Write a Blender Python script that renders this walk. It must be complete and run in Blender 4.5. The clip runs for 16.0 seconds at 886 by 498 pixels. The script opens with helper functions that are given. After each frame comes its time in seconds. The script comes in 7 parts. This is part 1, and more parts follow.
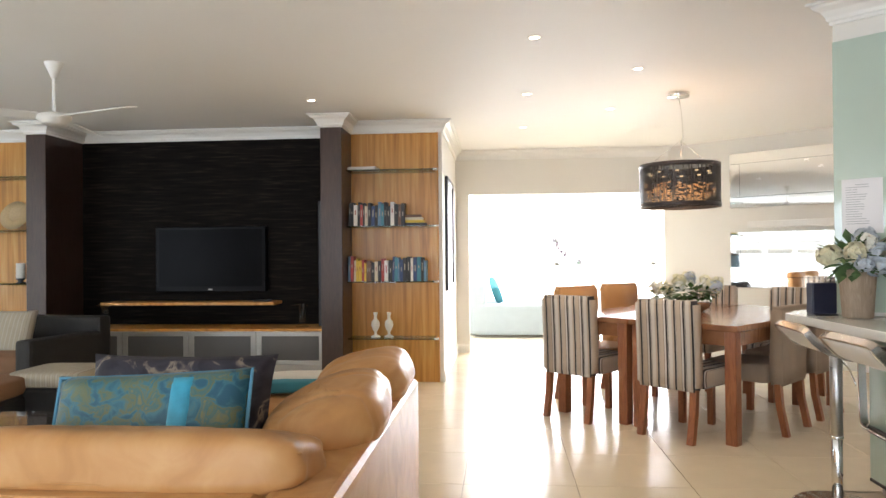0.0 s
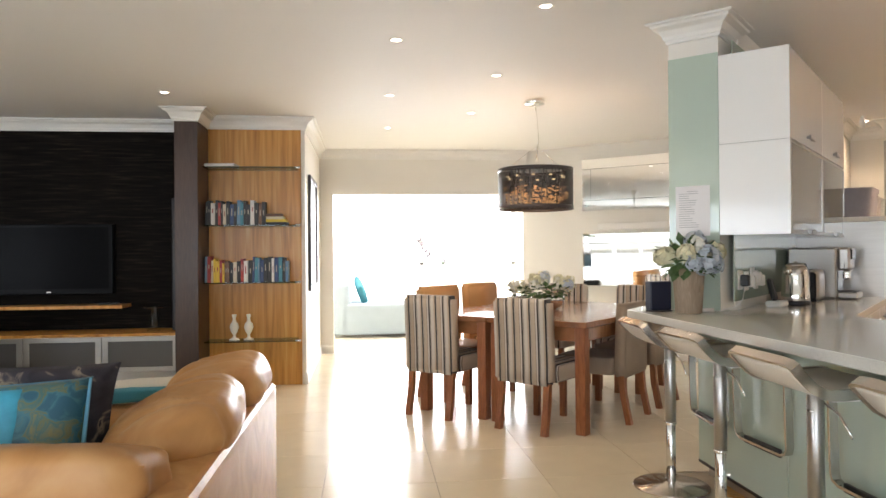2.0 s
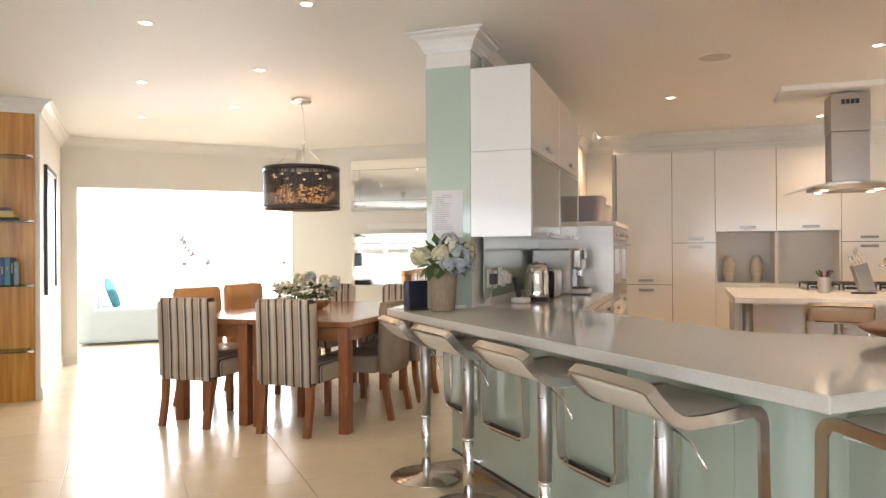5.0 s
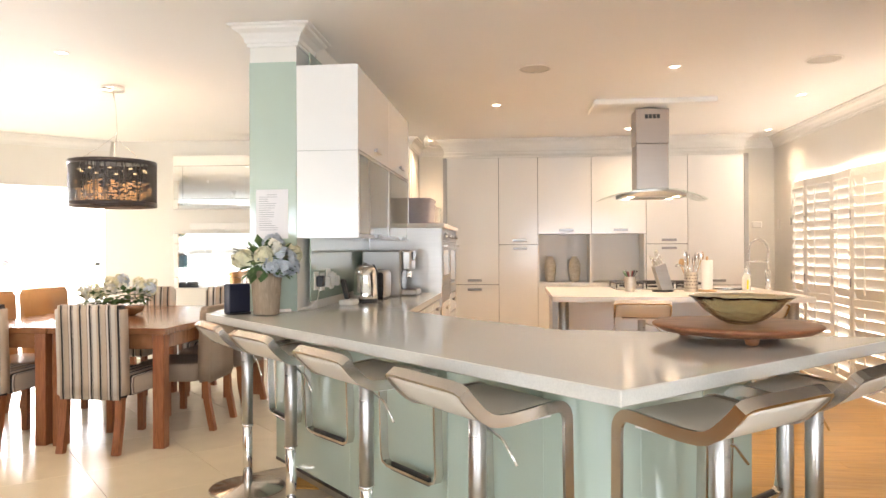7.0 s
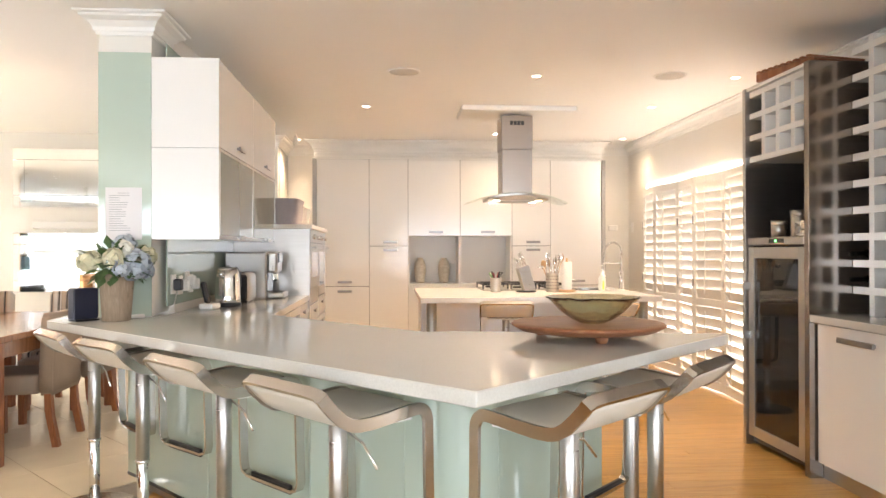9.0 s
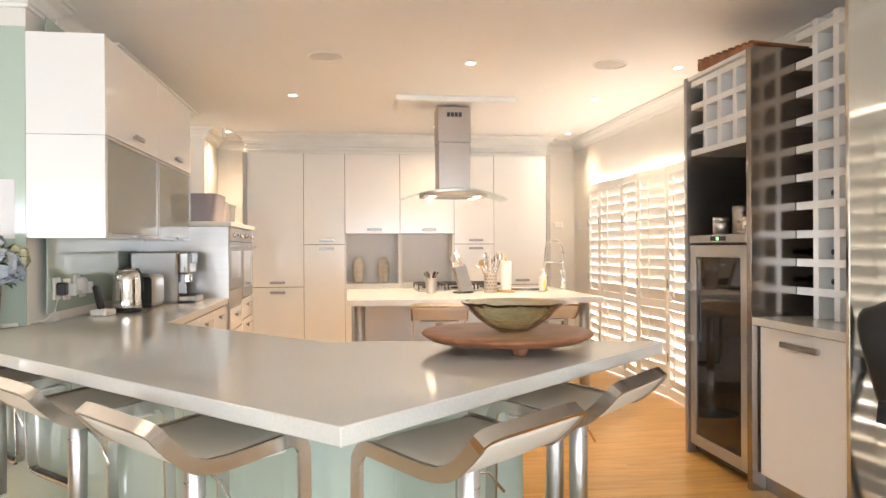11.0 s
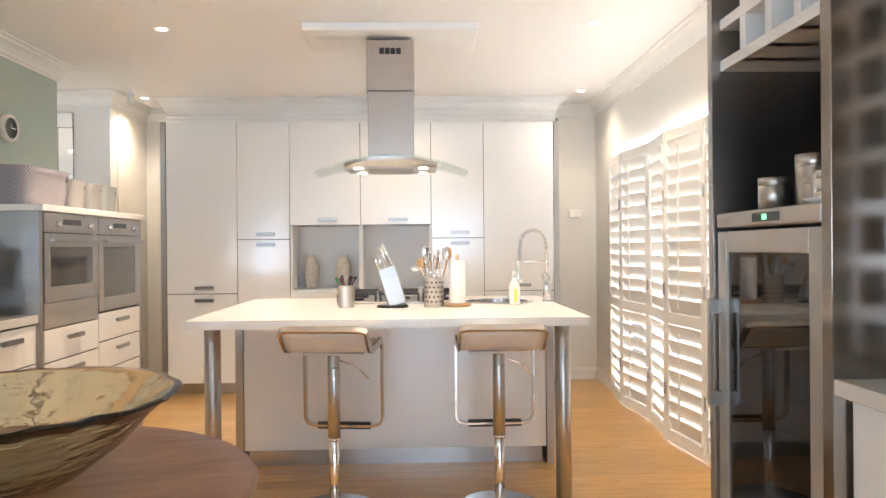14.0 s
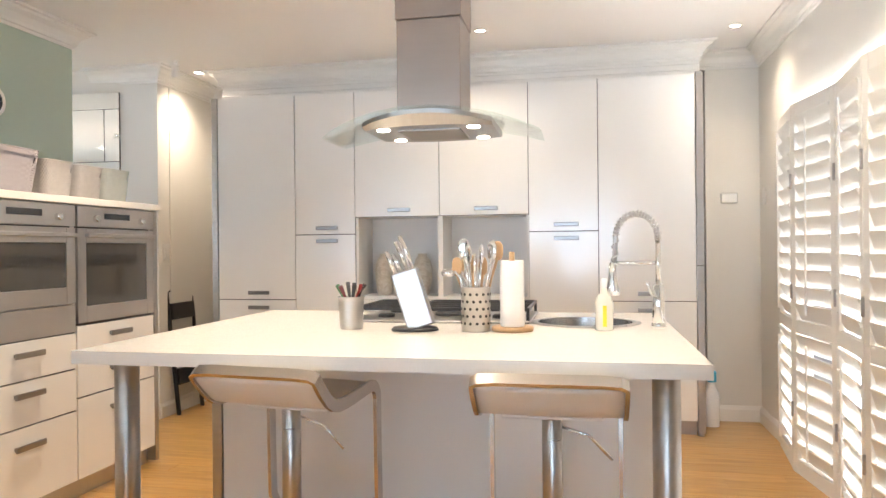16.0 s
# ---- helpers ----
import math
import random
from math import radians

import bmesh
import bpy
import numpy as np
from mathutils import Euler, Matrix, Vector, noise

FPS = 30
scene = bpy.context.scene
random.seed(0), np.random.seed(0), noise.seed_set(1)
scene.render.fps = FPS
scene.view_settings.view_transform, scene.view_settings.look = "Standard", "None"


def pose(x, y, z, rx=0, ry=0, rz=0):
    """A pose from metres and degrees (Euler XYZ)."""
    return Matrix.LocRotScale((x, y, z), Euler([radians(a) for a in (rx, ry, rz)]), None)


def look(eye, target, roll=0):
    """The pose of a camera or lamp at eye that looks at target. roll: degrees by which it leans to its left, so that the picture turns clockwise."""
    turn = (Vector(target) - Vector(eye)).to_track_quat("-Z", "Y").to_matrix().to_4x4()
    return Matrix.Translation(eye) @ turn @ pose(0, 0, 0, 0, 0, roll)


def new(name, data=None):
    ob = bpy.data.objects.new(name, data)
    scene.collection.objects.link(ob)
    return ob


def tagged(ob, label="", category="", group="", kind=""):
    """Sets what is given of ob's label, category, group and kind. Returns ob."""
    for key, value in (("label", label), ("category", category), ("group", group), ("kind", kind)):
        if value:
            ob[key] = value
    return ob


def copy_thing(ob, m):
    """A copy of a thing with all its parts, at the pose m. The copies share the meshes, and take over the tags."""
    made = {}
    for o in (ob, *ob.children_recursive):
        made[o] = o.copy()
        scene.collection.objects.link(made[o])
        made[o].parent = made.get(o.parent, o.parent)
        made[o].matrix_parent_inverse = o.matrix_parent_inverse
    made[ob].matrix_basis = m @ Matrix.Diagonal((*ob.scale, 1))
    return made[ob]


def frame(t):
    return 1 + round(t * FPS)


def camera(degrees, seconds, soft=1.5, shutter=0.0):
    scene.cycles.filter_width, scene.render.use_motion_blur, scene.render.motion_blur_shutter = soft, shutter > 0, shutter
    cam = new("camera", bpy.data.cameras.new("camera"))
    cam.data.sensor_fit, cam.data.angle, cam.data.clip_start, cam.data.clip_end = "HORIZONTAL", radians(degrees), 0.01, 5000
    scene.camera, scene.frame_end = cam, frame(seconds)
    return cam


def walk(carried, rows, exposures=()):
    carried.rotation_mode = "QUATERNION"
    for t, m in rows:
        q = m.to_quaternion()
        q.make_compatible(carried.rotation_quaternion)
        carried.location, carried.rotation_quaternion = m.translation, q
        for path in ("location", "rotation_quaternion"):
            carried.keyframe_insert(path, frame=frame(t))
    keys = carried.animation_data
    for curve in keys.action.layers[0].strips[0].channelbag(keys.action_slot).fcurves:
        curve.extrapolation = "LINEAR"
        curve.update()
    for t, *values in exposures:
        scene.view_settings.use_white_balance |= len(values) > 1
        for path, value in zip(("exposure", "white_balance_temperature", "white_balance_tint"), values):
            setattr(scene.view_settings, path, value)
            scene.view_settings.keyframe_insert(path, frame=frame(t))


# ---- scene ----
cam = camera(64.3, 16.0)
METRES, EYE, TILT, LEAN, TURN = 4.1, 1.23, 0.0, 0.0, 4.7
ROWS = [
    (0.0, 0.0, 0.0, 0.0, 0.0, 0.48, 0.53),
    (0.5, 0.0019, -0.0014, 0.0005, -2.99, 0.43, 0.53),
    (1.0, 0.0044, -0.0021, 0.0008, -5.61, 0.39, 0.51),
    (1.5, 0.0067, -0.0023, 0.0012, -8.16, 0.36, 0.5),
    (2.0, 0.0078, -0.0034, 0.002, -10.76, 0.32, 0.5),
    (2.5, 0.0108, -0.0044, 0.0025, -13.19, 0.28, 0.48),
    (3.0, 0.0146, -0.0069, 0.0016, -15.85, 0.27, 0.44),
    (3.5, 0.0178, -0.0084, 0.0027, -19.1, 0.23, 0.44),
    (4.0, 0.02, -0.0084, 0.0022, -22.19, 0.2, 0.41),
    (6.5, 0.0411, -0.0104, 0.0044, -38.91, 0.1, 0.29),
    (7.0, 0.0444, -0.0112, 0.0048, -41.9, 0.1, 0.25),
    (7.5, 0.0465, -0.0124, 0.0054, -44.59, 0.11, 0.22),
    (8.0, 0.0483, -0.0139, 0.0057, -46.95, 0.11, 0.2),
    (8.5, 0.0507, -0.0157, 0.0062, -49.56, 0.11, 0.15),
    (9.0, 0.0512, -0.0177, 0.0068, -52.13, 0.13, 0.14),
    (9.5, 0.0498, -0.0185, 0.0086, -54.15, 0.11, 0.14),
    (12.0, 0.2905, 0.0186, 0.0073, -55.66, -0.07, 0.29),
    (12.5, 0.3746, 0.0354, 0.0054, -55.26, -0.15, 0.38),
    (13.0, 0.4573, 0.047, 0.0051, -53.2, -0.1, 0.38),
    (13.5, 0.5429, 0.0634, 0.0033, -51.35, -0.15, 0.48),
    (14.0, 0.6299, 0.0815, -0.0001, -49.81, -0.13, 0.5),
    (14.5, 0.7193, 0.0986, 0.0012, -45.71, -0.1, 0.56),
    (15.0, 0.797, 0.1257, -0.0048, -41.9, -0.05, 0.56),
    (15.5, 0.8719, 0.1651, -0.0035, -38.65, -0.01, 0.57),
    (16.0, 0.9487, 0.2157, -0.0061, -36.45, -0.04, 0.57),
]
walk(cam, [(t, pose(0, 0, EYE, TILT, LEAN, TURN) @ pose(METRES * x, METRES * y, METRES * z, 90 + pitch, roll, yaw)) for t, x, y, z, yaw, pitch, roll in ROWS],
     [(0.0, 0.24, 6800, 16), (2.0, 0.09, 7000, 16), (4.2, -0.07, 7300, 18), (6.3, 0.56, 7200, 18), (9.5, 0.75, 7050, 18), (11.8, 0.77, 6850, 15), (13.0, 0.74, 6050, 12), (16.0, 0.63, 5950, 12)])

# ---- light and exposure ----
world = bpy.data.worlds.new("world")
scene.world = world
world.use_nodes = True
wn = world.node_tree
sky = wn.nodes.new("ShaderNodeTexSky")
sky.sky_type, sky.sun_disc = "NISHITA", False
sky.sun_elevation, sky.sun_rotation = radians(48), radians(60)
wn.nodes["Background"].inputs["Strength"].default_value = 0.12
wn.links.new(sky.outputs["Color"], wn.nodes["Background"].inputs["Color"])


def area_lamp(name, m, w, h, watts, colour):
    data = bpy.data.lights.new(name, "AREA")
    data.shape, data.size, data.size_y, data.energy, data.color = "RECTANGLE", w, h, watts, colour
    ob = new(name, data)
    ob.matrix_world = m
    return ob


KM = pose(5.083, 6.413, 0, 0, 0, -43.22)      # the kitchen's own axes: u along the tall units, v into them
H = 2.53                                       # ceiling height
DAY = (0.80, 0.90, 1.0)
COOL = (0.76, 0.88, 1.0)
WARM = (1.0, 0.80, 0.56)


def K(u, v, z=0, rz=0):
    return KM @ pose(u, v, z, 0, 0, rz)


area_lamp("sunroom_daylight", look((0.6, 12.98, 1.5), (0.6, 6, 2.0)), 6.0, 2.2, 720, DAY)
# Added fill under the closed sunroom ceiling; no roof glazing stands above it.
area_lamp("sunroom_overhead_fill", look((0.6, 10.9, 2.47), (0.6, 10.9, 0)), 4.0, 2.6, 90, DAY)
area_lamp("shutter_daylight", KM @ look((4.05, -1.6, 1.05), (0, -1.6, 1.6)), 2.9, 1.8, 6, (1.0, 0.94, 0.84))
area_lamp("shutter_head_daylight", KM @ look((3.79, -1.62, 1.974), (3.40, -1.62, 3.0)), 2.85, 0.03, 3.2, (1.0, 0.93, 0.82))
area_lamp("living_window_daylight", look((-7.72, 2.5, 1.2), (0, 2.5, 1.0)), 5.0, 1.9, 260, COOL)
# Added fill through an assumed opening behind the camera, never in view.
area_lamp("south_opening_fill", look((-1.0, -4.6, 1.2), (0.2, 0, 5.2)), 5.0, 2.0, 90, COOL)
area_lamp("west_door_daylight", look((-7.62, -2.1, 1.15), (0, -1.0, 1.9)), 3.6, 1.9, 85, COOL)

# ---- materials ----


def mat(name, colour, rough=0.5, metal=0.0, vary=0.08, scale=6.0, bump=0.0, bump_scale=80.0, stretch=(1, 1, 1), coat=0.0, spec=0.5, per_object=0.0):
    m = bpy.data.materials.new(name)
    m.use_nodes = True
    nt = m.node_tree
    p = nt.nodes["Principled BSDF"]
    p.inputs["Metallic"].default_value = metal
    p.inputs["Coat Weight"].default_value = coat
    p.inputs["Coat Roughness"].default_value = 0.08
    p.inputs["Specular IOR Level"].default_value = spec
    tc = nt.nodes.new("ShaderNodeTexCoord")
    mp = nt.nodes.new("ShaderNodeMapping")
    mp.inputs["Scale"].default_value = stretch
    mp.inputs["Location"].default_value = (3.13, 1.71, 0.37)
    nt.links.new(tc.outputs["Object"], mp.inputs["Vector"])
    big = nt.nodes.new("ShaderNodeTexNoise")
    big.inputs["Scale"].default_value, big.inputs["Detail"].default_value = scale, 6
    nt.links.new(mp.outputs["Vector"], big.inputs["Vector"])
    mr = nt.nodes.new("ShaderNodeMapRange")
    mr.inputs["To Min"].default_value, mr.inputs["To Max"].default_value = 1 - vary, 1 + vary
    nt.links.new(big.outputs["Fac"], mr.inputs["Value"])
    mx = nt.nodes.new("ShaderNodeVectorMath")
    mx.operation = "SCALE"
    mx.inputs[0].default_value = colour
    last = mr.outputs["Result"]
    if per_object:
        oi = nt.nodes.new("ShaderNodeObjectInfo")
        orr = nt.nodes.new("ShaderNodeMapRange")
        orr.inputs["To Min"].default_value, orr.inputs["To Max"].default_value = 1 - per_object, 1 + per_object
        nt.links.new(oi.outputs["Random"], orr.inputs["Value"])
        mul = nt.nodes.new("ShaderNodeMath")
        mul.operation = "MULTIPLY"
        nt.links.new(last, mul.inputs[0])
        nt.links.new(orr.outputs["Result"], mul.inputs[1])
        last = mul.outputs[0]
    nt.links.new(last, mx.inputs["Scale"])
    nt.links.new(mx.outputs["Vector"], p.inputs["Base Color"])
    rr = nt.nodes.new("ShaderNodeMapRange")
    rr.inputs["To Min"].default_value, rr.inputs["To Max"].default_value = max(0.0, rough - 0.06), rough + 0.06
    fine = nt.nodes.new("ShaderNodeTexNoise")
    fine.inputs["Scale"].default_value, fine.inputs["Detail"].default_value = bump_scale, 4
    nt.links.new(mp.outputs["Vector"], fine.inputs["Vector"])
    nt.links.new(big.outputs["Fac"], rr.inputs["Value"])
    nt.links.new(rr.outputs["Result"], p.inputs["Roughness"])
    if bump:
        bp = nt.nodes.new("ShaderNodeBump")
        bp.inputs["Strength"].default_value, bp.inputs["Distance"].default_value = bump, 0.01
        nt.links.new(fine.outputs["Fac"], bp.inputs["Height"])
        nt.links.new(bp.outputs["Normal"], p.inputs["Normal"])
    return m


def ramp_mat(name, kind, stops, scale, rough, stretch=(1, 1, 1), distort=3.0, bump=0.05, bands="X", detail=4.0, coat=0.0, rot=(0, 0, 0), per_object=0.0, spec=0.5):
    """Colours along a wave (kind 'wave') or a noise (kind 'noise')."""
    m = bpy.data.materials.new(name)
    m.use_nodes = True
    nt = m.node_tree
    p = nt.nodes["Principled BSDF"]
    p.inputs["Roughness"].default_value = rough
    p.inputs["Coat Weight"].default_value = coat
    p.inputs["Coat Roughness"].default_value = 0.1
    p.inputs["Specular IOR Level"].default_value = spec
    tc = nt.nodes.new("ShaderNodeTexCoord")
    mp = nt.nodes.new("ShaderNodeMapping")
    mp.inputs["Scale"].default_value = stretch
    mp.inputs["Rotation"].default_value = [radians(a) for a in rot]
    nt.links.new(tc.outputs["Object"], mp.inputs["Vector"])
    if kind == "wave":
        tx = nt.nodes.new("ShaderNodeTexWave")
        tx.bands_direction = bands
        tx.inputs["Distortion"].default_value, tx.inputs["Detail"].default_value = distort, detail
        tx.inputs["Detail Scale"].default_value = 1.5
    else:
        tx = nt.nodes.new("ShaderNodeTexNoise")
        tx.inputs["Detail"].default_value = detail
        tx.inputs["Distortion"].default_value = distort
    tx.inputs["Scale"].default_value = scale
    vec = mp.outputs["Vector"]
    if per_object:
        oi = nt.nodes.new("ShaderNodeObjectInfo")
        ad = nt.nodes.new("ShaderNodeVectorMath")
        ad.operation = "ADD"
        sc = nt.nodes.new("ShaderNodeMath")
        sc.operation = "MULTIPLY"
        sc.inputs[1].default_value = 37.0
        nt.links.new(oi.outputs["Random"], sc.inputs[0])
        nt.links.new(vec, ad.inputs[0])
        nt.links.new(sc.outputs[0], ad.inputs[1])
        vec = ad.outputs["Vector"]
    nt.links.new(vec, tx.inputs["Vector"])
    cr = nt.nodes.new("ShaderNodeValToRGB")
    while len(cr.color_ramp.elements) < len(stops):
        cr.color_ramp.elements.new(0.5)
    for e, (at, c) in zip(cr.color_ramp.elements, stops):
        e.position, e.color = at, (*c, 1)
    nt.links.new(tx.outputs["Fac"], cr.inputs["Fac"])
    colour = cr.outputs["Color"]
    if per_object:
        mr = nt.nodes.new("ShaderNodeMapRange")
        mr.inputs["To Min"].default_value, mr.inputs["To Max"].default_value = 1 - per_object, 1 + per_object
        nt.links.new(oi.outputs["Random"], mr.inputs["Value"])
        vm = nt.nodes.new("ShaderNodeVectorMath")
        vm.operation = "SCALE"
        nt.links.new(colour, vm.inputs[0])
        nt.links.new(mr.outputs["Result"], vm.inputs["Scale"])
        colour = vm.outputs["Vector"]
    nt.links.new(colour, p.inputs["Base Color"])
    if bump:
        bp = nt.nodes.new("ShaderNodeBump")
        bp.inputs["Strength"].default_value, bp.inputs["Distance"].default_value = bump, 0.005
        nt.links.new(tx.outputs["Fac"], bp.inputs["Height"])
        nt.links.new(bp.outputs["Normal"], p.inputs["Normal"])
    return m


def glow(name, colour, strength):
    m = bpy.data.materials.new(name)
    m.use_nodes = True
    p = m.node_tree.nodes["Principled BSDF"]
    p.inputs["Base Color"].default_value = (*colour, 1)
    p.inputs["Emission Color"].default_value = (*colour, 1)
    p.inputs["Emission Strength"].default_value = strength
    return m


def glass(name, colour, rough=0.02, gloss=0.05):
    """Thin sheet glass: mostly clear, tinted, with mirror gloss."""
    m = bpy.data.materials.new(name)
    m.use_nodes = True
    nt = m.node_tree
    nt.nodes.remove(nt.nodes["Principled BSDF"])
    tr = nt.nodes.new("ShaderNodeBsdfTransparent")
    tr.inputs["Color"].default_value = (*colour, 1)
    gl = nt.nodes.new("ShaderNodeBsdfGlossy")
    gl.inputs["Roughness"].default_value = rough
    lw = nt.nodes.new("ShaderNodeLayerWeight")
    lw.inputs["Blend"].default_value = 0.5
    pw = nt.nodes.new("ShaderNodeMath")
    pw.operation, pw.inputs[1].default_value = "POWER", 3.0
    fr = nt.nodes.new("ShaderNodeMath")
    fr.operation, fr.inputs[1].default_value, fr.inputs[2].default_value = "MULTIPLY_ADD", 0.6, gloss
    nt.links.new(lw.outputs["Facing"], pw.inputs[0])
    nt.links.new(pw.outputs[0], fr.inputs[0])
    mix = nt.nodes.new("ShaderNodeMixShader")
    nt.links.new(fr.outputs[0], mix.inputs["Fac"])
    nt.links.new(tr.outputs[0], mix.inputs[1])
    nt.links.new(gl.outputs[0], mix.inputs[2])
    nt.links.new(mix.outputs[0], nt.nodes["Material Output"].inputs["Surface"])
    return m


wall_paint = mat("wall_paint", (0.80, 0.77, 0.71), 0.6, vary=0.03, scale=2, bump=0.05, bump_scale=140)
ceiling_paint = mat("ceiling_paint", (0.90, 0.885, 0.86), 0.65, vary=0.02, scale=1.5, bump=0.03, bump_scale=120)
trim_white = mat("trim_white", (0.84, 0.82, 0.78), 0.4, vary=0.03, scale=5)
tile_mat = mat("floor_tile", (0.74, 0.65, 0.49), 0.22, vary=0.06, scale=5, per_object=0.03)
grout = mat("grout", (0.46, 0.40, 0.32), 0.8, vary=0.1, scale=30)
plank_mat = ramp_mat("oak_plank", "noise", [(0.25, (0.43, 0.22, 0.055)), (0.55, (0.57, 0.325, 0.095)), (0.8, (0.64, 0.40, 0.14))], 3.0, 0.28, stretch=(1.2, 14, 1), distort=0.6, bump=0.03, coat=0.25, per_object=0.09)
gloss_white = mat("gloss_white_lacquer", (0.88, 0.865, 0.835), 0.14, vary=0.012, scale=3, coat=0.4)
carcass = mat("cabinet_carcass", (0.82, 0.80, 0.76), 0.35, vary=0.03)
# Shade of door joints and deep cubes, put into a dark colour.
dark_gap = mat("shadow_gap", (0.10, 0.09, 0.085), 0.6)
# Brushed steel with the dark reflection of the bottle cubes put into its colour.
steel_dark_reflect = mat("brushed_steel_dark_reflection", (0.35, 0.31, 0.275), 0.15, 1.0, vary=0.10, scale=4, bump=0.02, bump_scale=60, stretch=(1, 1, 12))
steel = mat("brushed_steel", (0.46, 0.44, 0.42), 0.30, 1.0, vary=0.10, scale=4, bump=0.06, bump_scale=60, stretch=(1, 1, 12))
steel_h = mat("brushed_steel_flat", (0.50, 0.48, 0.46), 0.30, 1.0, vary=0.08, scale=4, bump=0.015, bump_scale=60, stretch=(12, 1, 1))
chrome = mat("polished_chrome", (0.80, 0.79, 0.77), 0.08, 1.0, vary=0.04)
stone = mat("grey_quartz_worktop", (0.68, 0.665, 0.62), 0.10, vary=0.12, scale=160, bump=0.0, coat=0.2)
white_stone = mat("white_quartz_worktop", (0.80, 0.77, 0.72), 0.2, vary=0.03, scale=140)
green_glass = mat("pale_green_back_painted_glass", (0.47, 0.57, 0.49), 0.06, vary=0.03, scale=2, coat=0.6)
smoked_glass = mat("frosted_grey_green_glass", (0.23, 0.235, 0.18), 0.10, vary=0.04, scale=2, coat=0.3)
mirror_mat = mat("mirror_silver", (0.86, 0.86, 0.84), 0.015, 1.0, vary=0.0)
black_plastic = mat("black_plastic", (0.018, 0.018, 0.02), 0.35, vary=0.15)
black_gloss = mat("black_gloss", (0.010, 0.010, 0.012), 0.08, vary=0.1, coat=0.4)
leather_white = mat("white_leather", (0.76, 0.70, 0.62), 0.42, vary=0.05, scale=8, bump=0.12, bump_scale=160)
leather_tan = ramp_mat("tan_leather", "noise", [(0.2, (0.42, 0.19, 0.062)), (0.5, (0.56, 0.28, 0.105)), (0.8, (0.66, 0.38, 0.17))], 5.0, 0.36, bump=0.6, distort=1.2, detail=7, spec=0.3)
wenge = ramp_mat("dark_wenge_panel", "noise", [(0.25, (0.003, 0.0024, 0.002)), (0.55, (0.010, 0.0075, 0.006)), (0.85, (0.036, 0.027, 0.020))], 2.2, 0.55, stretch=(1.5, 1, 22), distort=0.4, bump=0.2, spec=0.05)
pillar_wood = ramp_mat("dark_pillar_wood", "noise", [(0.25, (0.035, 0.018, 0.014)), (0.7, (0.065, 0.036, 0.026))], 3, 0.3, stretch=(12, 12, 1), bump=0.1)
shelf_wood = ramp_mat("honey_veneer", "noise", [(0.28, (0.40, 0.155, 0.024)), (0.5, (0.60, 0.27, 0.052)), (0.62, (0.65, 0.33, 0.078)), (0.8, (0.72, 0.42, 0.13))], 2.6, 0.34, stretch=(9, 9, 0.5), distort=0.5, bump=0.03, coat=0.08)
table_wood = ramp_mat("reddish_table_wood", "noise", [(0.25, (0.19, 0.072, 0.03)), (0.55, (0.30, 0.125, 0.055)), (0.8, (0.38, 0.175, 0.08))], 3, 0.2, stretch=(2, 14, 2), distort=0.5, bump=0.03, coat=0.3)
leg_wood = ramp_mat("chair_leg_wood", "noise", [(0.25, (0.20, 0.055, 0.018)), (0.75, (0.36, 0.13, 0.045))], 4, 0.42, stretch=(10, 10, 1), bump=0.03)
suede = mat("grey_brown_suede", (0.33, 0.25, 0.185), 0.85, vary=0.14, scale=9, bump=0.25, bump_scale=240)
orange_leather = mat("orange_tan_chair_leather", (0.50, 0.26, 0.10), 0.5, vary=0.1, scale=6, bump=0.1, bump_scale=150)
blue_fabric = mat("pale_aqua_sofa_fabric", (0.36, 0.42, 0.45), 0.9, vary=0.06, scale=8, bump=0.3, bump_scale=300)
teal_fabric = mat("teal_cushion_fabric", (0.04, 0.22, 0.27), 0.8, vary=0.15, scale=12, bump=0.3, bump_scale=260)
platter_wood = ramp_mat("red_brown_platter_wood", "noise", [(0.25, (0.20, 0.066, 0.028)), (0.5, (0.30, 0.115, 0.05)), (0.75, (0.38, 0.165, 0.075))], 3.5, 0.4, stretch=(2, 9, 2), distort=0.8, bump=0.06)
leaf_mat = mat("leaf_green", (0.085, 0.15, 0.05), 0.5, vary=0.35, scale=20, spec=0.4)
pot_wood = ramp_mat("weathered_planter", "noise", [(0.25, (0.27, 0.20, 0.14)), (0.6, (0.38, 0.29, 0.21)), (0.85, (0.48, 0.39, 0.30))], 5, 0.8, stretch=(8, 8, 1), bump=0.3)
petal_blue = mat("hydrangea_petal", (0.48, 0.53, 0.58), 0.7, vary=0.3, scale=25)
petal_cream = mat("cream_petal", (0.70, 0.66, 0.46), 0.7, vary=0.25, scale=25)
petal_white = mat("white_petal", (0.82, 0.80, 0.72), 0.7, vary=0.1, scale=25)
basket_mat = mat("grey_woven_basket", (0.45, 0.42, 0.40), 0.8, vary=0.12, scale=40)
handle_steel = mat("dark_satin_handle", (0.34, 0.33, 0.32), 0.3, 1.0, vary=0.08, scale=6)
clear_glass = glass("clear_glass", (0.95, 0.97, 0.96))
green_clear = glass("green_tinted_glass", (0.55, 0.68, 0.60))
smoke_clear = glass("dark_fridge_glass", (0.26, 0.18, 0.12), 0.02, 0.03)
shutter_paint = mat("shutter_white", (0.82, 0.79, 0.73), 0.4, vary=0.03)
daylight_glow = glow("bright_outdoors", (0.97, 0.99, 1.0), 2.4)
sky_glow = glow("cool_bright_outdoors", (0.70, 0.85, 1.0), 2.6)
lamp_glow = glow("downlight_bulb", (1.0, 0.90, 0.72), 14.0)
hood_glow = glow("hood_lamp_glass", (1.0, 0.86, 0.62), 12.0)
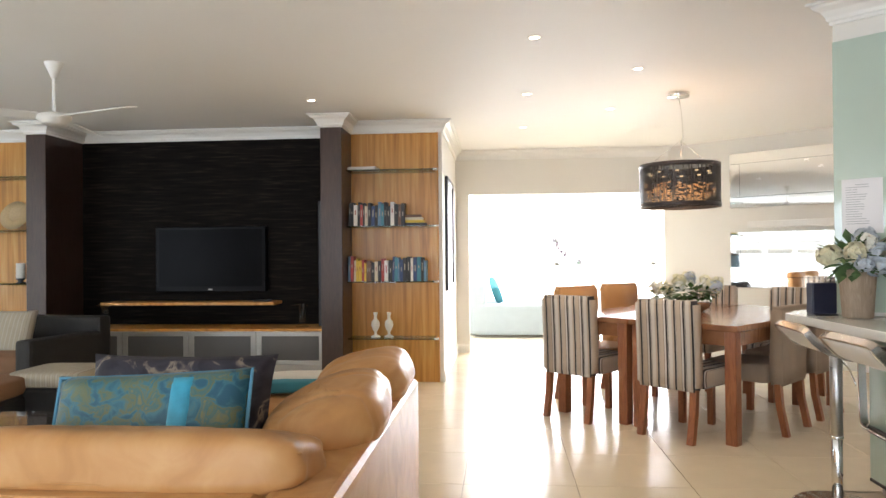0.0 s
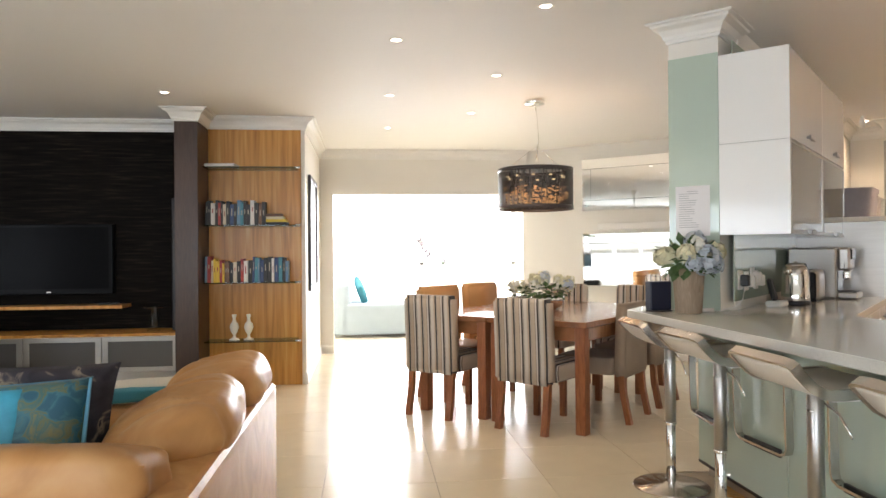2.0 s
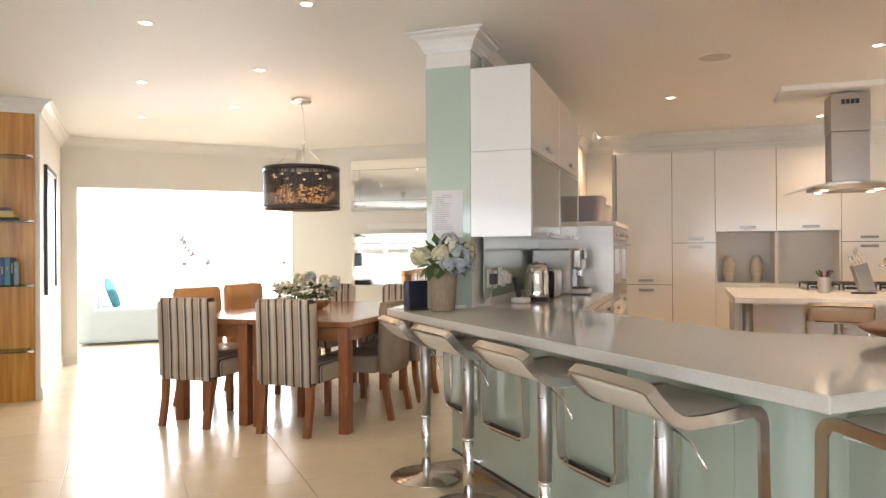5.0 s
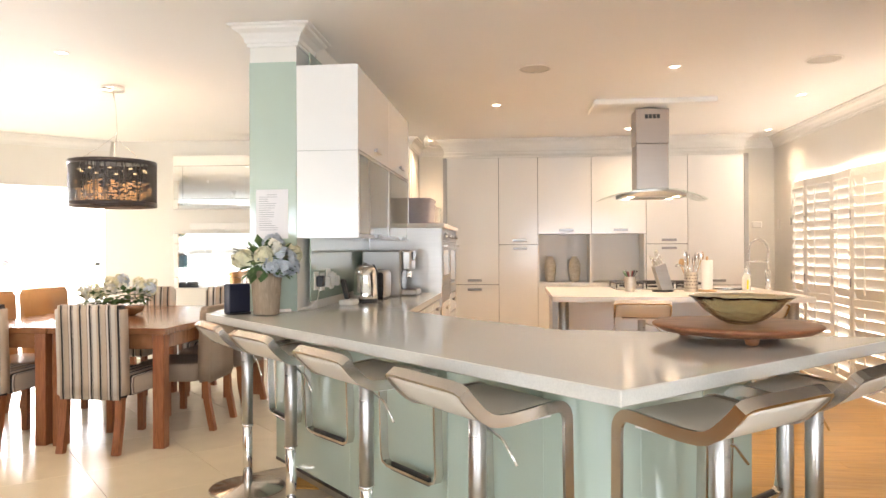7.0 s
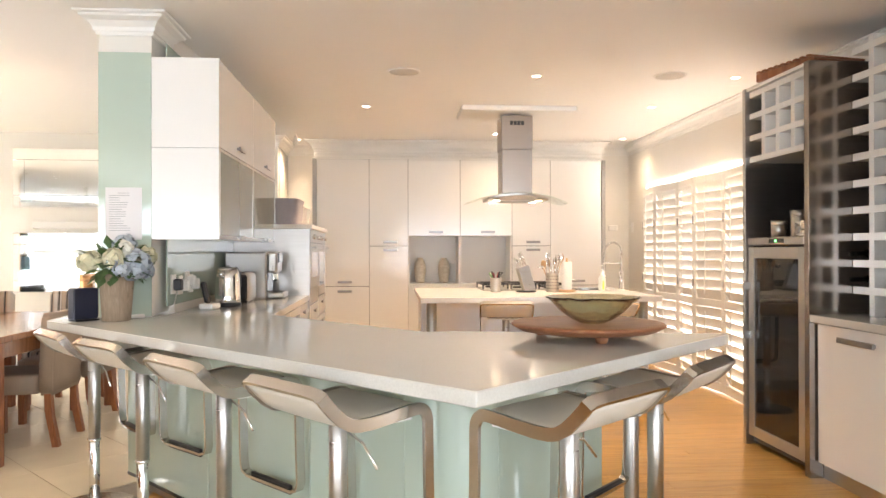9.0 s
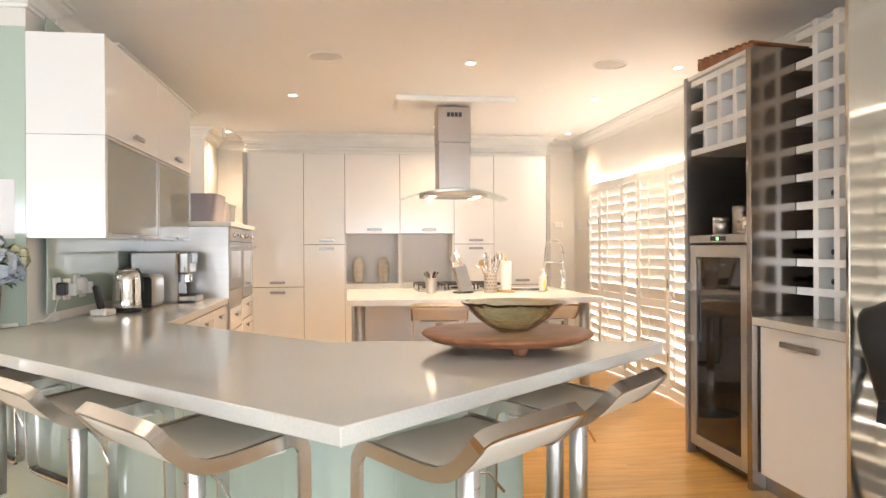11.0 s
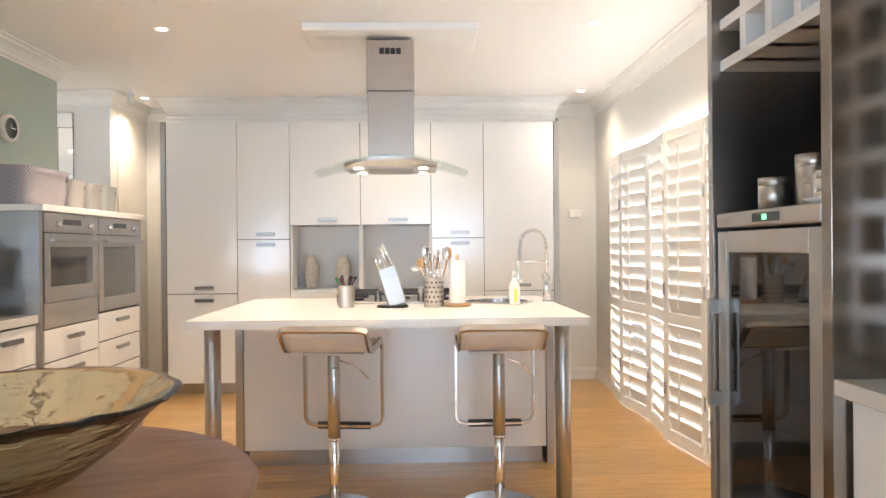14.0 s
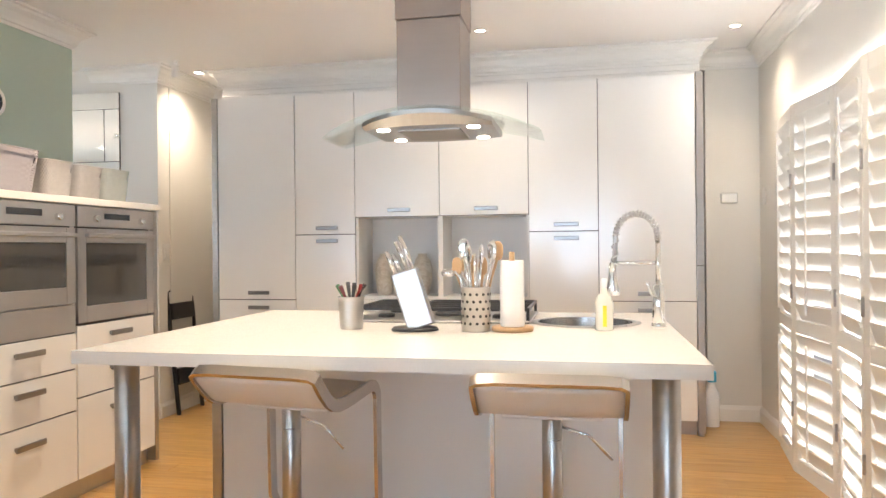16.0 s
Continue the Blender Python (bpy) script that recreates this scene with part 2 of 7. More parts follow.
crystal_glow = glow("lit_amber_crystal", (1.0, 0.60, 0.27), 1.5)
pendant_glow = glow("pendant_bulb", (1.0, 0.78, 0.45), 4.0)
tv_screen = mat("switched_off_screen", (0.004, 0.004, 0.005), 0.2, vary=0.05, spec=0.03)
paper = mat("paper", (0.80, 0.79, 0.80), 0.7, vary=0.02)
ink = mat("ink_grey", (0.45, 0.45, 0.47), 0.7)

# ---- building helpers ----


class Mesh:
    """Collects shapes of one material in one bmesh."""

    def __init__(self):
        self.bm = bmesh.new()

    def _add(self, verts, faces):
        vs = [self.bm.verts.new(v) for v in verts]
        out = []
        for f in faces:
            try:
                out.append(self.bm.faces.new([vs[i] for i in f]))
            except ValueError:
                pass
        return vs, out

    def box(self, x0, x1, y0, y1, z0, z1, bevel=0.0, m=None, seg=1):
        t = bmesh.new()
        bmesh.ops.create_cube(t, size=1.0)
        for v in t.verts:
            v.co = Vector(((x0 + x1) / 2 + v.co.x * (x1 - x0), (y0 + y1) / 2 + v.co.y * (y1 - y0), (z0 + z1) / 2 + v.co.z * (z1 - z0)))
        if bevel:
            bmesh.ops.bevel(t, geom=list(t.edges), offset=bevel, segments=seg, profile=0.6, affect="EDGES")
        return self.join(t, m)

    def join(self, t, m=None):
        idx = {}
        for v in t.verts:
            idx[v] = self.bm.verts.new(m @ v.co if m else v.co)
        for f in t.faces:
            g = self.bm.faces.new([idx[v] for v in f.verts])
            g.smooth = f.smooth
        t.free()
        return self

    def lathe(self, profile, seg=24, m=None, smooth=True, closed=False):
        """profile: (radius, z) from bottom to top, turned round z."""
        m = m or Matrix()
        rings = []
        for r, z in profile:
            if r < 1e-6:
                rings.append([self.bm.verts.new(m @ Vector((0, 0, z)))])
            else:
                rings.append([self.bm.verts.new(m @ Vector((r * math.cos(a), r * math.sin(a), z))) for a in (2 * math.pi * i / seg for i in range(seg))])
        for a, b in zip(rings, rings[1:]):
            for i in range(seg):
                j = (i + 1) % seg
                q = [a[i % len(a)], a[j % len(a)], b[j % len(b)], b[i % len(b)]]
                q = list(dict.fromkeys(q))
                if len(q) > 2:
                    f = self.bm.faces.new(q)
                    f.smooth = smooth
        return self

    def cyl(self, r, z0, z1, seg=20, m=None, r1=None):
        r1 = r if r1 is None else r1
        c = min(0.002, abs(z1 - z0) / 4, r / 4)
        return self.lathe([(0, z0), (r - c, z0), (r, z0 + c), (r1, z1 - c), (max(r1 - c, 0), z1), (0, z1)], seg, m)

    def tube(self, pts, r, seg=8, closed=False, wide=None, thin=None, ups=None):
        """Sweeps a round (r) or flat (wide, thin) section along points."""
        pts = [Vector(p) for p in pts]
        n = len(pts)
        rings = []
        up = Vector((0, 0, 1))
        for i, p in enumerate(pts):
            a = pts[(i - 1) % n] if (closed or i) else p
            b = pts[(i + 1) % n] if (closed or i < n - 1) else p
            t = (b - a).normalized()
            if ups:
                w = Vector(ups[i])
            else:
                w = up if abs(t.dot(up)) < 0.9 else Vector((1, 0, 0))
            side = t.cross(w).normalized()
            w = side.cross(t).normalized()
            if wide:
                offs = [side * thin / 2 + w * wide / 2, -side * thin / 2 + w * wide / 2, -side * thin / 2 - w * wide / 2, side * thin / 2 - w * wide / 2]
            else:
                rr = r[i] if isinstance(r, (list, tuple)) else r
                offs = [side * rr * math.cos(k) + w * rr * math.sin(k) for k in (2 * math.pi * j / seg for j in range(seg))]
            rings.append([self.bm.verts.new(p + o) for o in offs])
        k = len(rings[0])
        for i in range(n if closed else n - 1):
            a, b = rings[i], rings[(i + 1) % n]
            for j in range(k):
                f = self.bm.faces.new([a[j], a[(j + 1) % k], b[(j + 1) % k], b[j]])
                f.smooth = not wide
        if not closed:
            self.bm.faces.new(rings[0])
            self.bm.faces.new(rings[-1][::-1])
        return self

    def prism(self, poly, z0, z1, bevel=0.0):
        """An upright prism over a plan polygon."""
        t = bmesh.new()
        lo = [t.verts.new((x, y, z0)) for x, y in poly]
        hi = [t.verts.new((x, y, z1)) for x, y in poly]
        t.faces.new(lo[::-1])
        t.faces.new(hi)
        for i in range(len(poly)):
            j = (i + 1) % len(poly)
            t.faces.new([lo[i], lo[j], hi[j], hi[i]])
        bmesh.ops.recalc_face_normals(t, faces=list(t.faces))
        if bevel:
            bmesh.ops.bevel(t, geom=[e for e in t.edges if e.calc_face_angle(0) > 0.5], offset=bevel, segments=1, affect="EDGES")
        return self.join(t)

    def pillow(self, w, d, h, m=None, power=0.45, n=14, dent=0.0, seed=0):
        """A soft cushion: w by d across, h thick."""
        m = m or Matrix()
        rows_ = []
        for top in (1, -1):
            grid = []
            for i in range(n + 1):
                line = []
                for j in range(n + 1):
                    a, b = -1 + 2 * i / n, -1 + 2 * j / n
                    s = max(0.0, (1 - a ** 4) * (1 - b ** 4)) ** power
                    pinch = 1 - 0.05 * (1 - abs(a) ** 3) * abs(b) ** 4 - 0.0
                    pinch2 = 1 - 0.05 * (1 - abs(b) ** 3) * abs(a) ** 4
                    nz = dent * noise.noise(Vector((a * 2.2 + seed, b * 2.2, top * 3)))
                    line.append(self.bm.verts.new(m @ Vector((a * w / 2 * pinch2, b * d / 2 * pinch, top * h / 2 * s * (1 + nz)))))
                grid.append(line)
            rows_.append(grid)
            for i in range(n):
                for j in range(n):
                    q = [grid[i][j], grid[i + 1][j], grid[i + 1][j + 1], grid[i][j + 1]]
                    f = self.bm.faces.new(q if top > 0 else q[::-1])
                    f.smooth = True
        bmesh.ops.remove_doubles(self.bm, verts=self.bm.verts, dist=0.0004)
        return self

    def block(self, sx, sy, sz, m=None, e=0.35, n=16, dent=0.0, seed=0):
        """A stuffed block: a superellipsoid of the given full sizes."""
        m = m or Matrix()

        def s(v, p):
            return math.copysign(abs(v) ** p, v)
        rings = []
        for i in range(n + 1):
            th = -math.pi / 2 + math.pi * i / n
            ring = []
            for j in range(2 * n):
                ph = 2 * math.pi * j / (2 * n)
                x, y, z = s(math.cos(th), e) * s(math.cos(ph), e), s(math.cos(th), e) * s(math.sin(ph), e), s(math.sin(th), e)
                k = 1 + dent * noise.noise(Vector((x * 1.7 + seed, y * 1.7, z * 1.7)))
                ring.append(self.bm.verts.new(m @ Vector((x * sx / 2 * k, y * sy / 2 * k, z * sz / 2 * k))))
            rings.append(ring)
        for a, b in zip(rings, rings[1:]):
            for j in range(2 * n):
                f = self.bm.faces.new([a[j], a[(j + 1) % (2 * n)], b[(j + 1) % (2 * n)], b[j]])
                f.smooth = True
        bmesh.ops.remove_doubles(self.bm, verts=self.bm.verts, dist=0.0004)
        return self

    def data(self, name, material):
        bmesh.ops.recalc_face_normals(self.bm, faces=list(self.bm.faces))
        me = bpy.data.meshes.new(name)
        self.bm.to_mesh(me)
        self.bm.free()
        me.materials.append(material)
        return me


def part(name, mesh, material, parent, label=""):
    ob = new(name, mesh.data(name, material) if isinstance(mesh, Mesh) else mesh)
    ob.parent = parent
    if label:
        ob["label"] = label
    return ob


def thing(name, m, label, category, group="", kind=""):
    ob = new(name)
    ob.empty_display_size = 0.1
    ob.matrix_world = m
    return tagged(ob, label, category, group, kind)


def solid(name, mesh, material, label, category="", kind="structure", m=None):
    ob = new(name, mesh.data(name, material))
    if m:
        ob.matrix_world = m
    return tagged(ob, label, category, "", kind)


def sweep(poly, profile, closed=False):
    """A moulding along a plan line; profile (distance to the left of the line, z)."""
    ms = Mesh()
    n = len(poly)
    P = [Vector((*p, 0)) for p in poly]
    rings = []
    for i in range(n):
        a = P[i] - P[i - 1] if (i or closed) else P[1] - P[0]
        b = P[(i + 1) % n] - P[i] if (i < n - 1 or closed) else a
        a.normalize(), b.normalize()
        na, nb = Vector((-a.y, a.x, 0)), Vector((-b.y, b.x, 0))
        mit = (na + nb) / max(0.3, 1 + na.dot(nb))
        rings.append([ms.bm.verts.new(P[i] + mit * d + Vector((0, 0, z))) for d, z in profile])
    k = len(profile)
    for i in range(n if closed else n - 1):
        a, b = rings[i], rings[(i + 1) % n]
        for j in range(k):
            ms.bm.faces.new([a[j], a[(j + 1) % k], b[(j + 1) % k], b[j]])
    if not closed:
        ms.bm.faces.new(rings[0])
        ms.bm.faces.new(rings[-1][::-1])
    return ms


def arc(cx, cz, r, a0, a1, n=6):
    return [(cx + r * math.cos(radians(a0 + (a1 - a0) * i / n)), cz + r * math.sin(radians(a0 + (a1 - a0) * i / n))) for i in range(n + 1)]


def kp(u, v):
    p = KM @ Vector((u, v, 0))
    return (p.x, p.y)


# ---- the shell ----
solid("ground", Mesh().box(-40, 40, -40, 40, -0.30, -0.06), grout, "pale paved ground outside the house")
sub = Mesh().prism([(-7.5, -4.5), (9.5, -4.5), (9.5, 9.0), (4.2, 13.0), (-7.5, 13.0)], -0.05, -0.006)
solid("floor", sub, grout, "screed floor with cream joints between the tiles")
solid("ceiling", Mesh().box(-7.6, 10.5, -4.6, 13.2, H, H + 0.15), ceiling_paint, "flat painted plaster ceiling with recessed downlights")

T = 0.15
# living side: window wall, and the unseen south wall with an opening added for light
w = Mesh()
w.box(-7.65, -7.5, -4.5, -4.0, 0, H).box(-7.65, -7.5, -0.25, 0.0, 0, H).box(-7.65, -7.5, -4.0, -0.25, 2.15, H).box(-7.65, -7.5, 5.0, 7.15, 0, H).box(-7.65, -7.5, 0.0, 5.0, 0, 0.25).box(-7.65, -7.5, 0.0, 5.0, 2.15, H)
solid("wall_west", w, wall_paint, "cream plaster wall with a shuttered window and a terrace door")
w = Mesh()
w.box(-7.65, -3.6, -4.65, -4.5, 0, H).box(1.6, 10.5, -4.65, -4.5, 0, H).box(-3.6, 1.6, -4.65, -4.5, 2.2, H)
solid("wall_south", w, wall_paint, "unseen cream plaster wall with an added opening for light")
w = Mesh().box(-7.5, -0.595, 7.003, 7.15, 0, H)
solid("wall_tv", w, wall_paint, "plaster wall behind the television recess")
w = Mesh().box(-0.745, -0.56, 6.80, 8.85, 0, H, m=None)
solid("wall_passage", w, wall_paint, "cream plaster wall end beside the shelves")
w = Mesh()
w.box(-1.6, -0.40, 8.85, 9.0, 0, H).box(-0.40, 2.06, 8.85, 9.0, 1.98, H)
solid("wall_north", w, wall_paint, "cream plaster wall with a wide opening to the sunroom")
# mirror wall, in the kitchen's axes
MM = K(-0.37, -0.12, 0, 2.5) @ pose(0.37, 0.12, 0)   # the mirror wall stands a little askew to the kitchen
w = Mesh().box(-3.95, -0.37, -0.12, 0.03, 0, H)
solid("wall_mirror", w, wall_paint, "pale plaster wall carrying two mirrors", m=MM)
# kitchen walls
w = Mesh().box(-0.47, -0.37, -3.859, -0.98, 0, H)
solid("wall_kitchen_side", w, wall_paint, "plaster partition behind the ovens", m=KM)
w = Mesh().box(-0.52, -0.37, 0.03, 0.80, 0, H).box(-0.37, 3.45, 0.65, 0.80, 0, H)
solid("wall_kitchen_back", w, wall_paint, "cream plaster wall behind the tall units", m=KM)
w = Mesh().box(3.45, 3.95, 0.45, 0.80, 0, H)
solid("wall_kitchen_corner", w, wall_paint, "cream plaster return beside the tall units", m=KM)
w = Mesh()
w.box(3.80, 3.95, -0.15, 0.45, 0, H).box(3.80, 3.95, -3.13, -0.15, 1.985, H).box(3.80, 3.95, -4.25, -3.13, 0, H).box(3.80, 3.95, -6.5, -4.25, 1.985, H)
solid("wall_shutters", w, wall_paint, "cream plaster wall with shuttered doors", m=KM)
w = Mesh().box(3.80, 3.95, -10.5, -6.5, 0, H)
solid("wall_east", w, wall_paint, "plain plaster wall closing the room", m=KM)

# column at the end of the bar
w = Mesh().box(-0.675, -0.402, -4.150, -3.86, 0.906, H)
solid("column", w, wall_paint, "square plaster column standing at the bar", m=KM)
w = Mesh().box(-0.677, -0.402, -4.1585, -4.1505, 0.908, 2.325, 0.001)
solid("column_cladding", w, green_glass, "pale green glass cladding on the column", m=KM)

# cornices
COVE = [(0, H - 0.115), (0.012, H - 0.115), (0.014, H - 0.098), (0.022, H - 0.094), (0.026, H - 0.075), (0.045, H - 0.045), (0.075, H - 0.028), (0.080, H - 0.016), (0.10, H - 0.012), (0.10, H - 0.001), (0, H - 0.001)]
CC = [(-0.675, -4.150), (-0.402, -4.150), (-0.402, -3.86), (-0.675, -3.86)]
solid("cornice_column", sweep(CC, [(-d, z) for d, z in COVE], True), trim_white, "white plaster cornice round the column", m=KM)
run = [(-7.5, 7.0), (-5.45, 7.0), (-5.45, 6.80), (-4.517, 6.80), (-4.517, 6.38), (-4.316, 6.38), (-4.316, 7.0), (-1.655, 7.0), (-1.655, 6.38), (-1.454, 6.38), (-1.454, 6.78), (-0.56, 6.78), (-0.56, 8.85), (2.06, 8.85)]
solid("cornice_living", sweep(run, [(-d, z) for d, z in COVE]), trim_white, "white stepped plaster cornice round the living room")
solid("cornice_kitchen_side", sweep([(-0.37, -3.2), (-0.37, -0.98), (-0.47, -0.98)], [(-d, z) for d, z in COVE]), trim_white, "white plaster cornice above the green glass", m=KM)
solid("cornice_kitchen", sweep([(-0.9, -0.12), (-0.37, -0.12), (-0.37, 0.648), (-0.002, 0.648), (-0.002, 0.16), (3.367, 0.16), (3.367, 0.448), (3.80, 0.448), (3.80, -6.5)], [(-d, z) for d, z in COVE]), trim_white, "white plaster cornice round the kitchen", m=KM)
solid("bulkhead_moulding", sweep([(-0.002, 0.16), (3.367, 0.16)], [(0, 2.303), (-0.03, 2.303), (-0.03, 2.345), (-0.022, 2.352), (-0.022, 2.385), (-0.012, 2.392), (-0.012, 2.412), (0, 2.412)]), trim_white, "stepped white moulding over the tall units", m=KM)
solid("bulkhead", Mesh().box(0.0, 3.365, 0.162, 0.649, 2.303, H - 0.001), ceiling_paint, "plaster bulkhead over the tall units", m=KM)
solid("hood_ceiling_panel", Mesh().box(1.50, 2.52, -1.95, -1.45, H - 0.045, H - 0.001, 0.008), ceiling_paint, "shallow raised ceiling panel over the extractor", m=KM)
# skirtings
SK = [(0, 0.0), (0.016, 0.0), (0.016, 0.085), (0.010, 0.098), (0.006, 0.11), (0, 0.11)]
solid("baseboard", sweep([(3.45, 0.45), (3.80, 0.45), (3.80, -0.15)], [(-d, z) for d, z in SK]), trim_white, "white skirting in the kitchen corner", m=KM)
solid("baseboard_nook", sweep([(-0.37, -0.12), (-0.37, 0.64)], [(-d, z) for d, z in SK]), trim_white, "white skirting beside the tall units", m=KM)
solid("baseboard_passage", sweep([(-0.56, 6.80), (-0.56, 8.85), (-0.40, 8.85)], [(-d, z) for d, z in SK]), trim_white, "cream skirting on the passage wall")
solid("baseboard_mirror", sweep([(-3.83, -0.12), (-0.37, -0.12)], [(-d, z) for d, z in SK]), trim_white, "white skirting below the mirrors", m=MM)


# downlights
def downlight(m):
    e = thing("downlight", m, "recessed round downlight with a lit warm bulb", "downlight", "ceiling downlights")
    part("bezel", Mesh().lathe([(0.030, -0.001), (0.031, -0.004), (0.044, -0.005), (0.047, -0.001)], 24), trim_white, e)
    part("bulb", Mesh().lathe([(0, -0.003), (0.029, -0.002), (0.030, -0.0005)], 20), lamp_glow, e)
    return e


first = downlight(pose(0.213, 4.25, H))
DL = [(0.975, 5.05), (0.22, 5.75), (0.99, 6.43), (-1.56, 5.76), (0.97, 3.60), (0.24, 7.25)]
DK = [(0.666, -1.81), (1.944, -2.97), (3.199, -1.93), (3.53, -0.16), (2.02, -0.42), (3.42, -3.02), (-0.17, 0.10)]
spots = [(0.213, 4.25)] + DL + [kp(*p) for p in DK]
for p in spots[1:]:
    copy_thing(first, pose(*p, H))
BEAM = [21] * 7 + [98, 98, 48, 24, 22, 24, 40]
for i, p in enumerate(spots):
    data = bpy.data.lights.new("downlight_beam", "SPOT")
    data.energy, data.color, data.spot_size, data.spot_blend, data.shadow_soft_size = BEAM[i], WARM, radians(125), 1.0, 0.03
    ob = new("downlight_beam", data)
    ob.matrix_world = pose(*p, H - 0.012)

# ---- kitchen: tall units ----


def bar_handle(parent, u, z, w=0.16, v=-0.024):
    h = Mesh().box(u - w / 2, u + w / 2, v - 0.022, v - 0.010, z - 0.013, z + 0.013, 0.003)
    h.box(u - w / 2 + 0.012, u - w / 2 + 0.024, v - 0.012, v + 0.006, z - 0.008, z + 0.008).box(u + w / 2 - 0.024, u + w / 2 - 0.012, v - 0.012, v + 0.006, z - 0.008, z + 0.008)
    return part("handle", h, handle_steel, parent, "brushed steel bar handle")


def tall_unit(u0, u1, label, doors, bottom=0.10, niche=False):
    e = thing("tall_cabinet", KM, label, "cabinet", "tall kitchen cabinets")
    if niche:
        part("upper_carcass", Mesh().box(u0, u1, 0.003, 0.60, 1.425, 2.295), carcass, e)
        part("lower_carcass", Mesh().box(u0, u1, 0.003, 0.60, bottom, 0.88), carcass, e)
        part("niche_side", Mesh().box(u0, u0 + 0.018, 0.0, 0.60, 0.881, 1.424), carcass, e)
        part("niche_side", Mesh().box(u1 - 0.018, u1, 0.0, 0.60, 0.881, 1.424), carcass, e)
        part("niche_back", Mesh().box(u0 + 0.018, u1 - 0.018, 0.33, 0.60, 0.881, 1.424), carcass, e)
    else:
        part("body", Mesh().box(u0, u1, 0.003, 0.60, bottom, 2.295), carcass, e)
    part("shadow_gap", Mesh().box(u0, u1, -0.003, 0.0028, bottom, 2.295) if not niche else Mesh().box(u0, u1, -0.003, 0.0028, 1.425, 2.295), dark_gap, e)
    for z0, z1, hz in doors:
        d = part("door", Mesh().box(u0 + 0.0025, u1 - 0.0025, -0.022, -0.0035, z0 + 0.003, z1 - 0.003, 0.0012), gloss_white, e)
        if hz:
            bar_handle(d, (u0 + u1) / 2 + 0.02, hz)
    part("plinth", Mesh().box(u0, u1, 0.04, 0.055, 0.0, bottom), steel_h, e)
    return e


US = [0.045, 0.635, 1.075, 1.671, 2.270, 2.718, 3.318]
tall_unit(US[0], US[1], "tall gloss white cabinet with two doors", [(0.10, 0.855, 0.80), (0.855, 2.295, 0.905)])
tall_unit(US[1], US[2], "narrow tall gloss white cabinet", [(0.10, 1.31, 1.265), (1.31, 2.295, 1.355)])
for a, b in ((US[2], US[3]), (US[3], US[4])):
    tall_unit(a, b, "gloss white wall cabinet over an open niche", [(1.425, 2.295, 1.47), (0.10, 0.86, 0)], niche=True)
tall_unit(US[4], US[5], "narrow tall gloss white cabinet beside the niche", [(0.10, 1.31, 1.265), (1.31, 2.295, 1.355)])
tall_unit(US[5], US[6], "tall gloss white cabinet at the end of the run", [(0.10, 0.855, 0.80), (0.855, 2.295, 0.905)])
for u0, u1 in ((0.0, 0.043), (3.320, 3.365)):
    e = thing("steel_end_panel", KM, "brushed steel end panel of the tall cabinets", "panel", "steel end panels")
    part("panel", Mesh().box(u0, u1, -0.028, 0.60, 0.03, 2.30, 0.002), steel, e)
    part("foot", Mesh().cyl(0.02, 0, 0.03, m=pose((u0 + u1) / 2, 0.02, 0)), steel, e)


def jar(u, v, z):
    e = thing("ceramic_jar", K(u, v, z), "pale mottled ceramic jar standing in the niche", "jar", "niche jars")
    part("body", Mesh().lathe([(0, 0), (0.045, 0), (0.055, 0.03), (0.068, 0.12), (0.066, 0.20), (0.05, 0.25), (0.032, 0.275), (0.036, 0.29), (0.028, 0.288), (0, 0.26)], 24), jar_glaze, e)


jar_glaze = ramp_mat("mottled_jar_glaze", "noise", [(0.3, (0.55, 0.47, 0.36)), (0.6, (0.70, 0.64, 0.54)), (0.8, (0.78, 0.74, 0.66))], 14, 0.5)
jar(1.22, 0.20, 0.881)
jar(1.50, 0.20, 0.881)

# ---- kitchen: oven tower ----
OU = 0.235
e = thing("oven_housing", KM, "low tower of steel and white drawers holding two ovens", "oven unit")
b = Mesh().box(-0.365, OU - 0.022, -2.325, -1.085, 0.10, 1.43)
part("body", b, carcass, e)
part("top_board", Mesh().box(-0.365, OU + 0.02, -2.36, -1.04, 1.435, 1.470, 0.003), carcass, e, "pale laminate top board")
part("side_panel", Mesh().box(-0.365, OU, -2.36, -2.328, 0.02, 1.434, 0.002), steel, e, "brushed steel side panel")
part("side_panel", Mesh().box(-0.365, OU, -1.083, -1.05, 0.02, 1.434, 0.002), steel, e, "brushed steel side panel")
part("plinth", Mesh().box(OU - 0.07, OU - 0.055, -2.325, -1.085, 0.0, 0.10), steel_h, e)
part("shadow_gap", Mesh().box(OU - 0.0215, OU - 0.018, -2.32, -1.09, 0.105, 0.93), dark_gap, e)


def front_handle(parent, v, z, w=0.17, u=OU):
    h = Mesh().box(u + 0.014, u + 0.026, v - w / 2, v + w / 2, z - 0.013, z + 0.013, 0.003)
    h.box(u - 0.004, u + 0.016, v - w / 2 + 0.012, v - w / 2 + 0.024, z - 0.008, z + 0.008).box(u - 0.004, u + 0.016, v + w / 2 - 0.024, v + w / 2 - 0.012, z - 0.008, z + 0.008)
    return part("handle", h, handle_steel, parent, "brushed steel bar handle")


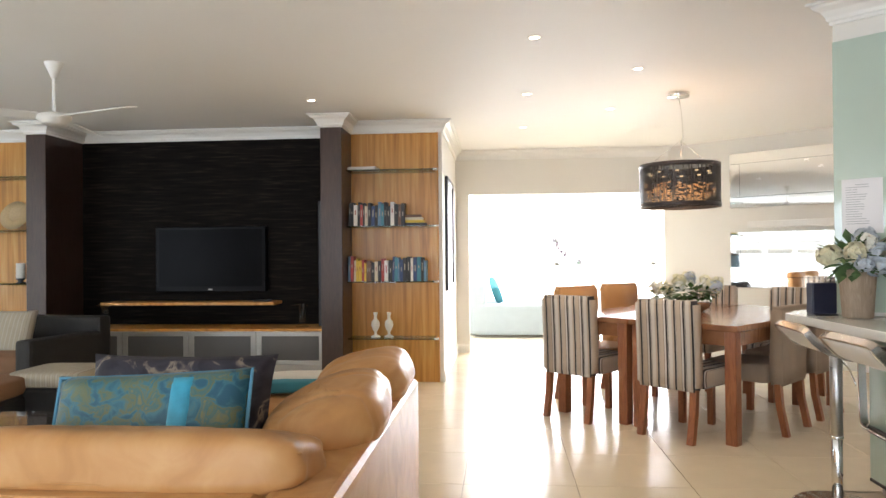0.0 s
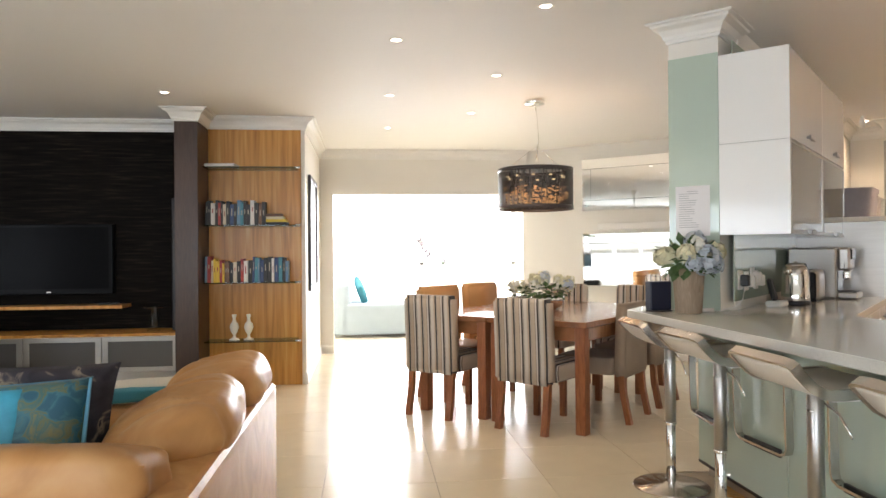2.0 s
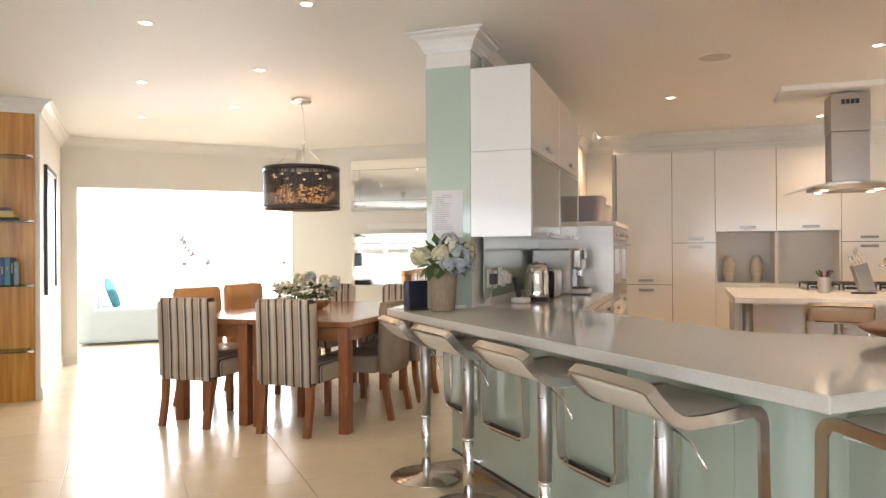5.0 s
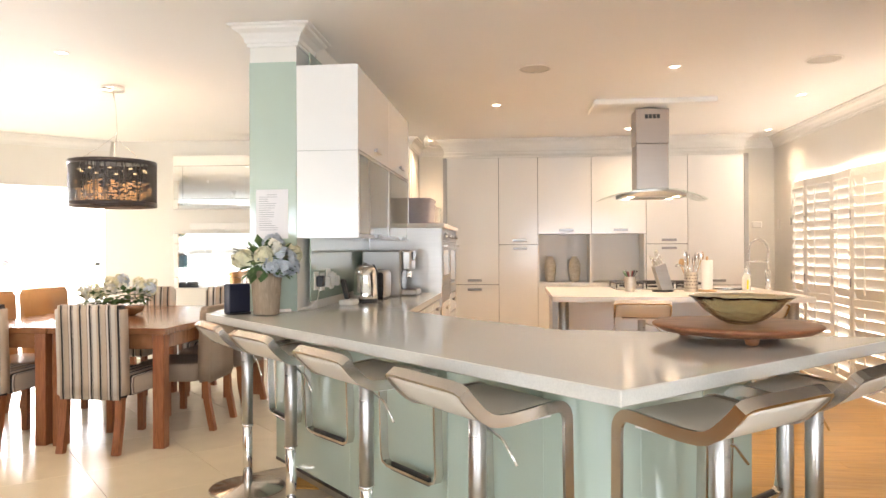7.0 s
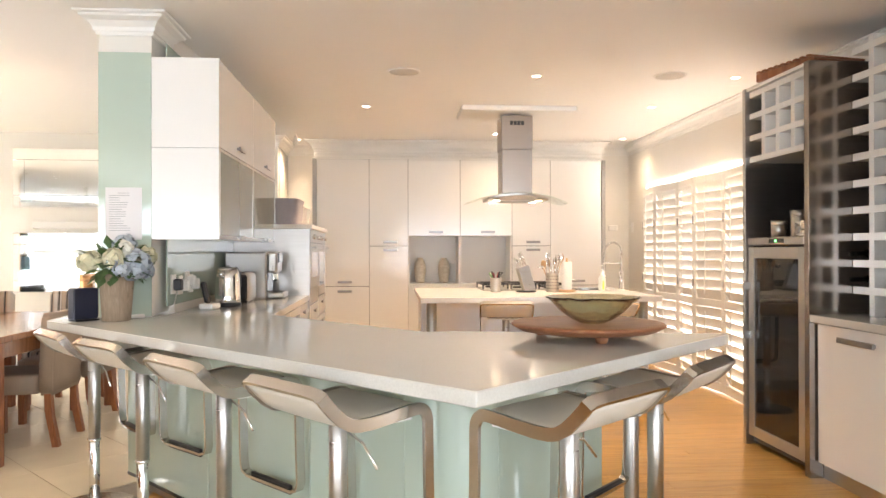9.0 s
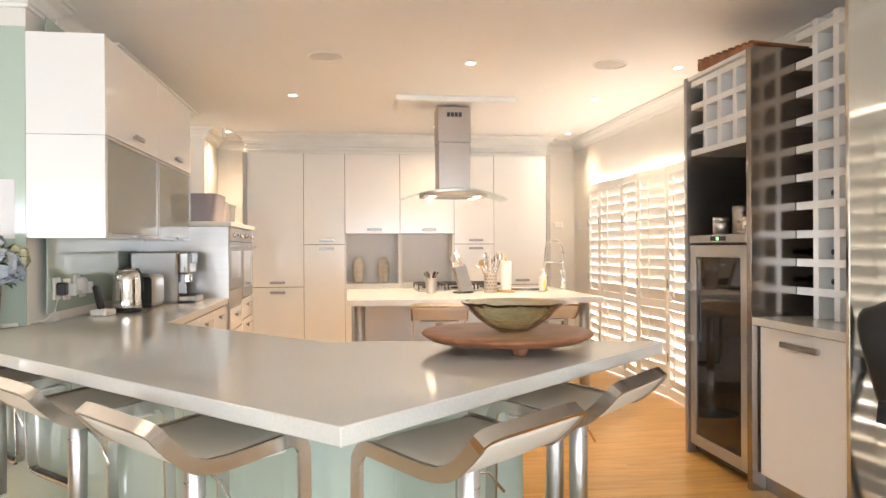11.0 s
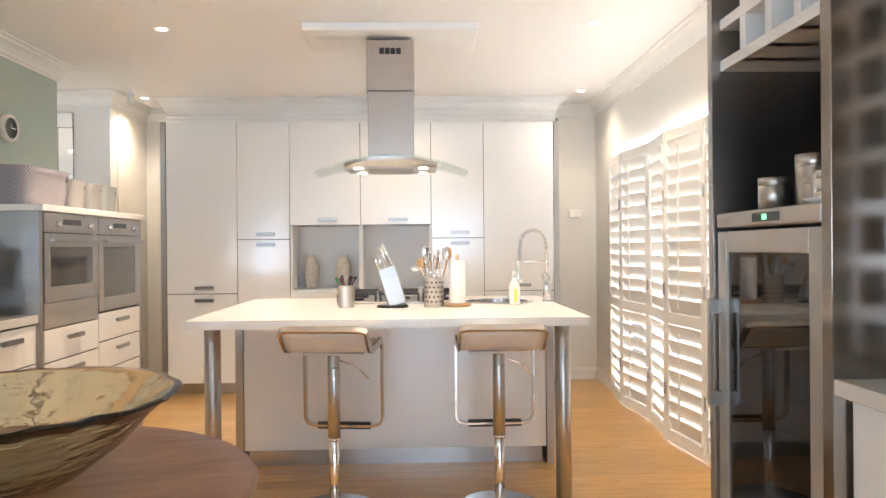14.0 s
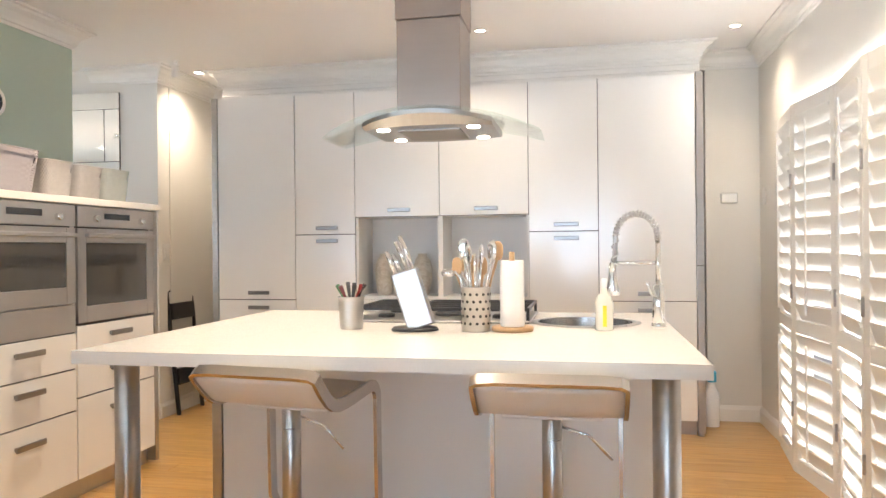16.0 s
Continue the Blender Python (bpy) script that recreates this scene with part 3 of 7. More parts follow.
for v0, v1 in ((-2.322, -1.708), (-1.702, -1.088)):
    tops = (0.82, 0.645, 0.445, 0.105) if v0 < -2 else (0.85, 0.675, 0.50, 0.105)
    for z1, z0 in zip(tops, tops[1:]):
        d = part("drawer", Mesh().box(OU - 0.0175, OU, v0 + 0.002, v1 - 0.002, z0 + 0.0035, z1 - 0.0035, 0.0012), gloss_white, e)
        front_handle(d, (v0 + v1) / 2, (z1 - 0.06) if z1 - z0 < 0.25 else z1 - 0.085)
part("filler_panel", Mesh().box(OU - 0.0175, OU, -2.32, -1.71, 0.823, 0.955, 0.0012), steel_h, e, "plain steel filler below the oven")


def oven(v0, v1, z0, z1, label, rack):
    o = thing("built_in_oven", KM, label, "oven", "built-in ovens")
    part("casing", Mesh().box(OU - 0.40, OU - 0.019, v0 + 0.01, v1 - 0.01, z0 + 0.01, z1 - 0.01), black_plastic, o)
    zc = z1 - 0.105
    part("control_panel", Mesh().box(OU - 0.018, OU + 0.004, v0, v1, zc + 0.003, z1, 0.002), steel_h, o)
    part("display", Mesh().box(OU + 0.0045, OU + 0.0065, (v0 + v1) / 2 - 0.11, (v0 + v1) / 2 + 0.09, zc + 0.045, zc + 0.075), black_gloss, o)
    for k in (0.12, 0.48):
        part("knob", Mesh().cyl(0.017, 0, 0.024, 16, Matrix.Translation((OU + 0.005, v0 + k * (v1 - v0) / 0.6, zc + 0.045)) @ Matrix.Rotation(radians(90), 4, "Y")), chrome, o)
    d = part("door", Mesh().box(OU - 0.018, OU + 0.004, v0, v0 + 0.06, z0, zc - 0.003, 0.002).box(OU - 0.018, OU + 0.004, v1 - 0.06, v1, z0, zc - 0.003, 0.002).box(OU - 0.018, OU + 0.004, v0 + 0.06, v1 - 0.06, z0, z0 + 0.08, 0.002).box(OU - 0.018, OU + 0.004, v0 + 0.06, v1 - 0.06, zc - 0.075, zc - 0.003, 0.002), steel_h, o)
    part("window", Mesh().box(OU - 0.016, OU - 0.001, v0 + 0.06, v1 - 0.06, z0 + 0.08, zc - 0.075), oven_glass, d, "dark oven window")
    part("handle", Mesh().box(OU + 0.030, OU + 0.044, v0 + 0.03, v1 - 0.03, zc - 0.05, zc - 0.028, 0.004).box(OU + 0.002, OU + 0.032, v0 + 0.05, v0 + 0.065, zc - 0.046, zc - 0.032).box(OU + 0.002, OU + 0.032, v1 - 0.065, v1 - 0.05, zc - 0.046, zc - 0.032), steel_h, d)
    return o


oven_glass = mat("oven_window_glass", (0.065, 0.058, 0.05), 0.05, vary=0.2, scale=4, coat=0.8)
oven(-2.318, -1.712, 0.96, 1.43, "compact steel oven with a dark glass door", True)
oven(-1.698, -1.092, 0.86, 1.43, "tall steel oven with a dark glass door", False)


def basket(v, w, d, h, colour_mat, label):
    e = thing("storage_basket", K(-0.02, v, 1.471, 90), label, "basket", "baskets on the oven tower")
    g = Mesh()
    n, rows_ = 56, 18
    for r_ in range(rows_):
        z0, z1 = h * r_ / rows_, h * (r_ + 0.86) / rows_
        ring = []
        for z in (z0, z1):
            s = 0.86 + 0.14 * z / h
            line = []
            for i in range(n):
                a = 2 * math.pi * i / n
                c, sn = math.cos(a), math.sin(a)
                bulge = 1 + (0.010 if (i + r_) % 2 else -0.004)
                x, y = math.copysign(abs(c) ** 0.35, c) * w / 2 * s * bulge, math.copysign(abs(sn) ** 0.35, sn) * d / 2 * s * bulge
                line.append(g.bm.verts.new((x, y, z)))
            ring.append(line)
        for i in range(n):
            j = (i + 1) % n
            if r_ in (13, 14, 15) and abs(math.cos(2 * math.pi * (i + 0.5) / n)) < 0.5 and math.sin(2 * math.pi * (i + 0.5) / n) < 0:
                continue
            g.bm.faces.new([ring[0][i], ring[0][j], ring[1][j], ring[1][i]])
    g.lathe([(0, 0.002), (0.01, 0.002)], 8)
    part("weave", g, colour_mat, e)
    inner = Mesh()
    lines = []
    for z, s in ((0.003, 0.80), (h * 0.7, 0.90), (h, 0.965), (h + 0.004, 1.01), (h, 1.02)):
        lines.append([inner.bm.verts.new((math.copysign(abs(math.cos(a)) ** 0.35, math.cos(a)) * w / 2 * s, math.copysign(abs(math.sin(a)) ** 0.35, math.sin(a)) * d / 2 * s, z)) for a in (2 * math.pi * i / n for i in range(n))])
    for a, b in zip(lines, lines[1:]):
        for i in range(n):
            inner.bm.faces.new([a[i], a[(i + 1) % n], b[(i + 1) % n], b[i]])
    inner.bm.faces.new(lines[0])
    part("lining", inner, colour_mat, e)


basket_lilac = mat("lilac_grey_basket", (0.36, 0.33, 0.35), 0.75, vary=0.1, scale=40)
basket_pale = mat("pale_grey_green_basket", (0.50, 0.52, 0.49), 0.75, vary=0.1, scale=40)
basket(-2.02, 0.50, 0.30, 0.21, basket_lilac, "large lilac grey woven plastic basket")
basket(-1.63, 0.205, 0.24, 0.185, basket_mat, "small grey woven plastic basket with a handle hole")
basket(-1.41, 0.205, 0.24, 0.18, basket_mat, "small grey woven plastic basket beside others")
basket(-1.185, 0.215, 0.24, 0.185, basket_pale, "small pale grey green woven basket")

# ---- kitchen: base run, green glass, wall cabinets ----
solid("splashback", Mesh().box(-0.369, -0.361, -4.02, -0.985, 0.952, H - 0.116, 0.001), green_glass, "pale green glass splashback on the partition", m=KM)
BD = [(-4.02, -3.32), (-3.32, -2.84), (-2.84, -2.362)]
for v0, v1 in BD:
    e = thing("base_cabinet", KM, "white base cabinet with drawers under the worktop", "cabinet", "base cabinets")
    part("body", Mesh().box(-0.36, 0.195, v0, v1, 0.10, 0.86), carcass, e)
    part("shadow_gap", Mesh().box(0.1955, 0.199, v0 + 0.004, v1 - 0.004, 0.105, 0.855), dark_gap, e)
    part("plinth", Mesh().box(0.13, 0.145, v0, v1, 0, 0.10), steel_h, e)
    for z0, z1 in ((0.105, 0.45), (0.45, 0.655), (0.655, 0.855)):
        d = part("drawer", Mesh().box(0.1995, 0.217, v0 + 0.0025, v1 - 0.0025, z0 + 0.0035, z1 - 0.0035, 0.0012), gloss_white, e)
        front_handle(d, (v0 + v1) / 2, z1 - 0.06, 0.17, 0.217)

for v0, v1 in ((-4.14, -3.196), (-3.194, -2.30)):
    e = thing("wall_cabinet", KM, "wall cabinet with white flap above and grey glass flap below", "wall cabinet", "wall cabinets")
    part("body", Mesh().box(-0.360, -0.066, v0, v1, 1.325, 2.30), gloss_white, e)
    part("shadow_gap", Mesh().box(-0.0655, -0.063, v0 + 0.004, v1 - 0.004, 1.33, 2.295), dark_gap, e)
    d = part("door", Mesh().box(-0.0625, -0.045, v0 + 0.002, v1 - 0.002, 1.823, 2.298, 0.0012), gloss_white, e)
    front_handle(d, (v0 + v1) / 2 + 0.02, 1.875, 0.15, -0.045)
    fr = Mesh().box(-0.0625, -0.045, v0 + 0.002, v1 - 0.002, 1.327, 1.345, 0.001).box(-0.0625, -0.045, v0 + 0.002, v1 - 0.002, 1.803, 1.819, 0.001).box(-0.0625, -0.045, v0 + 0.002, v0 + 0.02, 1.345, 1.803).box(-0.0625, -0.045, v1 - 0.02, v1 - 0.002, 1.345, 1.803)
    d = part("glass_door", fr, steel_h, e, "steel framed grey glass flap")
    part("pane", Mesh().box(-0.060, -0.049, v0 + 0.02, v1 - 0.02, 1.345, 1.803), smoked_glass, d)
    front_handle(d, (v0 + v1) / 2 + 0.02, 1.338, 0.13, -0.045)
part_side = thing("cabinet_side_panel", KM, "white panel on the end of the wall cabinets", "panel")
part("panel", Mesh().box(-0.400, -0.044, -4.160, -4.1405, 1.322, 1.8155, 0.001), gloss_white, part_side)
part("panel", Mesh().box(-0.400, -0.044, -4.160, -4.1405, 1.8175, 2.302, 0.001), gloss_white, part_side)

# ---- the bar ----
TOP = [(1.57, 1.077), (3.20, 1.062), (3.205, 1.10), (2.52, 1.995), (2.42, 2.065), (2.445, 3.29)]
TOP += [kp(0.228, -4.075), kp(0.228, -2.362), kp(-0.359, -2.362), kp(-0.359, -4.06), kp(-0.55, -3.80), kp(-0.90, -4.02), (1.50, 3.88)]
solid("bar_worktop", Mesh().prism(TOP, 0.862, 0.905, 0.003), stone, "thick grey quartz worktop of the bar", "worktop", kind="thing")
e = thing("bar_counter", pose(0, 0, 0), "breakfast bar clad in pale green glass", "bar counter")
BX, BY, R0 = 1.85, 1.40, 0.22
curve = [(BX + R0 - R0 * math.cos(radians(a)), BY + R0 - R0 * math.sin(radians(a))) for a in range(0, 91, 10)]
body = [(BX + 0.012, 3.735)] + [(x + 0.009, y + 0.009) for x, y in curve] + [(2.74, BY + 0.012), (2.40, 1.93), (2.36, 2.02), (2.39, 3.28), (2.10, 3.55)]
part("body", Mesh().prism(body, 0.085, 0.861), carcass, e)
kick = [(BX + 0.05, 3.72)] + [(x + 0.045, y + 0.045) for x, y in curve] + [(2.70, BY + 0.05), (2.38, 1.9), (2.34, 2.02), (2.37, 3.26), (2.08, 3.53)]
part("plinth", Mesh().prism(kick, 0, 0.085), steel_h, e, "brushed steel plinth")
for y0, y1 in ((2.90, 3.735), (2.14, 2.896), (BY + R0 + 0.002, 2.136)):
    part("glass_panel", Mesh().box(BX, BX + 0.0095, y0, y1, 0.085, 0.861, 0.001), green_glass, e)
    part("edge_strip", Mesh().box(BX - 0.003, BX + 0.011, y0, y1, 0.070, 0.0845), black_plastic, e)
g = Mesh()
for (xa, ya), (xb, yb) in zip(curve, curve[1:]):
    f = g.bm.faces.new([g.bm.verts.new(p) for p in ((xa, ya, 0.085), (xb, yb, 0.085), (xb, yb, 0.861), (xa, ya, 0.861))])
    f.smooth = True
bmesh.ops.remove_doubles(g.bm, verts=g.bm.verts, dist=0.0005)
part("curved_panel", g, green_glass, e, "curved pale green corner panel")
part("glass_panel", Mesh().box(BX + R0 + 0.002, 2.42, BY, BY + 0.0095, 0.085, 0.861, 0.001), green_glass, e)
part("glass_panel", Mesh().box(2.424, 2.745, BY, BY + 0.0095, 0.085, 0.861, 0.001), green_glass, e)
part("end_post", Mesh().cyl(0.03, 0, 0.861, 20, pose(2.80, 1.30, 0)), steel, e, "round steel post under the worktop")


# ---- bar stools ----
def stool_profile():
    p = [(-0.200, 0.096), (-0.190, 0.082), (-0.162, 0.052), (-0.132, 0.024), (-0.105, 0.008), (-0.075, 0.001), (-0.03, 0.0), (0.03, 0.004), (0.09, 0.010), (0.140, 0.014)]
    return p


def bar_stool():
    e = thing("bar_stool", pose(0, 0, 0), "bar stool with a low white leather seat and steel frame", "bar stool", "bar stools")
    Z = 0.762
    W = 0.195
    prof = [(x, z + Z) for x, z in stool_profile()]
    nose = [(x, z + Z) for x, z in arc(0.152, -0.031, 0.046, 82, 0, 5)]
    down = [(0.200, 0.56), (0.203, 0.45), (0.205, 0.385)]
    side = prof + nose + down
    nrm = []
    for i in range(len(side)):
        a, b = Vector(side[max(0, i - 1)]), Vector(side[min(len(side) - 1, i + 1)])
        t = (b - a).normalized()
        nrm.append(Vector((-t.y, 0, t.x)))
    path, ups = [], []
    # over the back, down one side, across the footrest, up the other side
    for s_, seq in ((1, range(len(side))), (-1, range(len(side) - 1, -1, -1))):
        pts_ = [(side[i][0], s_ * W, side[i][1]) for i in seq]
        ns = [nrm[i] for i in seq]
        if s_ == 1:
            path += [(-0.206, W - 0.06, 0.107 + Z), (-0.205, W - 0.015, 0.104 + Z)]
            ups += [nrm[0]] * 2
        path += pts_
        ups += ns
        if s_ == 1:
            path += [(0.205, W - 0.012, 0.357), (0.205, W - 0.045, 0.345), (0.205, -W + 0.045, 0.345), (0.205, -W + 0.012, 0.357)]
            ups += [nrm[-1]] * 4
        else:
            path += [(-0.205, -W + 0.015, 0.104 + Z), (-0.206, -W + 0.06, 0.107 + Z)]
            ups += [nrm[0]] * 2
    part("frame", Mesh().tube(path, 0, closed=True, wide=0.036, thin=0.012, ups=ups), steel_f, e, "looped flat steel frame")
    seat = Mesh()
    rows_ = []
    for i, (x, z) in enumerate(prof + nose[:3]):
        n_ = nrm[i]
        k = 0.011
        line = []
        for off in (k, -k):
            for j in range(9):
                yy = -W + 0.008 + (2 * W - 0.016) * j / 8
                o = off * (1 + 0.25 * (1 - (abs(j - 4) / 4) ** 2))
                line.append(seat.bm.verts.new((x + n_.x * o, yy, z + n_.z * o)))
        rows_.append(line)
    for a, b in zip(rows_, rows_[1:]):
        for j in range(8):
            for o in (0, 9):
                f = seat.bm.faces.new([a[o + j], a[o + j + 1], b[o + j + 1], b[o + j]])
                f.smooth = True
        seat.bm.faces.new([a[0], b[0], b[9], a[9]])
        seat.bm.faces.new([a[8], b[8], b[17], a[17]])
    for l_ in (rows_[0], rows_[-1]):
        for j in range(8):
            seat.bm.faces.new([l_[j], l_[j + 1], l_[j + 10], l_[j + 9]])
    part("seat", seat, leather_white, e, "white leather seat and low back")
    part("mount", Mesh().box(0.0, 0.17, -0.13, 0.13, Z - 0.022, Z - 0.010, 0.004), black_plastic, e, "black swivel mount")
    part("under_tray", Mesh().box(-0.03, 0.185, -0.14, 0.14, Z - 0.034, Z - 0.023, 0.004), gloss_white, e, "white tray under the seat")
    part("column", Mesh().cyl(0.0285, 0.34, Z - 0.012, 24), steel, e)
    part("sleeve", Mesh().cyl(0.025, 0.012, 0.336, 24).cyl(0.031, 0.326, 0.340, 24), chrome, e)
    part("base", Mesh().lathe([(0, 0), (0.195, 0), (0.198, 0.004), (0.19, 0.010), (0.05, 0.018), (0.03, 0.03), (0, 0.03)], 48), steel_f, e, "round steel base")
    part("lever", Mesh().tube([(0.02, 0.02, Z - 0.05), (0.02, -0.10, Z - 0.085), (0.02, -0.165, Z - 0.15)], 0.0045), chrome, e)
    part("footrest_grip", Mesh().box(0.196, 0.214, -W + 0.06, W - 0.06, 0.327, 0.363, 0.004), black_plastic, e, "black rubber footrest grip")
    return e


steel_f = mat("satin_steel_band", (0.60, 0.56, 0.52), 0.2, 1.0, vary=0.06, scale=5)
st = bar_stool()
st.matrix_world = pose(1.61, 3.56, 0, 0, 0, -3)
copy_thing(st, pose(1.61, 3.03, 0, 0, 0, 3))
copy_thing(st, pose(1.60, 2.33, 0, 0, 0, 0))
copy_thing(st, pose(1.60, 1.66, 0, 0, 0, -2))
copy_thing(st, pose(2.00, 1.08, 0, 0, 0, 86))
copy_thing(st, pose(2.60, 1.10, 0, 0, 0, 92))
copy_thing(st, K(1.76, -2.68, 0, 83))
copy_thing(st, K(2.54, -2.68, 0, 90))

# ---- island ----
e = thing("kitchen_island", KM, "kitchen island with a white quartz top on steel legs", "kitchen island")
g = Mesh()
sc = Vector((2.63, -1.80))
angs = sorted([2 * math.pi * i / 48 for i in range(48)] + [math.atan2(y - sc.y, x - sc.x) % (2 * math.pi) for x in (1.10, 2.95) for y in (-2.80, -1.38)])
loops = []
for z in (0.905, 0.865):
    inn, out = [], []
    for a in angs:
        c, s = math.cos(a), math.sin(a)
        k = min((2.95 - sc.x) / c if c > 1e-6 else 9, (1.10 - sc.x) / c if c < -1e-6 else 9, (-1.38 - sc.y) / s if s > 1e-6 else 9, (-2.80 - sc.y) / s if s < -1e-6 else 9)
        inn.append(g.bm.verts.new((sc.x + 0.188 * c, sc.y + 0.188 * s, z)))
        out.append(g.bm.verts.new((sc.x + k * c, sc.y + k * s, z)))
    loops.append((inn, out))
for i in range(len(angs)):
    j = (i + 1) % len(angs)
    for inn, out in loops:
        g.bm.faces.new([inn[i], inn[j], out[j], out[i]])
    for q in (0, 1):
        g.bm.faces.new([loops[0][q][i], loops[0][q][j], loops[1][q][j], loops[1][q][i]])
part("worktop", g, white_stone, e, "white quartz worktop")
part("body", Mesh().box(1.18, 2.42, -2.02, -1.42, 0.10, 0.864).box(2.421, 2.88, -2.02, -1.42, 0.10, 0.70), gloss_white, e)
part("back_panel", Mesh().box(1.182, 2.878, -2.040, -2.0205, 0.10, 0.862, 0.001), gloss_white, e)
part("plinth", Mesh().box(1.20, 2.86, -2.0, -1.46, 0, 0.10), steel_h, e)
part("corner_post", Mesh().box(1.135, 1.179, -2.045, -1.42, 0.0, 0.864, 0.002), steel, e, "brushed steel end panel")
part("corner_post", Mesh().box(2.881, 2.925, -2.045, -1.42, 0.0, 0.864, 0.002), steel, e, "brushed steel end panel")
for u in (1.19, 2.85):
    lg = part("leg", Mesh().cyl(0.038, 0.02, 0.864, 28, pose(u, -2.66, 0)), steel, e, "round steel leg")
    part("foot", Mesh().cyl(0.040, 0, 0.02, 24, pose(u, -2.66, 0)), black_plastic, lg)

# things on the island
Z = 0.906
e = thing("gas_hob", K(2.05, -1.66, Z), "steel gas hob with black pan supports", "hob")
part("plate", Mesh().box(-0.37, 0.37, -0.25, 0.25, 0, 0.010, 0.004), steel_h, e)
for x, y, r in ((-0.25, -0.11, 0.035), (-0.25, 0.12, 0.045), (0.0, 0.0, 0.06), (0.25, -0.11, 0.045), (0.25, 0.12, 0.035)):
    b = part("burner", Mesh().lathe([(0, 0.010), (r, 0.010), (r, 0.022), (r * 0.8, 0.026), (0, 0.026)], 20, pose(x, y, 0)), black_plastic, e)
for x in (-0.25, 0.0, 0.25):
    g = Mesh()
    for dx in (-0.11, 0.11):
        g.box(x + dx - 0.006, x + dx + 0.006, -0.22, 0.22, 0.046, 0.060, 0.002)
        for y in (-0.215, 0.215):
            g.box(x + dx - 0.006, x + dx + 0.006, y - 0.006, y + 0.006, 0.010, 0.048)
    for y in (-0.215, -0.11, 0, 0.11, 0.215):
        g.box(x - 0.11, x + 0.11, y - 0.005, y + 0.005, 0.046, 0.060, 0.002)
    part("pan_support", g, black_plastic, e)

e = thing("cutlery_pot", K(1.765, -2.13, Z), "ridged steel pot holding knives and scissors", "pot")
part("pot", Mesh().lathe([(0, 0), (0.040, 0), (0.042, 0.004)] + [(0.0425 + 0.0022 * (i % 2) + 0.0006 * i, 0.008 + i * 0.012) for i in range(10)] + [(0.052, 0.122), (0.049, 0.121), (0.046, 0.10), (0, 0.01)], 28), steel_h, e)
rng = random.Random(4)
cut_mats = [black_plastic, mat("red_handle", (0.30, 0.02, 0.025), 0.4), black_plastic, mat("green_handle", (0.05, 0.16, 0.06), 0.4), mat("dark_red_handle", (0.14, 0.015, 0.02), 0.4), black_plastic]
for i, m_ in enumerate(cut_mats):
    a = i * 1.05
    part("utensil_handle", Mesh().tube([(0.01 * math.cos(a), 0.01 * math.sin(a), 0.02), (0.030 * math.cos(a), 0.030 * math.sin(a), 0.12), (0.055 * math.cos(a), 0.05 * math.sin(a), 0.16 + 0.03 * rng.random())], [0.004, 0.006, 0.009], 8), m_, e)
e = thing("knife_block", K(2.02, -2.16, Z, 8), "slanted steel knife block with steel knives", "knife block")
part("base", Mesh().lathe([(0, 0), (0.085, 0), (0.088, 0.004), (0.08, 0.014), (0, 0.014)], 28, Matrix.Diagonal((1, 0.7, 1, 1))), black_plastic, e)
tl = Matrix.Translation((0.025, 0, 0.014)) @ Matrix.Rotation(radians(-17), 4, "Y")
part("block", Mesh().box(-0.05, 0.05, -0.04, 0.04, 0.0, 0.215, 0.006, m=tl), steel, e)
for x, l_ in ((-0.033, 0.085), (-0.012, 0.07), (0.012, 0.11), (0.033, 0.125)):
    part("knife", Mesh().tube([tl @ Vector((x, 0.0, 0.20)), tl @ Vector((x - 0.004, 0, 0.215 + l_ * 0.5)), tl @ Vector((x - 0.012, 0, 0.215 + l_))], [0.006, 0.010, 0.008], 8), chrome, e)
e = thing("utensil_holder", K(2.245, -2.15, Z), "perforated steel holder full of wooden and steel utensils", "utensil holder")
part("cylinder", Mesh().lathe([(0, 0), (0.052, 0), (0.0535, 0.003), (0.0535, 0.157), (0.055, 0.160), (0.050, 0.160), (0.049, 0.01), (0, 0.01)], 32), steel_h, e)
for rz in range(5):
    for k in range(14):
        a = 2 * math.pi * (k + 0.5 * (rz % 2)) / 14
        part("hole", Mesh().lathe([(0, 0), (0.0055, 0), (0.0055, 0.0012), (0, 0.0012)], 10, Matrix.Translation((0.0532 * math.cos(a), 0.0532 * math.sin(a), 0.03 + rz * 0.026)) @ Matrix.Rotation(a, 4, "Z") @ Matrix.Rotation(radians(90), 4, "Y")), black_plastic, e) if math.sin(a) < 0.35 else None
wood_spoon = mat("pale_wood_utensil", (0.52, 0.33, 0.17), 0.6, vary=0.15, scale=8)
for i in range(11):
    a, rr, L = 2.4 * i, 0.03 + 0.055 * rng.random(), 0.20 + 0.08 * rng.random()
    m_ = chrome if i % 3 else wood_spoon
    tip = Vector((rr * math.cos(a), rr * 0.7 * math.sin(a), L))
    u_ = part("utensil", Mesh().tube([(0.02 * math.cos(a), 0.02 * math.sin(a), 0.02), tip * 0.7, tip], [0.004, 0.0045, 0.006], 6), m_, e)
    part("spoon_head", Mesh().block(0.042, 0.014, 0.07, Matrix.Translation(tip + Vector((0, 0, 0.025))) @ Matrix.Rotation(a, 4, "Z"), e=0.8, n=8), m_, u_)
part("ladle", Mesh().tube([(-0.03, 0, 0.02), (-0.055, 0, 0.19), (-0.075, 0, 0.215), (-0.10, 0, 0.215)], 0.005).block(0.055, 0.05, 0.03, Matrix.Translation((-0.10, 0, 0.21)), e=0.9, n=8), chrome, e)
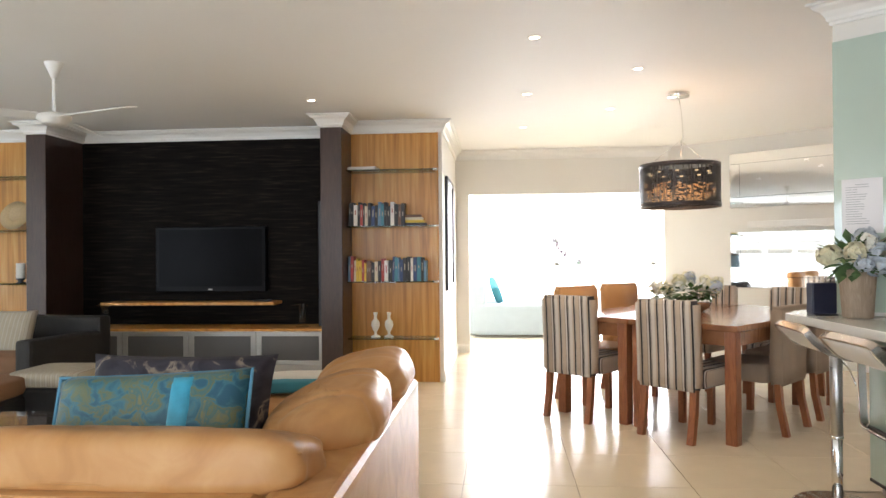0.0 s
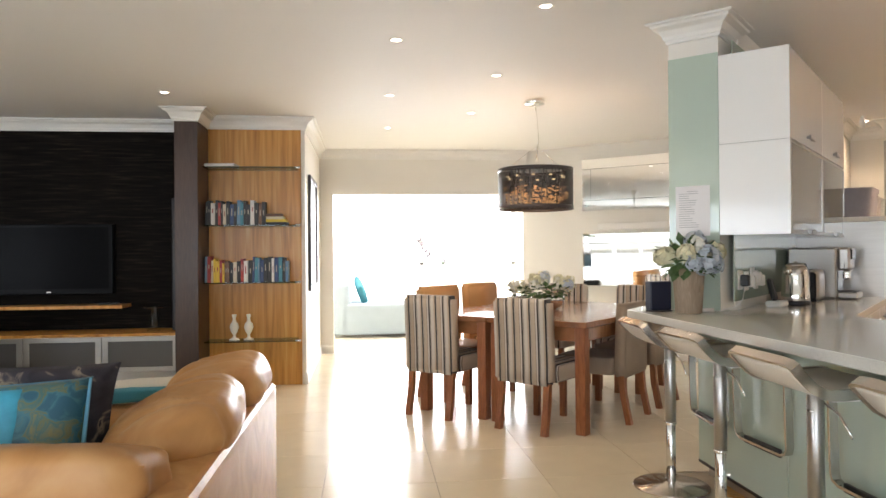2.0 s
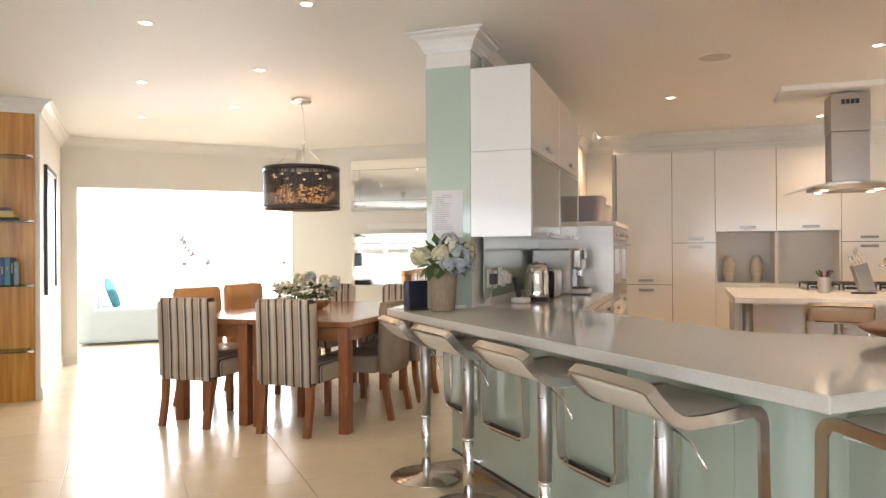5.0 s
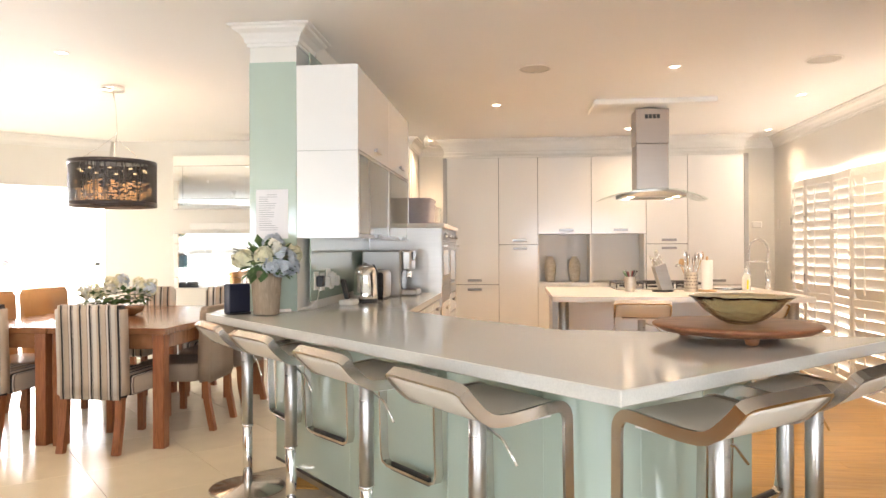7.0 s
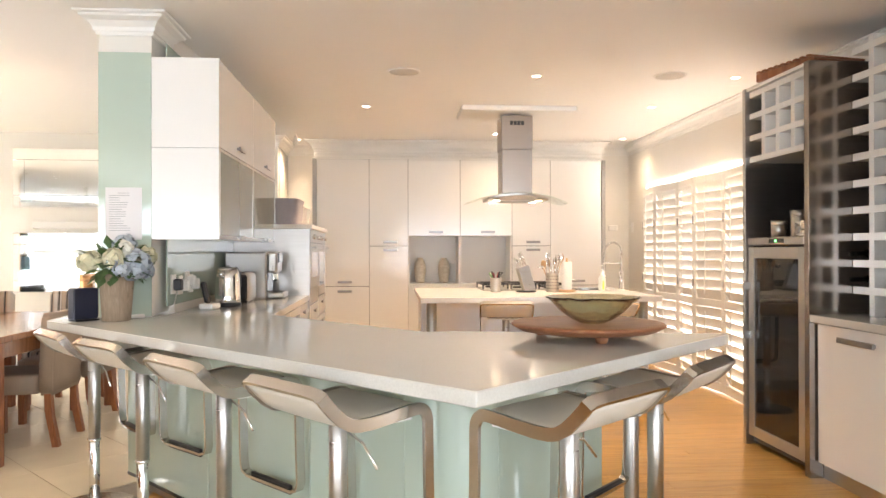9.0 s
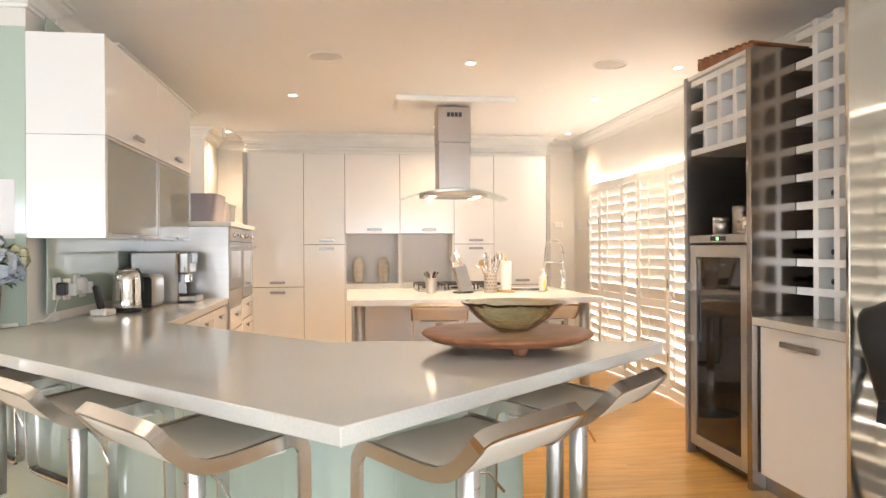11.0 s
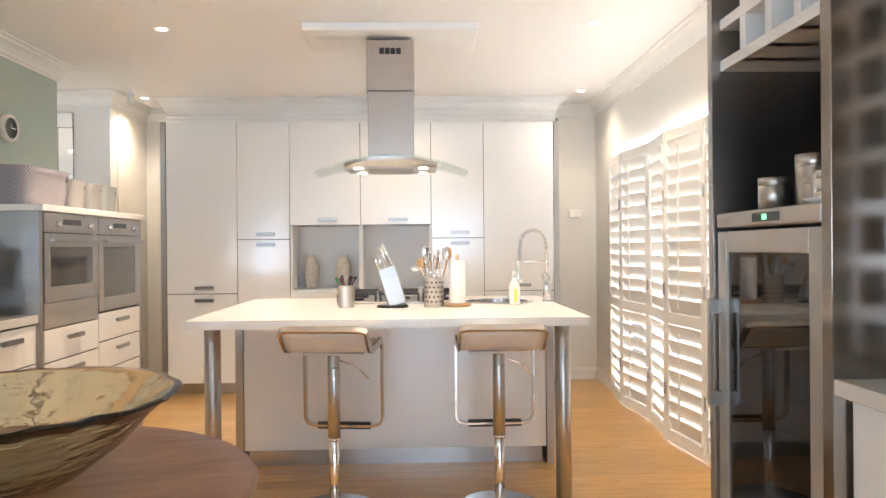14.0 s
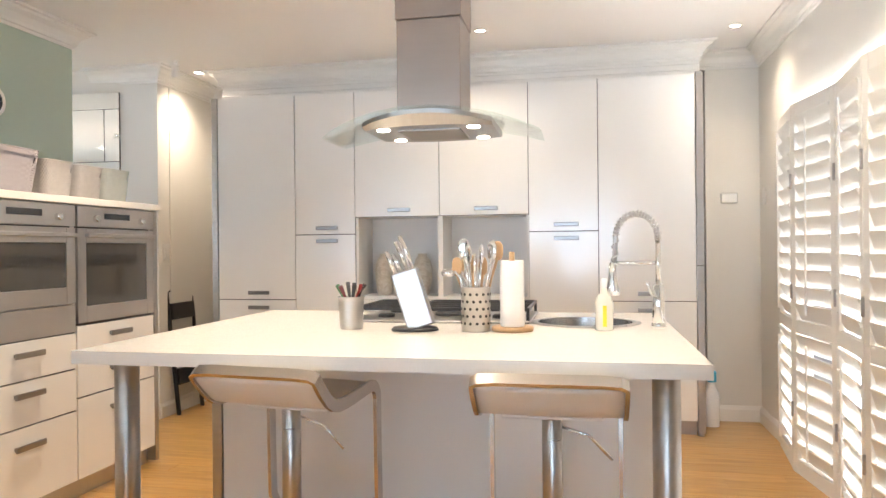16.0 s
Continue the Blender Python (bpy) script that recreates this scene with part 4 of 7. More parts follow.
e = thing("paper_towel_stand", K(2.375, -2.13, Z), "kitchen paper roll on a wooden stand", "paper towel")
part("base", Mesh().cyl(0.075, 0, 0.016, 32), wood_spoon, e)
part("roll", Mesh().lathe([(0.02, 0.017), (0.042, 0.017), (0.044, 0.02), (0.044, 0.25), (0.042, 0.253), (0.02, 0.253)], 28), mat("kitchen_paper", (0.85, 0.83, 0.80), 0.9, vary=0.03, bump=0.2, bump_scale=90), e)
part("peg", Mesh().cyl(0.010, 0.0165, 0.285, 12), wood_spoon, e)
e = thing("sink", K(2.63, -1.80, Z - 0.001), "round steel sink let into the worktop", "sink")
part("rim", Mesh().lathe([(0.185, 0.001), (0.19, 0.005), (0.215, 0.004), (0.218, 0.001)], 40), steel_h, e)
part("bowl", Mesh().lathe([(0, -0.15), (0.12, -0.148), (0.165, -0.13), (0.180, -0.09), (0.186, 0.0025)], 40), mat("sink_steel", (0.42, 0.41, 0.40), 0.25, 1.0), e)
e = thing("spring_tap", K(2.895, -2.0, Z), "tall chrome spring neck kitchen tap", "tap")
part("body", Mesh().cyl(0.022, 0, 0.16, 20).cyl(0.026, 0, 0.02, 20), chrome, e)
part("riser", Mesh().tube([(0, 0, 0.15), (0, 0, 0.32)], 0.010, 10), chrome, e)
neck = [(0, 0, 0.32)] + [(-0.075 + 0.075 * math.cos(a), 0, 0.335 + 0.085 * math.sin(a)) for a in (math.pi * i / 10 for i in range(11))] + [(-0.155, 0, 0.24), (-0.16, 0, 0.23)]
coil = []
for i in range(len(neck) - 1):
    a, b = Vector(neck[i]), Vector(neck[i + 1])
    for k in range(14):
        ph = (i * 14 + k) * 2 * math.pi / 7
        t = (b - a).normalized()
        s = Vector((0, 1, 0))
        q = t.cross(s)
        coil.append(a + (b - a) * k / 14 + (s * math.cos(ph) + q * math.sin(ph)) * 0.013)
part("hose", Mesh().tube(neck, 0.009, 8), steel_h, e)
part("spring", Mesh().tube(coil, 0.0025, 5), chrome, e)
part("holder", Mesh().tube([(0, 0, 0.24), (-0.165, 0, 0.24)], 0.007, 8), chrome, e)
part("spray_head", Mesh().lathe([(0, 0), (0.024, 0.0), (0.026, 0.02), (0.016, 0.07), (0.013, 0.12), (0, 0.12)], 20, pose(-0.162, 0, 0.12)), chrome, e)
part("lever", Mesh().tube([(0, -0.02, 0.11), (-0.03, -0.05, 0.13), (-0.045, -0.075, 0.17)], 0.006, 8), chrome, e)
e = thing("soap_bottle", K(2.70, -2.07, Z), "clear soap bottle with a yellow label", "bottle")
part("bottle", Mesh().lathe([(0, 0), (0.03, 0), (0.032, 0.004), (0.032, 0.10), (0.022, 0.125), (0.012, 0.135), (0.012, 0.15), (0, 0.15)], 20), mat("clear_soap", (0.75, 0.74, 0.66), 0.15, vary=0.03, coat=0.4), e)
part("cap", Mesh().cyl(0.011, 0.15, 0.185, 14), trim_white, e)
part("label_strip", Mesh().box(-0.006, 0.008, -0.0335, -0.0325, 0.015, 0.09), mat("yellow_label", (0.75, 0.65, 0.03), 0.5), e)

# ---- extractor hood ----
hood_steel = mat("hood_brushed_steel", (0.37, 0.31, 0.27), 0.32, 1.0, vary=0.05, scale=4, bump=0.004, bump_scale=60, stretch=(1, 1, 12))
e = thing("extractor_hood", K(2.005, -1.70), "steel island extractor with a curved glass canopy", "extractor hood")
part("chimney", Mesh().box(-0.135, 0.135, -0.125, 0.125, 1.765, 2.16, 0.003), hood_steel, e)
part("chimney", Mesh().box(-0.140, 0.140, -0.13, 0.13, 2.161, 2.462, 0.003), hood_steel, e)
part("duct", Mesh().cyl(0.07, 2.46, H - 0.046, 20), steel, e)
for i in range(4):
    part("vent_slot", Mesh().box(-0.064 + i * 0.033, -0.036 + i * 0.033, -0.133, -0.1305, 2.376, 2.414, 0.001), black_plastic, e)
def canopy_z(x):
    return 1.765 - 0.42 * x * x
g = Mesh()
n = 24
def hood_half(x):
    return 0.27 * math.sqrt(max(0.05, 1 - (x / 0.52) ** 2)) + 0.02
tops_, bots_ = [], []
for i in range(n + 1):
    x = -0.46 + 0.92 * i / n
    for lst, dz in ((tops_, 0.004), (bots_, -0.004)):
        lst.append([g.bm.verts.new((x, s * hood_half(x) * k, canopy_z(x) + dz)) for s, k in ((-1, 1), (-1, 0.5), (1, 0.0), (1, 0.5), (1, 1))])
for i in range(n):
    for j in range(4):
        for lst in (tops_, bots_):
            f = g.bm.faces.new([lst[i][j], lst[i + 1][j], lst[i + 1][j + 1], lst[i][j + 1]])
            f.smooth = True
    for j in (0, 4):
        g.bm.faces.new([tops_[i][j], tops_[i + 1][j], bots_[i + 1][j], bots_[i][j]])
part("canopy", g, glass("hood_canopy_glass", (0.94, 0.98, 0.96)), e, "curved clear glass canopy")
g = Mesh()
for i in range(12):
    x0, x1 = -0.27 + 0.045 * i, -0.27 + 0.045 * (i + 1)
    z0, z1 = canopy_z(x0) - 0.006, canopy_z(x1) - 0.006
    vs = []
    for x, z in ((x0, z0), (x1, z1)):
        hw = 0.245 * math.sqrt(1 - (x / 0.36) ** 2) + 0.02
        vs.append([g.bm.verts.new((x, y, zz)) for y, zz in ((-hw, z), (hw, z), (hw, z - 0.018), (hw * 0.85, 1.700), (-hw * 0.85, 1.700), (-hw, z - 0.018))])
    for j in range(6):
        g.bm.faces.new([vs[0][j], vs[1][j], vs[1][(j + 1) % 6], vs[0][(j + 1) % 6]])
    for q in (0, 1):
        if (i, q) in ((0, 0), (11, 1)):
            g.bm.faces.new(vs[q])
bmesh.ops.remove_doubles(g.bm, verts=g.bm.verts, dist=0.0005)
part("body", g, steel_h, e, "slim curved steel body")
part("filter", Mesh().box(-0.13, 0.13, -0.13, 0.13, 1.694, 1.6995), mat("filter_mesh", (0.45, 0.44, 0.42), 0.5, 1.0, vary=0.2, scale=200), e)
for x in (-0.19, 0.19):
    for y in (-0.14, 0.14):
        part("lamp", Mesh().lathe([(0, -0.004), (0.024, -0.003), (0.028, 0)], 20, pose(x, y, 1.699)), hood_glow, e, "lit round hood lamp")
for x in (-0.19, 0.19):
    data = bpy.data.lights.new("hood_beam", "SPOT")
    data.energy, data.color, data.spot_size, data.spot_blend, data.shadow_soft_size = 4, WARM, radians(110), 0.7, 0.03
    ob = new("hood_beam", data)
    ob.matrix_world = K(2.005 + x, -1.70 - 0.14, 1.685)

# ---- shuttered doors ----


def shutter_leaf(m, width, name_label, tilt, z0=0.012, z1=1.945, mid=0.78, group="kitchen shutters"):
    """A hinged louvre leaf in its own x-z plane."""
    e = thing("shutter_leaf", m, name_label, "shutter", group)
    st_ = 0.045
    for x0 in (0, width - st_):
        part("stile", Mesh().box(x0, x0 + st_, -0.014, 0.014, z0, z1, 0.002), shutter_paint, e)
    for a, b in ((z0, z0 + 0.075), (mid - 0.035, mid + 0.035), (z1 - 0.07, z1)):
        part("rail", Mesh().box(st_ + 0.001, width - st_ - 0.001, -0.013, 0.013, a, b, 0.002), shutter_paint, e)
    spans = ((z0 + 0.075, mid - 0.035), (mid + 0.035, z1 - 0.07))
    slat = Mesh()
    hw, w_ = width / 2 - st_ - 0.003, 0.046
    slat.tube([(-hw, 0, 0), (hw, 0, 0)], 0, wide=0.009, thin=2 * w_)
    sd = slat.data("louvre", shutter_paint)
    for a, b in spans:
        n_ = int((b - a) / 0.083)
        for i in range(n_):
            ob = part("louvre", sd, shutter_paint, e)
            ob.matrix_local = Matrix.Translation((width / 2, 0, a + (i + 0.5) * (b - a) / n_)) @ Matrix.Rotation(radians(tilt), 4, "X")
        part("tilt_rod", Mesh().box(width / 2 - 0.006, width / 2 + 0.006, -0.052, -0.042, a + 0.04, b - 0.04, 0.002), shutter_paint, e)
    return e


def bifold(v0, n, pitch, tilts, label):
    """A row of hinged leaves, folded a little so that each second joint stands into the room."""
    for i in range(n):
        ua, ub = (3.775, 3.717) if i % 2 == 0 else (3.717, 3.775)
        va, vb = v0 - i * pitch, v0 - (i + 1) * pitch
        wd = math.hypot(ub - ua, vb - va) - 0.006
        e = shutter_leaf(K(ua, va, 0, math.degrees(math.atan2(vb - va, ub - ua))), wd, label, tilts[i % len(tilts)])
        for hz in (0.30, 0.92, 1.50):
            part("hinge", Mesh().cyl(0.007, hz, hz + 0.08, 10, pose(0, -0.018, 0)), steel, e)


bifold(-0.165, 6, 0.4905, (-63, -68, -62, -73), "white painted louvre shutter leaf standing nearly closed")
bifold(-4.27, 4, 0.53, (-70, -66), "white painted louvre shutter leaf beside the wine rack")
e = thing("shutter_track", KM, "white head rail above the shutters", "rail")
part("rail", Mesh().box(3.797, 3.82, -3.12, -0.16, 1.948, 1.958, 0.002), shutter_paint, e)
solid("backdrop", Mesh().box(4.6, 4.62, -8.5, 1.6, -0.05, 2.9), daylight_glow, "bright washed-out outdoors beyond the shutters", m=KM)

# shutters in the living room window (seen in the mirror), and bright sheets outside
for i in range(6):
    shutter_leaf(pose(-7.47, 0.01 + i * 0.832, 0.25, 0, 0, 90), 0.806, "white louvre shutter leaf at the living room window", -62, 0.01, 1.89, 0.95, "living room shutters")
solid("backdrop_living", Mesh().box(-8.6, -8.58, -6.5, 6.5, -0.05, 3.2), sky_glow, "bright washed-out outdoors beyond the window")
# Glowing sheet added behind the assumed south opening, to feed light and reflections.
solid("backdrop_south_fill", Mesh().box(-5.0, 3.0, -6.0, -5.98, -0.05, 3.2), sky_glow, "added bright sheet beyond the unseen south opening")

polished = mat("polished_steel", (0.58, 0.55, 0.50), 0.10, 1.0, vary=0.05, scale=3)
# ---- wine fridge tower ----
WU, V0, V1 = 3.17, -4.29, -3.64      # front face, near and far ends
e = thing("wine_tower", KM, "steel framed tower with bottle cubes over a wine fridge", "wine cabinet")
# Near panel coloured darker than the far one, for the dark cubes it mirrors.
part("side_panel", Mesh().box(WU, WU + 0.61, V0 - 0.045, V0, 0.0, 2.30, 0.002), steel_dark_reflect, e, "brushed steel side panel")
part("side_panel", Mesh().box(WU, WU + 0.61, V1, V1 + 0.035, 0.0, 2.30, 0.002), steel, e, "brushed steel side panel")
part("back_panel", Mesh().box(WU + 0.57, WU + 0.60, V0, V1, 0.0, 2.30), wenge, e, "dark back panel")
part("top_panel", Mesh().box(WU + 0.01, WU + 0.60, V0, V1, 2.28, 2.30), carcass, e)


def bottle_cubes(parent, v0, v1, u0, depth, uprights, shelves, z0, z1, t):
    for v in uprights:
        part("divider", Mesh().box(u0 + 0.002, u0 + depth, v - t / 2, v + t / 2, z0, z1, 0.001), gloss_white, parent)
    for z in shelves:
        part("shelf", Mesh().box(u0, u0 + depth, v0, v1, z - t / 2, z + t / 2, 0.001), gloss_white, parent)


bottle_cubes(e, V0 + 0.001, V1 - 0.001, WU + 0.03, 0.42, [V0 + 0.1625 * k for k in (1, 2, 3)], [1.838 + 0.1395 * k for k in range(4)], 1.82, 2.275, 0.036)
# Dark sheet standing in for the shade deep inside the cubes.
part("cube_back_shade", Mesh().box(WU + 0.45, WU + 0.46, V0 + 0.03, V1 - 0.03, 1.84, 2.26), dark_gap, e)
# fridge
f = thing("wine_fridge", KM, "silver wine fridge with a tall dark glass door", "wine fridge")
FU, A, B = WU + 0.012, V0 + 0.015, V1 - 0.012
part("casing", Mesh().box(FU + 0.035, FU + 0.54, A, A + 0.03, 0.05, 1.28).box(FU + 0.035, FU + 0.54, B - 0.03, B, 0.05, 1.28).box(FU + 0.52, FU + 0.54, A, B, 0.05, 1.28).box(FU + 0.035, FU + 0.54, A, B, 0.03, 0.06), black_plastic, f)
part("top", Mesh().box(FU - 0.005, FU + 0.54, A, B, 1.285, 1.335, 0.006), steel_h, f, "silver control top")
part("display", Mesh().box(FU - 0.008, FU - 0.0055, A + 0.20, A + 0.36, 1.298, 1.324), black_gloss, f)
part("display_digits", Mesh().box(FU - 0.010, FU - 0.0085, A + 0.27, A + 0.295, 1.303, 1.319), glow("green_digits", (0.2, 0.9, 0.3), 1.5), f)
silver = mat("silver_paint", (0.46, 0.45, 0.43), 0.35, 0.7, vary=0.04)
d = part("door", Mesh().box(FU, FU + 0.03, A, A + 0.065, 0.07, 1.275, 0.003).box(FU, FU + 0.03, B - 0.065, B, 0.07, 1.275, 0.003).box(FU, FU + 0.03, A + 0.065, B - 0.065, 0.07, 0.135, 0.003).box(FU, FU + 0.03, A + 0.065, B - 0.065, 1.205, 1.275, 0.003), silver, f, "silver door frame")
part("pane", Mesh().box(FU + 0.008, FU + 0.016, A + 0.065, B - 0.065, 0.135, 1.205), smoke_clear, d, "dark tinted glass")
part("handle", Mesh().box(FU - 0.045, FU - 0.03, B - 0.03, B - 0.012, 0.72, 1.02, 0.004).box(FU - 0.045, FU, B - 0.032, B - 0.010, 0.69, 0.74, 0.003).box(FU - 0.045, FU, B - 0.032, B - 0.010, 1.00, 1.05, 0.003), steel, d)
for z in (0.32, 0.50, 0.68, 0.86, 1.02):
    part("wooden_shelf", Mesh().box(FU + 0.05, FU + 0.50, A + 0.032, B - 0.032, z, z + 0.012).box(FU + 0.045, FU + 0.06, A + 0.032, B - 0.032, z, z + 0.035, 0.002), leg_wood, f)
for z in (0.333, 0.513, 0.693):
    for k in range(4):
        e2 = thing("wine_bottle", K(FU + 0.30, A + 0.085 + k * 0.115, z + 0.036), "dark wine bottle lying in the fridge", "bottle", "wine bottles")
        part("bottle", Mesh().lathe([(0, -0.18), (0.034, -0.18), (0.036, -0.17), (0.036, 0.0), (0.014, 0.07), (0.014, 0.14), (0, 0.14)], 14, Matrix.Rotation(radians(-90), 4, "Y")), black_gloss, e2)
# dark niche over the fridge with jars and bottle
for u, v, r, h, m_, nm, lb in ((0.10, 0.43, 0.045, 0.10, steel_h, "steel_canister", "small steel canister on the wine fridge"), (0.17, 0.33, 0.05, 0.16, steel_h, "steel_canister", "tall steel canister on the wine fridge"), (0.12, 0.22, 0.035, 0.08, steel_h, "steel_canister", "low steel canister on the wine fridge"), (0.10, 0.13, 0.04, 0.09, chrome, "steel_cup", "polished steel cup on the wine fridge"), (0.26, 0.30, 0.037, 0.30, black_gloss, "wine_bottle", "dark wine bottle standing in the niche"), (0.40, 0.46, 0.037, 0.30, black_gloss, "wine_bottle", "dark wine bottle standing in the niche")):
    e2 = thing(nm, K(WU + u, V0 + v, 1.336), lb, "bottle" if "bottle" in nm else "canister")
    if "bottle" in nm:
        part("bottle", Mesh().lathe([(0, 0), (r, 0), (r, 0.19), (0.014, 0.24), (0.014, h), (0, h)], 18), m_, e2)
    else:
        part("body", Mesh().lathe([(0, 0), (r, 0), (r, h * 0.75), (r * 0.96, h * 0.76), (r * 1.02, h * 0.78), (r * 1.02, h), (0, h)], 20), m_, e2)
e2 = thing("saucer", K(WU + 0.06, V0 + 0.08, 1.336), "small white saucer on the wine fridge", "saucer")
part("dish", Mesh().lathe([(0, 0), (0.03, 0), (0.055, 0.012), (0.053, 0.014), (0, 0.004)], 20), trim_white, e2)
# slatted wooden rack on top
e2 = thing("wooden_rack", K(WU + 0.22, -3.98, 2.301, 12), "reddish slatted wooden rack lying on the tower", "rack")
for x in (-0.18, 0.18):
    part("rail", Mesh().box(x - 0.012, x + 0.012, -0.22, 0.22, 0.0, 0.05, 0.003), platter_wood, e2)
for i in range(9):
    part("slat", Mesh().box(-0.20, 0.20, -0.215 + i * 0.05, -0.19 + i * 0.05, 0.051, 0.064, 0.002), platter_wood, e2)

# base unit with bottle cubes, turned along the living side
BM = K(WU, V0 - 0.047, 0, 0)
e = thing("wine_rack_unit", BM, "white bottle cube rack over a white cabinet", "wine rack")
DV = -0.685
part("body", Mesh().box(0.06, 0.61, DV, 0.0, 0.09, 0.86), carcass, e)
d = part("door", Mesh().box(0.040, 0.058, DV + 0.003, -0.012, 0.095, 0.852, 0.0015), gloss_white, e)
part("handle", Mesh().box(0.012, 0.026, -0.49, -0.21, 0.775, 0.803, 0.003).box(0.02, 0.042, -0.475, -0.46, 0.78, 0.797).box(0.02, 0.042, -0.24, -0.225, 0.78, 0.797), handle_steel, d)
part("worktop", Mesh().box(0.0, 0.61, DV - 0.02, 0.0, 0.862, 0.902, 0.003), stone, e, "grey quartz top")
part("plinth", Mesh().box(0.08, 0.095, DV, 0.0, 0.0, 0.09), steel_h, e)
bottle_cubes(e, DV, -0.002, 0.25, 0.33, [-0.152 * k for k in (1, 2, 3, 4)], [1.036 + 0.1455 * k for k in range(10)], 0.903, 2.40, 0.040)
# Near-black back carries the shade inside the cubes in its colour.
part("back", Mesh().box(0.585, 0.60, DV, 0.0, 0.903, 2.40), wenge, e, "dark back panel")
rngb = random.Random(9)
for j in (1, 2, 3, 4):
    for i in range(4):
        if rngb.random() < 0.55:
            e2 = thing("wine_bottle", BM @ pose(0.43, -0.075 - i * 0.152, 1.056 + (j - 1) * 0.1455 + 0.0345), "dark wine bottle lying in the cube rack", "bottle", "wine bottles")
            part("bottle", Mesh().lathe([(0, -0.15), (0.034, -0.15), (0.034, 0.0), (0.014, 0.07), (0.015, 0.14), (0, 0.14)], 14, Matrix.Rotation(radians(-90), 4, "Y")), black_gloss, e2)
e = thing("steel_end_panel", BM, "polished steel end panel of the wine rack", "panel", "steel end panels")
part("panel", Mesh().box(-0.01, 0.61, DV - 0.044, DV - 0.022, 0.0, 2.42, 0.002), polished, e)

# dark padded recliner past the rack
black_leather = mat("black_leather", (0.016, 0.015, 0.016), 0.35, vary=0.2, scale=12, bump=0.2, bump_scale=120)
e = thing("recliner_chair", K(3.30, -5.80, 0, 205), "black padded recliner chair beside the shutters", "armchair")
part("seat", Mesh().block(0.56, 0.60, 0.16, pose(0, 0, 0.44), e=0.3, n=14), black_leather, e)
part("backrest", Mesh().block(0.54, 0.15, 0.58, Matrix.Translation((0, -0.36, 0.78)) @ Matrix.Rotation(radians(16), 4, "X"), e=0.35, n=14, dent=0.06), black_leather, e)
for x in (-0.33, 0.33):
    part("armrest", Mesh().tube([(x, -0.36, 0.72), (x, -0.10, 0.70), (x, 0.20, 0.69), (x, 0.33, 0.72)], 0, wide=0.07, thin=0.045), black_leather, e)
    part("leg", Mesh().tube([(x, 0.24, 0.69), (x, 0.12, 0.35), (x, -0.30, 0.0)], 0, wide=0.045, thin=0.03), black_plastic, e)
    part("leg", Mesh().tube([(x, -0.30, 0.70), (x, 0.02, 0.35), (x, 0.32, 0.0)], 0, wide=0.045, thin=0.03), black_plastic, e)

# ---- on the bar ----
e = thing("wooden_platter", K(1.676, -5.237, 0.906, 10) @ Matrix.Diagonal((0.966, 0.966, 1, 1)), "round red-brown wooden platter on stub feet", "platter")
part("disc", Mesh().lathe([(0, 0.018), (0.20, 0.020), (0.285, 0.032), (0.315, 0.048), (0.319, 0.054), (0.312, 0.060), (0.26, 0.061), (0, 0.054)], 64), platter_wood, e)
for k in range(3):
    a = radians(-100 + 120 * k)
    part("foot", Mesh().cyl(0.022, 0.0, 0.024, 14, pose(0.20 * math.cos(a), 0.20 * math.sin(a), 0), 0.028), platter_wood, e)
bowl = Mesh()
prof = [(0.0, 0.0), (0.06, 0.002), (0.10, 0.02), (0.15, 0.055), (0.185, 0.09), (0.208, 0.108), (0.214, 0.110), (0.213, 0.114), (0.200, 0.112), (0.178, 0.096), (0.143, 0.062), (0.095, 0.028), (0.05, 0.010), (0.0, 0.008)]
rings = []
for r_, z_ in prof:
    if r_ == 0:
        rings.append([bowl.bm.verts.new((0, 0, z_))])
        continue
    line = []
    for i in range(64):
        a = 2 * math.pi * i / 64
        k = 1 + (0.030 * noise.noise(Vector((math.cos(a) * 3, math.sin(a) * 3, 0))) + 0.018 * noise.noise(Vector((math.cos(a) * 8, math.sin(a) * 8, z_ * 40)))) * r_ / 0.21
        line.append(bowl.bm.verts.new((r_ * k * math.cos(a), r_ * k * math.sin(a), z_ + 0.006 * (r_ / 0.21) ** 3 * noise.noise(Vector((math.cos(a) * 5, math.sin(a) * 5, 3))))))
    rings.append(line)
for a, b in zip(rings, rings[1:]):
    for i in range(64):
        q = list(dict.fromkeys([a[i % len(a)], a[(i + 1) % 64 % len(a)], b[(i + 1) % 64 % len(b)], b[i % len(b)]]))
        f_ = bowl.bm.faces.new(q)
        f_.smooth = True
bowl_glass = bpy.data.materials.new("rippled_olive_glass")
bowl_glass.use_nodes = True
nt = bowl_glass.node_tree
bs = nt.nodes["Principled BSDF"]
bs.inputs["Base Color"].default_value = (0.80, 0.82, 0.66, 1)
bs.inputs["Roughness"].default_value = 0.05
bs.inputs["IOR"].default_value = 1.42
bs.inputs["Transmission Weight"].default_value = 1.0
nz = nt.nodes.new("ShaderNodeTexNoise")
nz.inputs["Scale"].default_value = 11
bp_ = nt.nodes.new("ShaderNodeBump")
bp_.inputs["Strength"].default_value, bp_.inputs["Distance"].default_value = 0.10, 0.010
nt.links.new(nz.outputs["Fac"], bp_.inputs["Height"])
nt.links.new(bp_.outputs["Normal"], bs.inputs["Normal"])
bmesh.ops.recalc_face_normals(bowl.bm, faces=bowl.bm.faces)
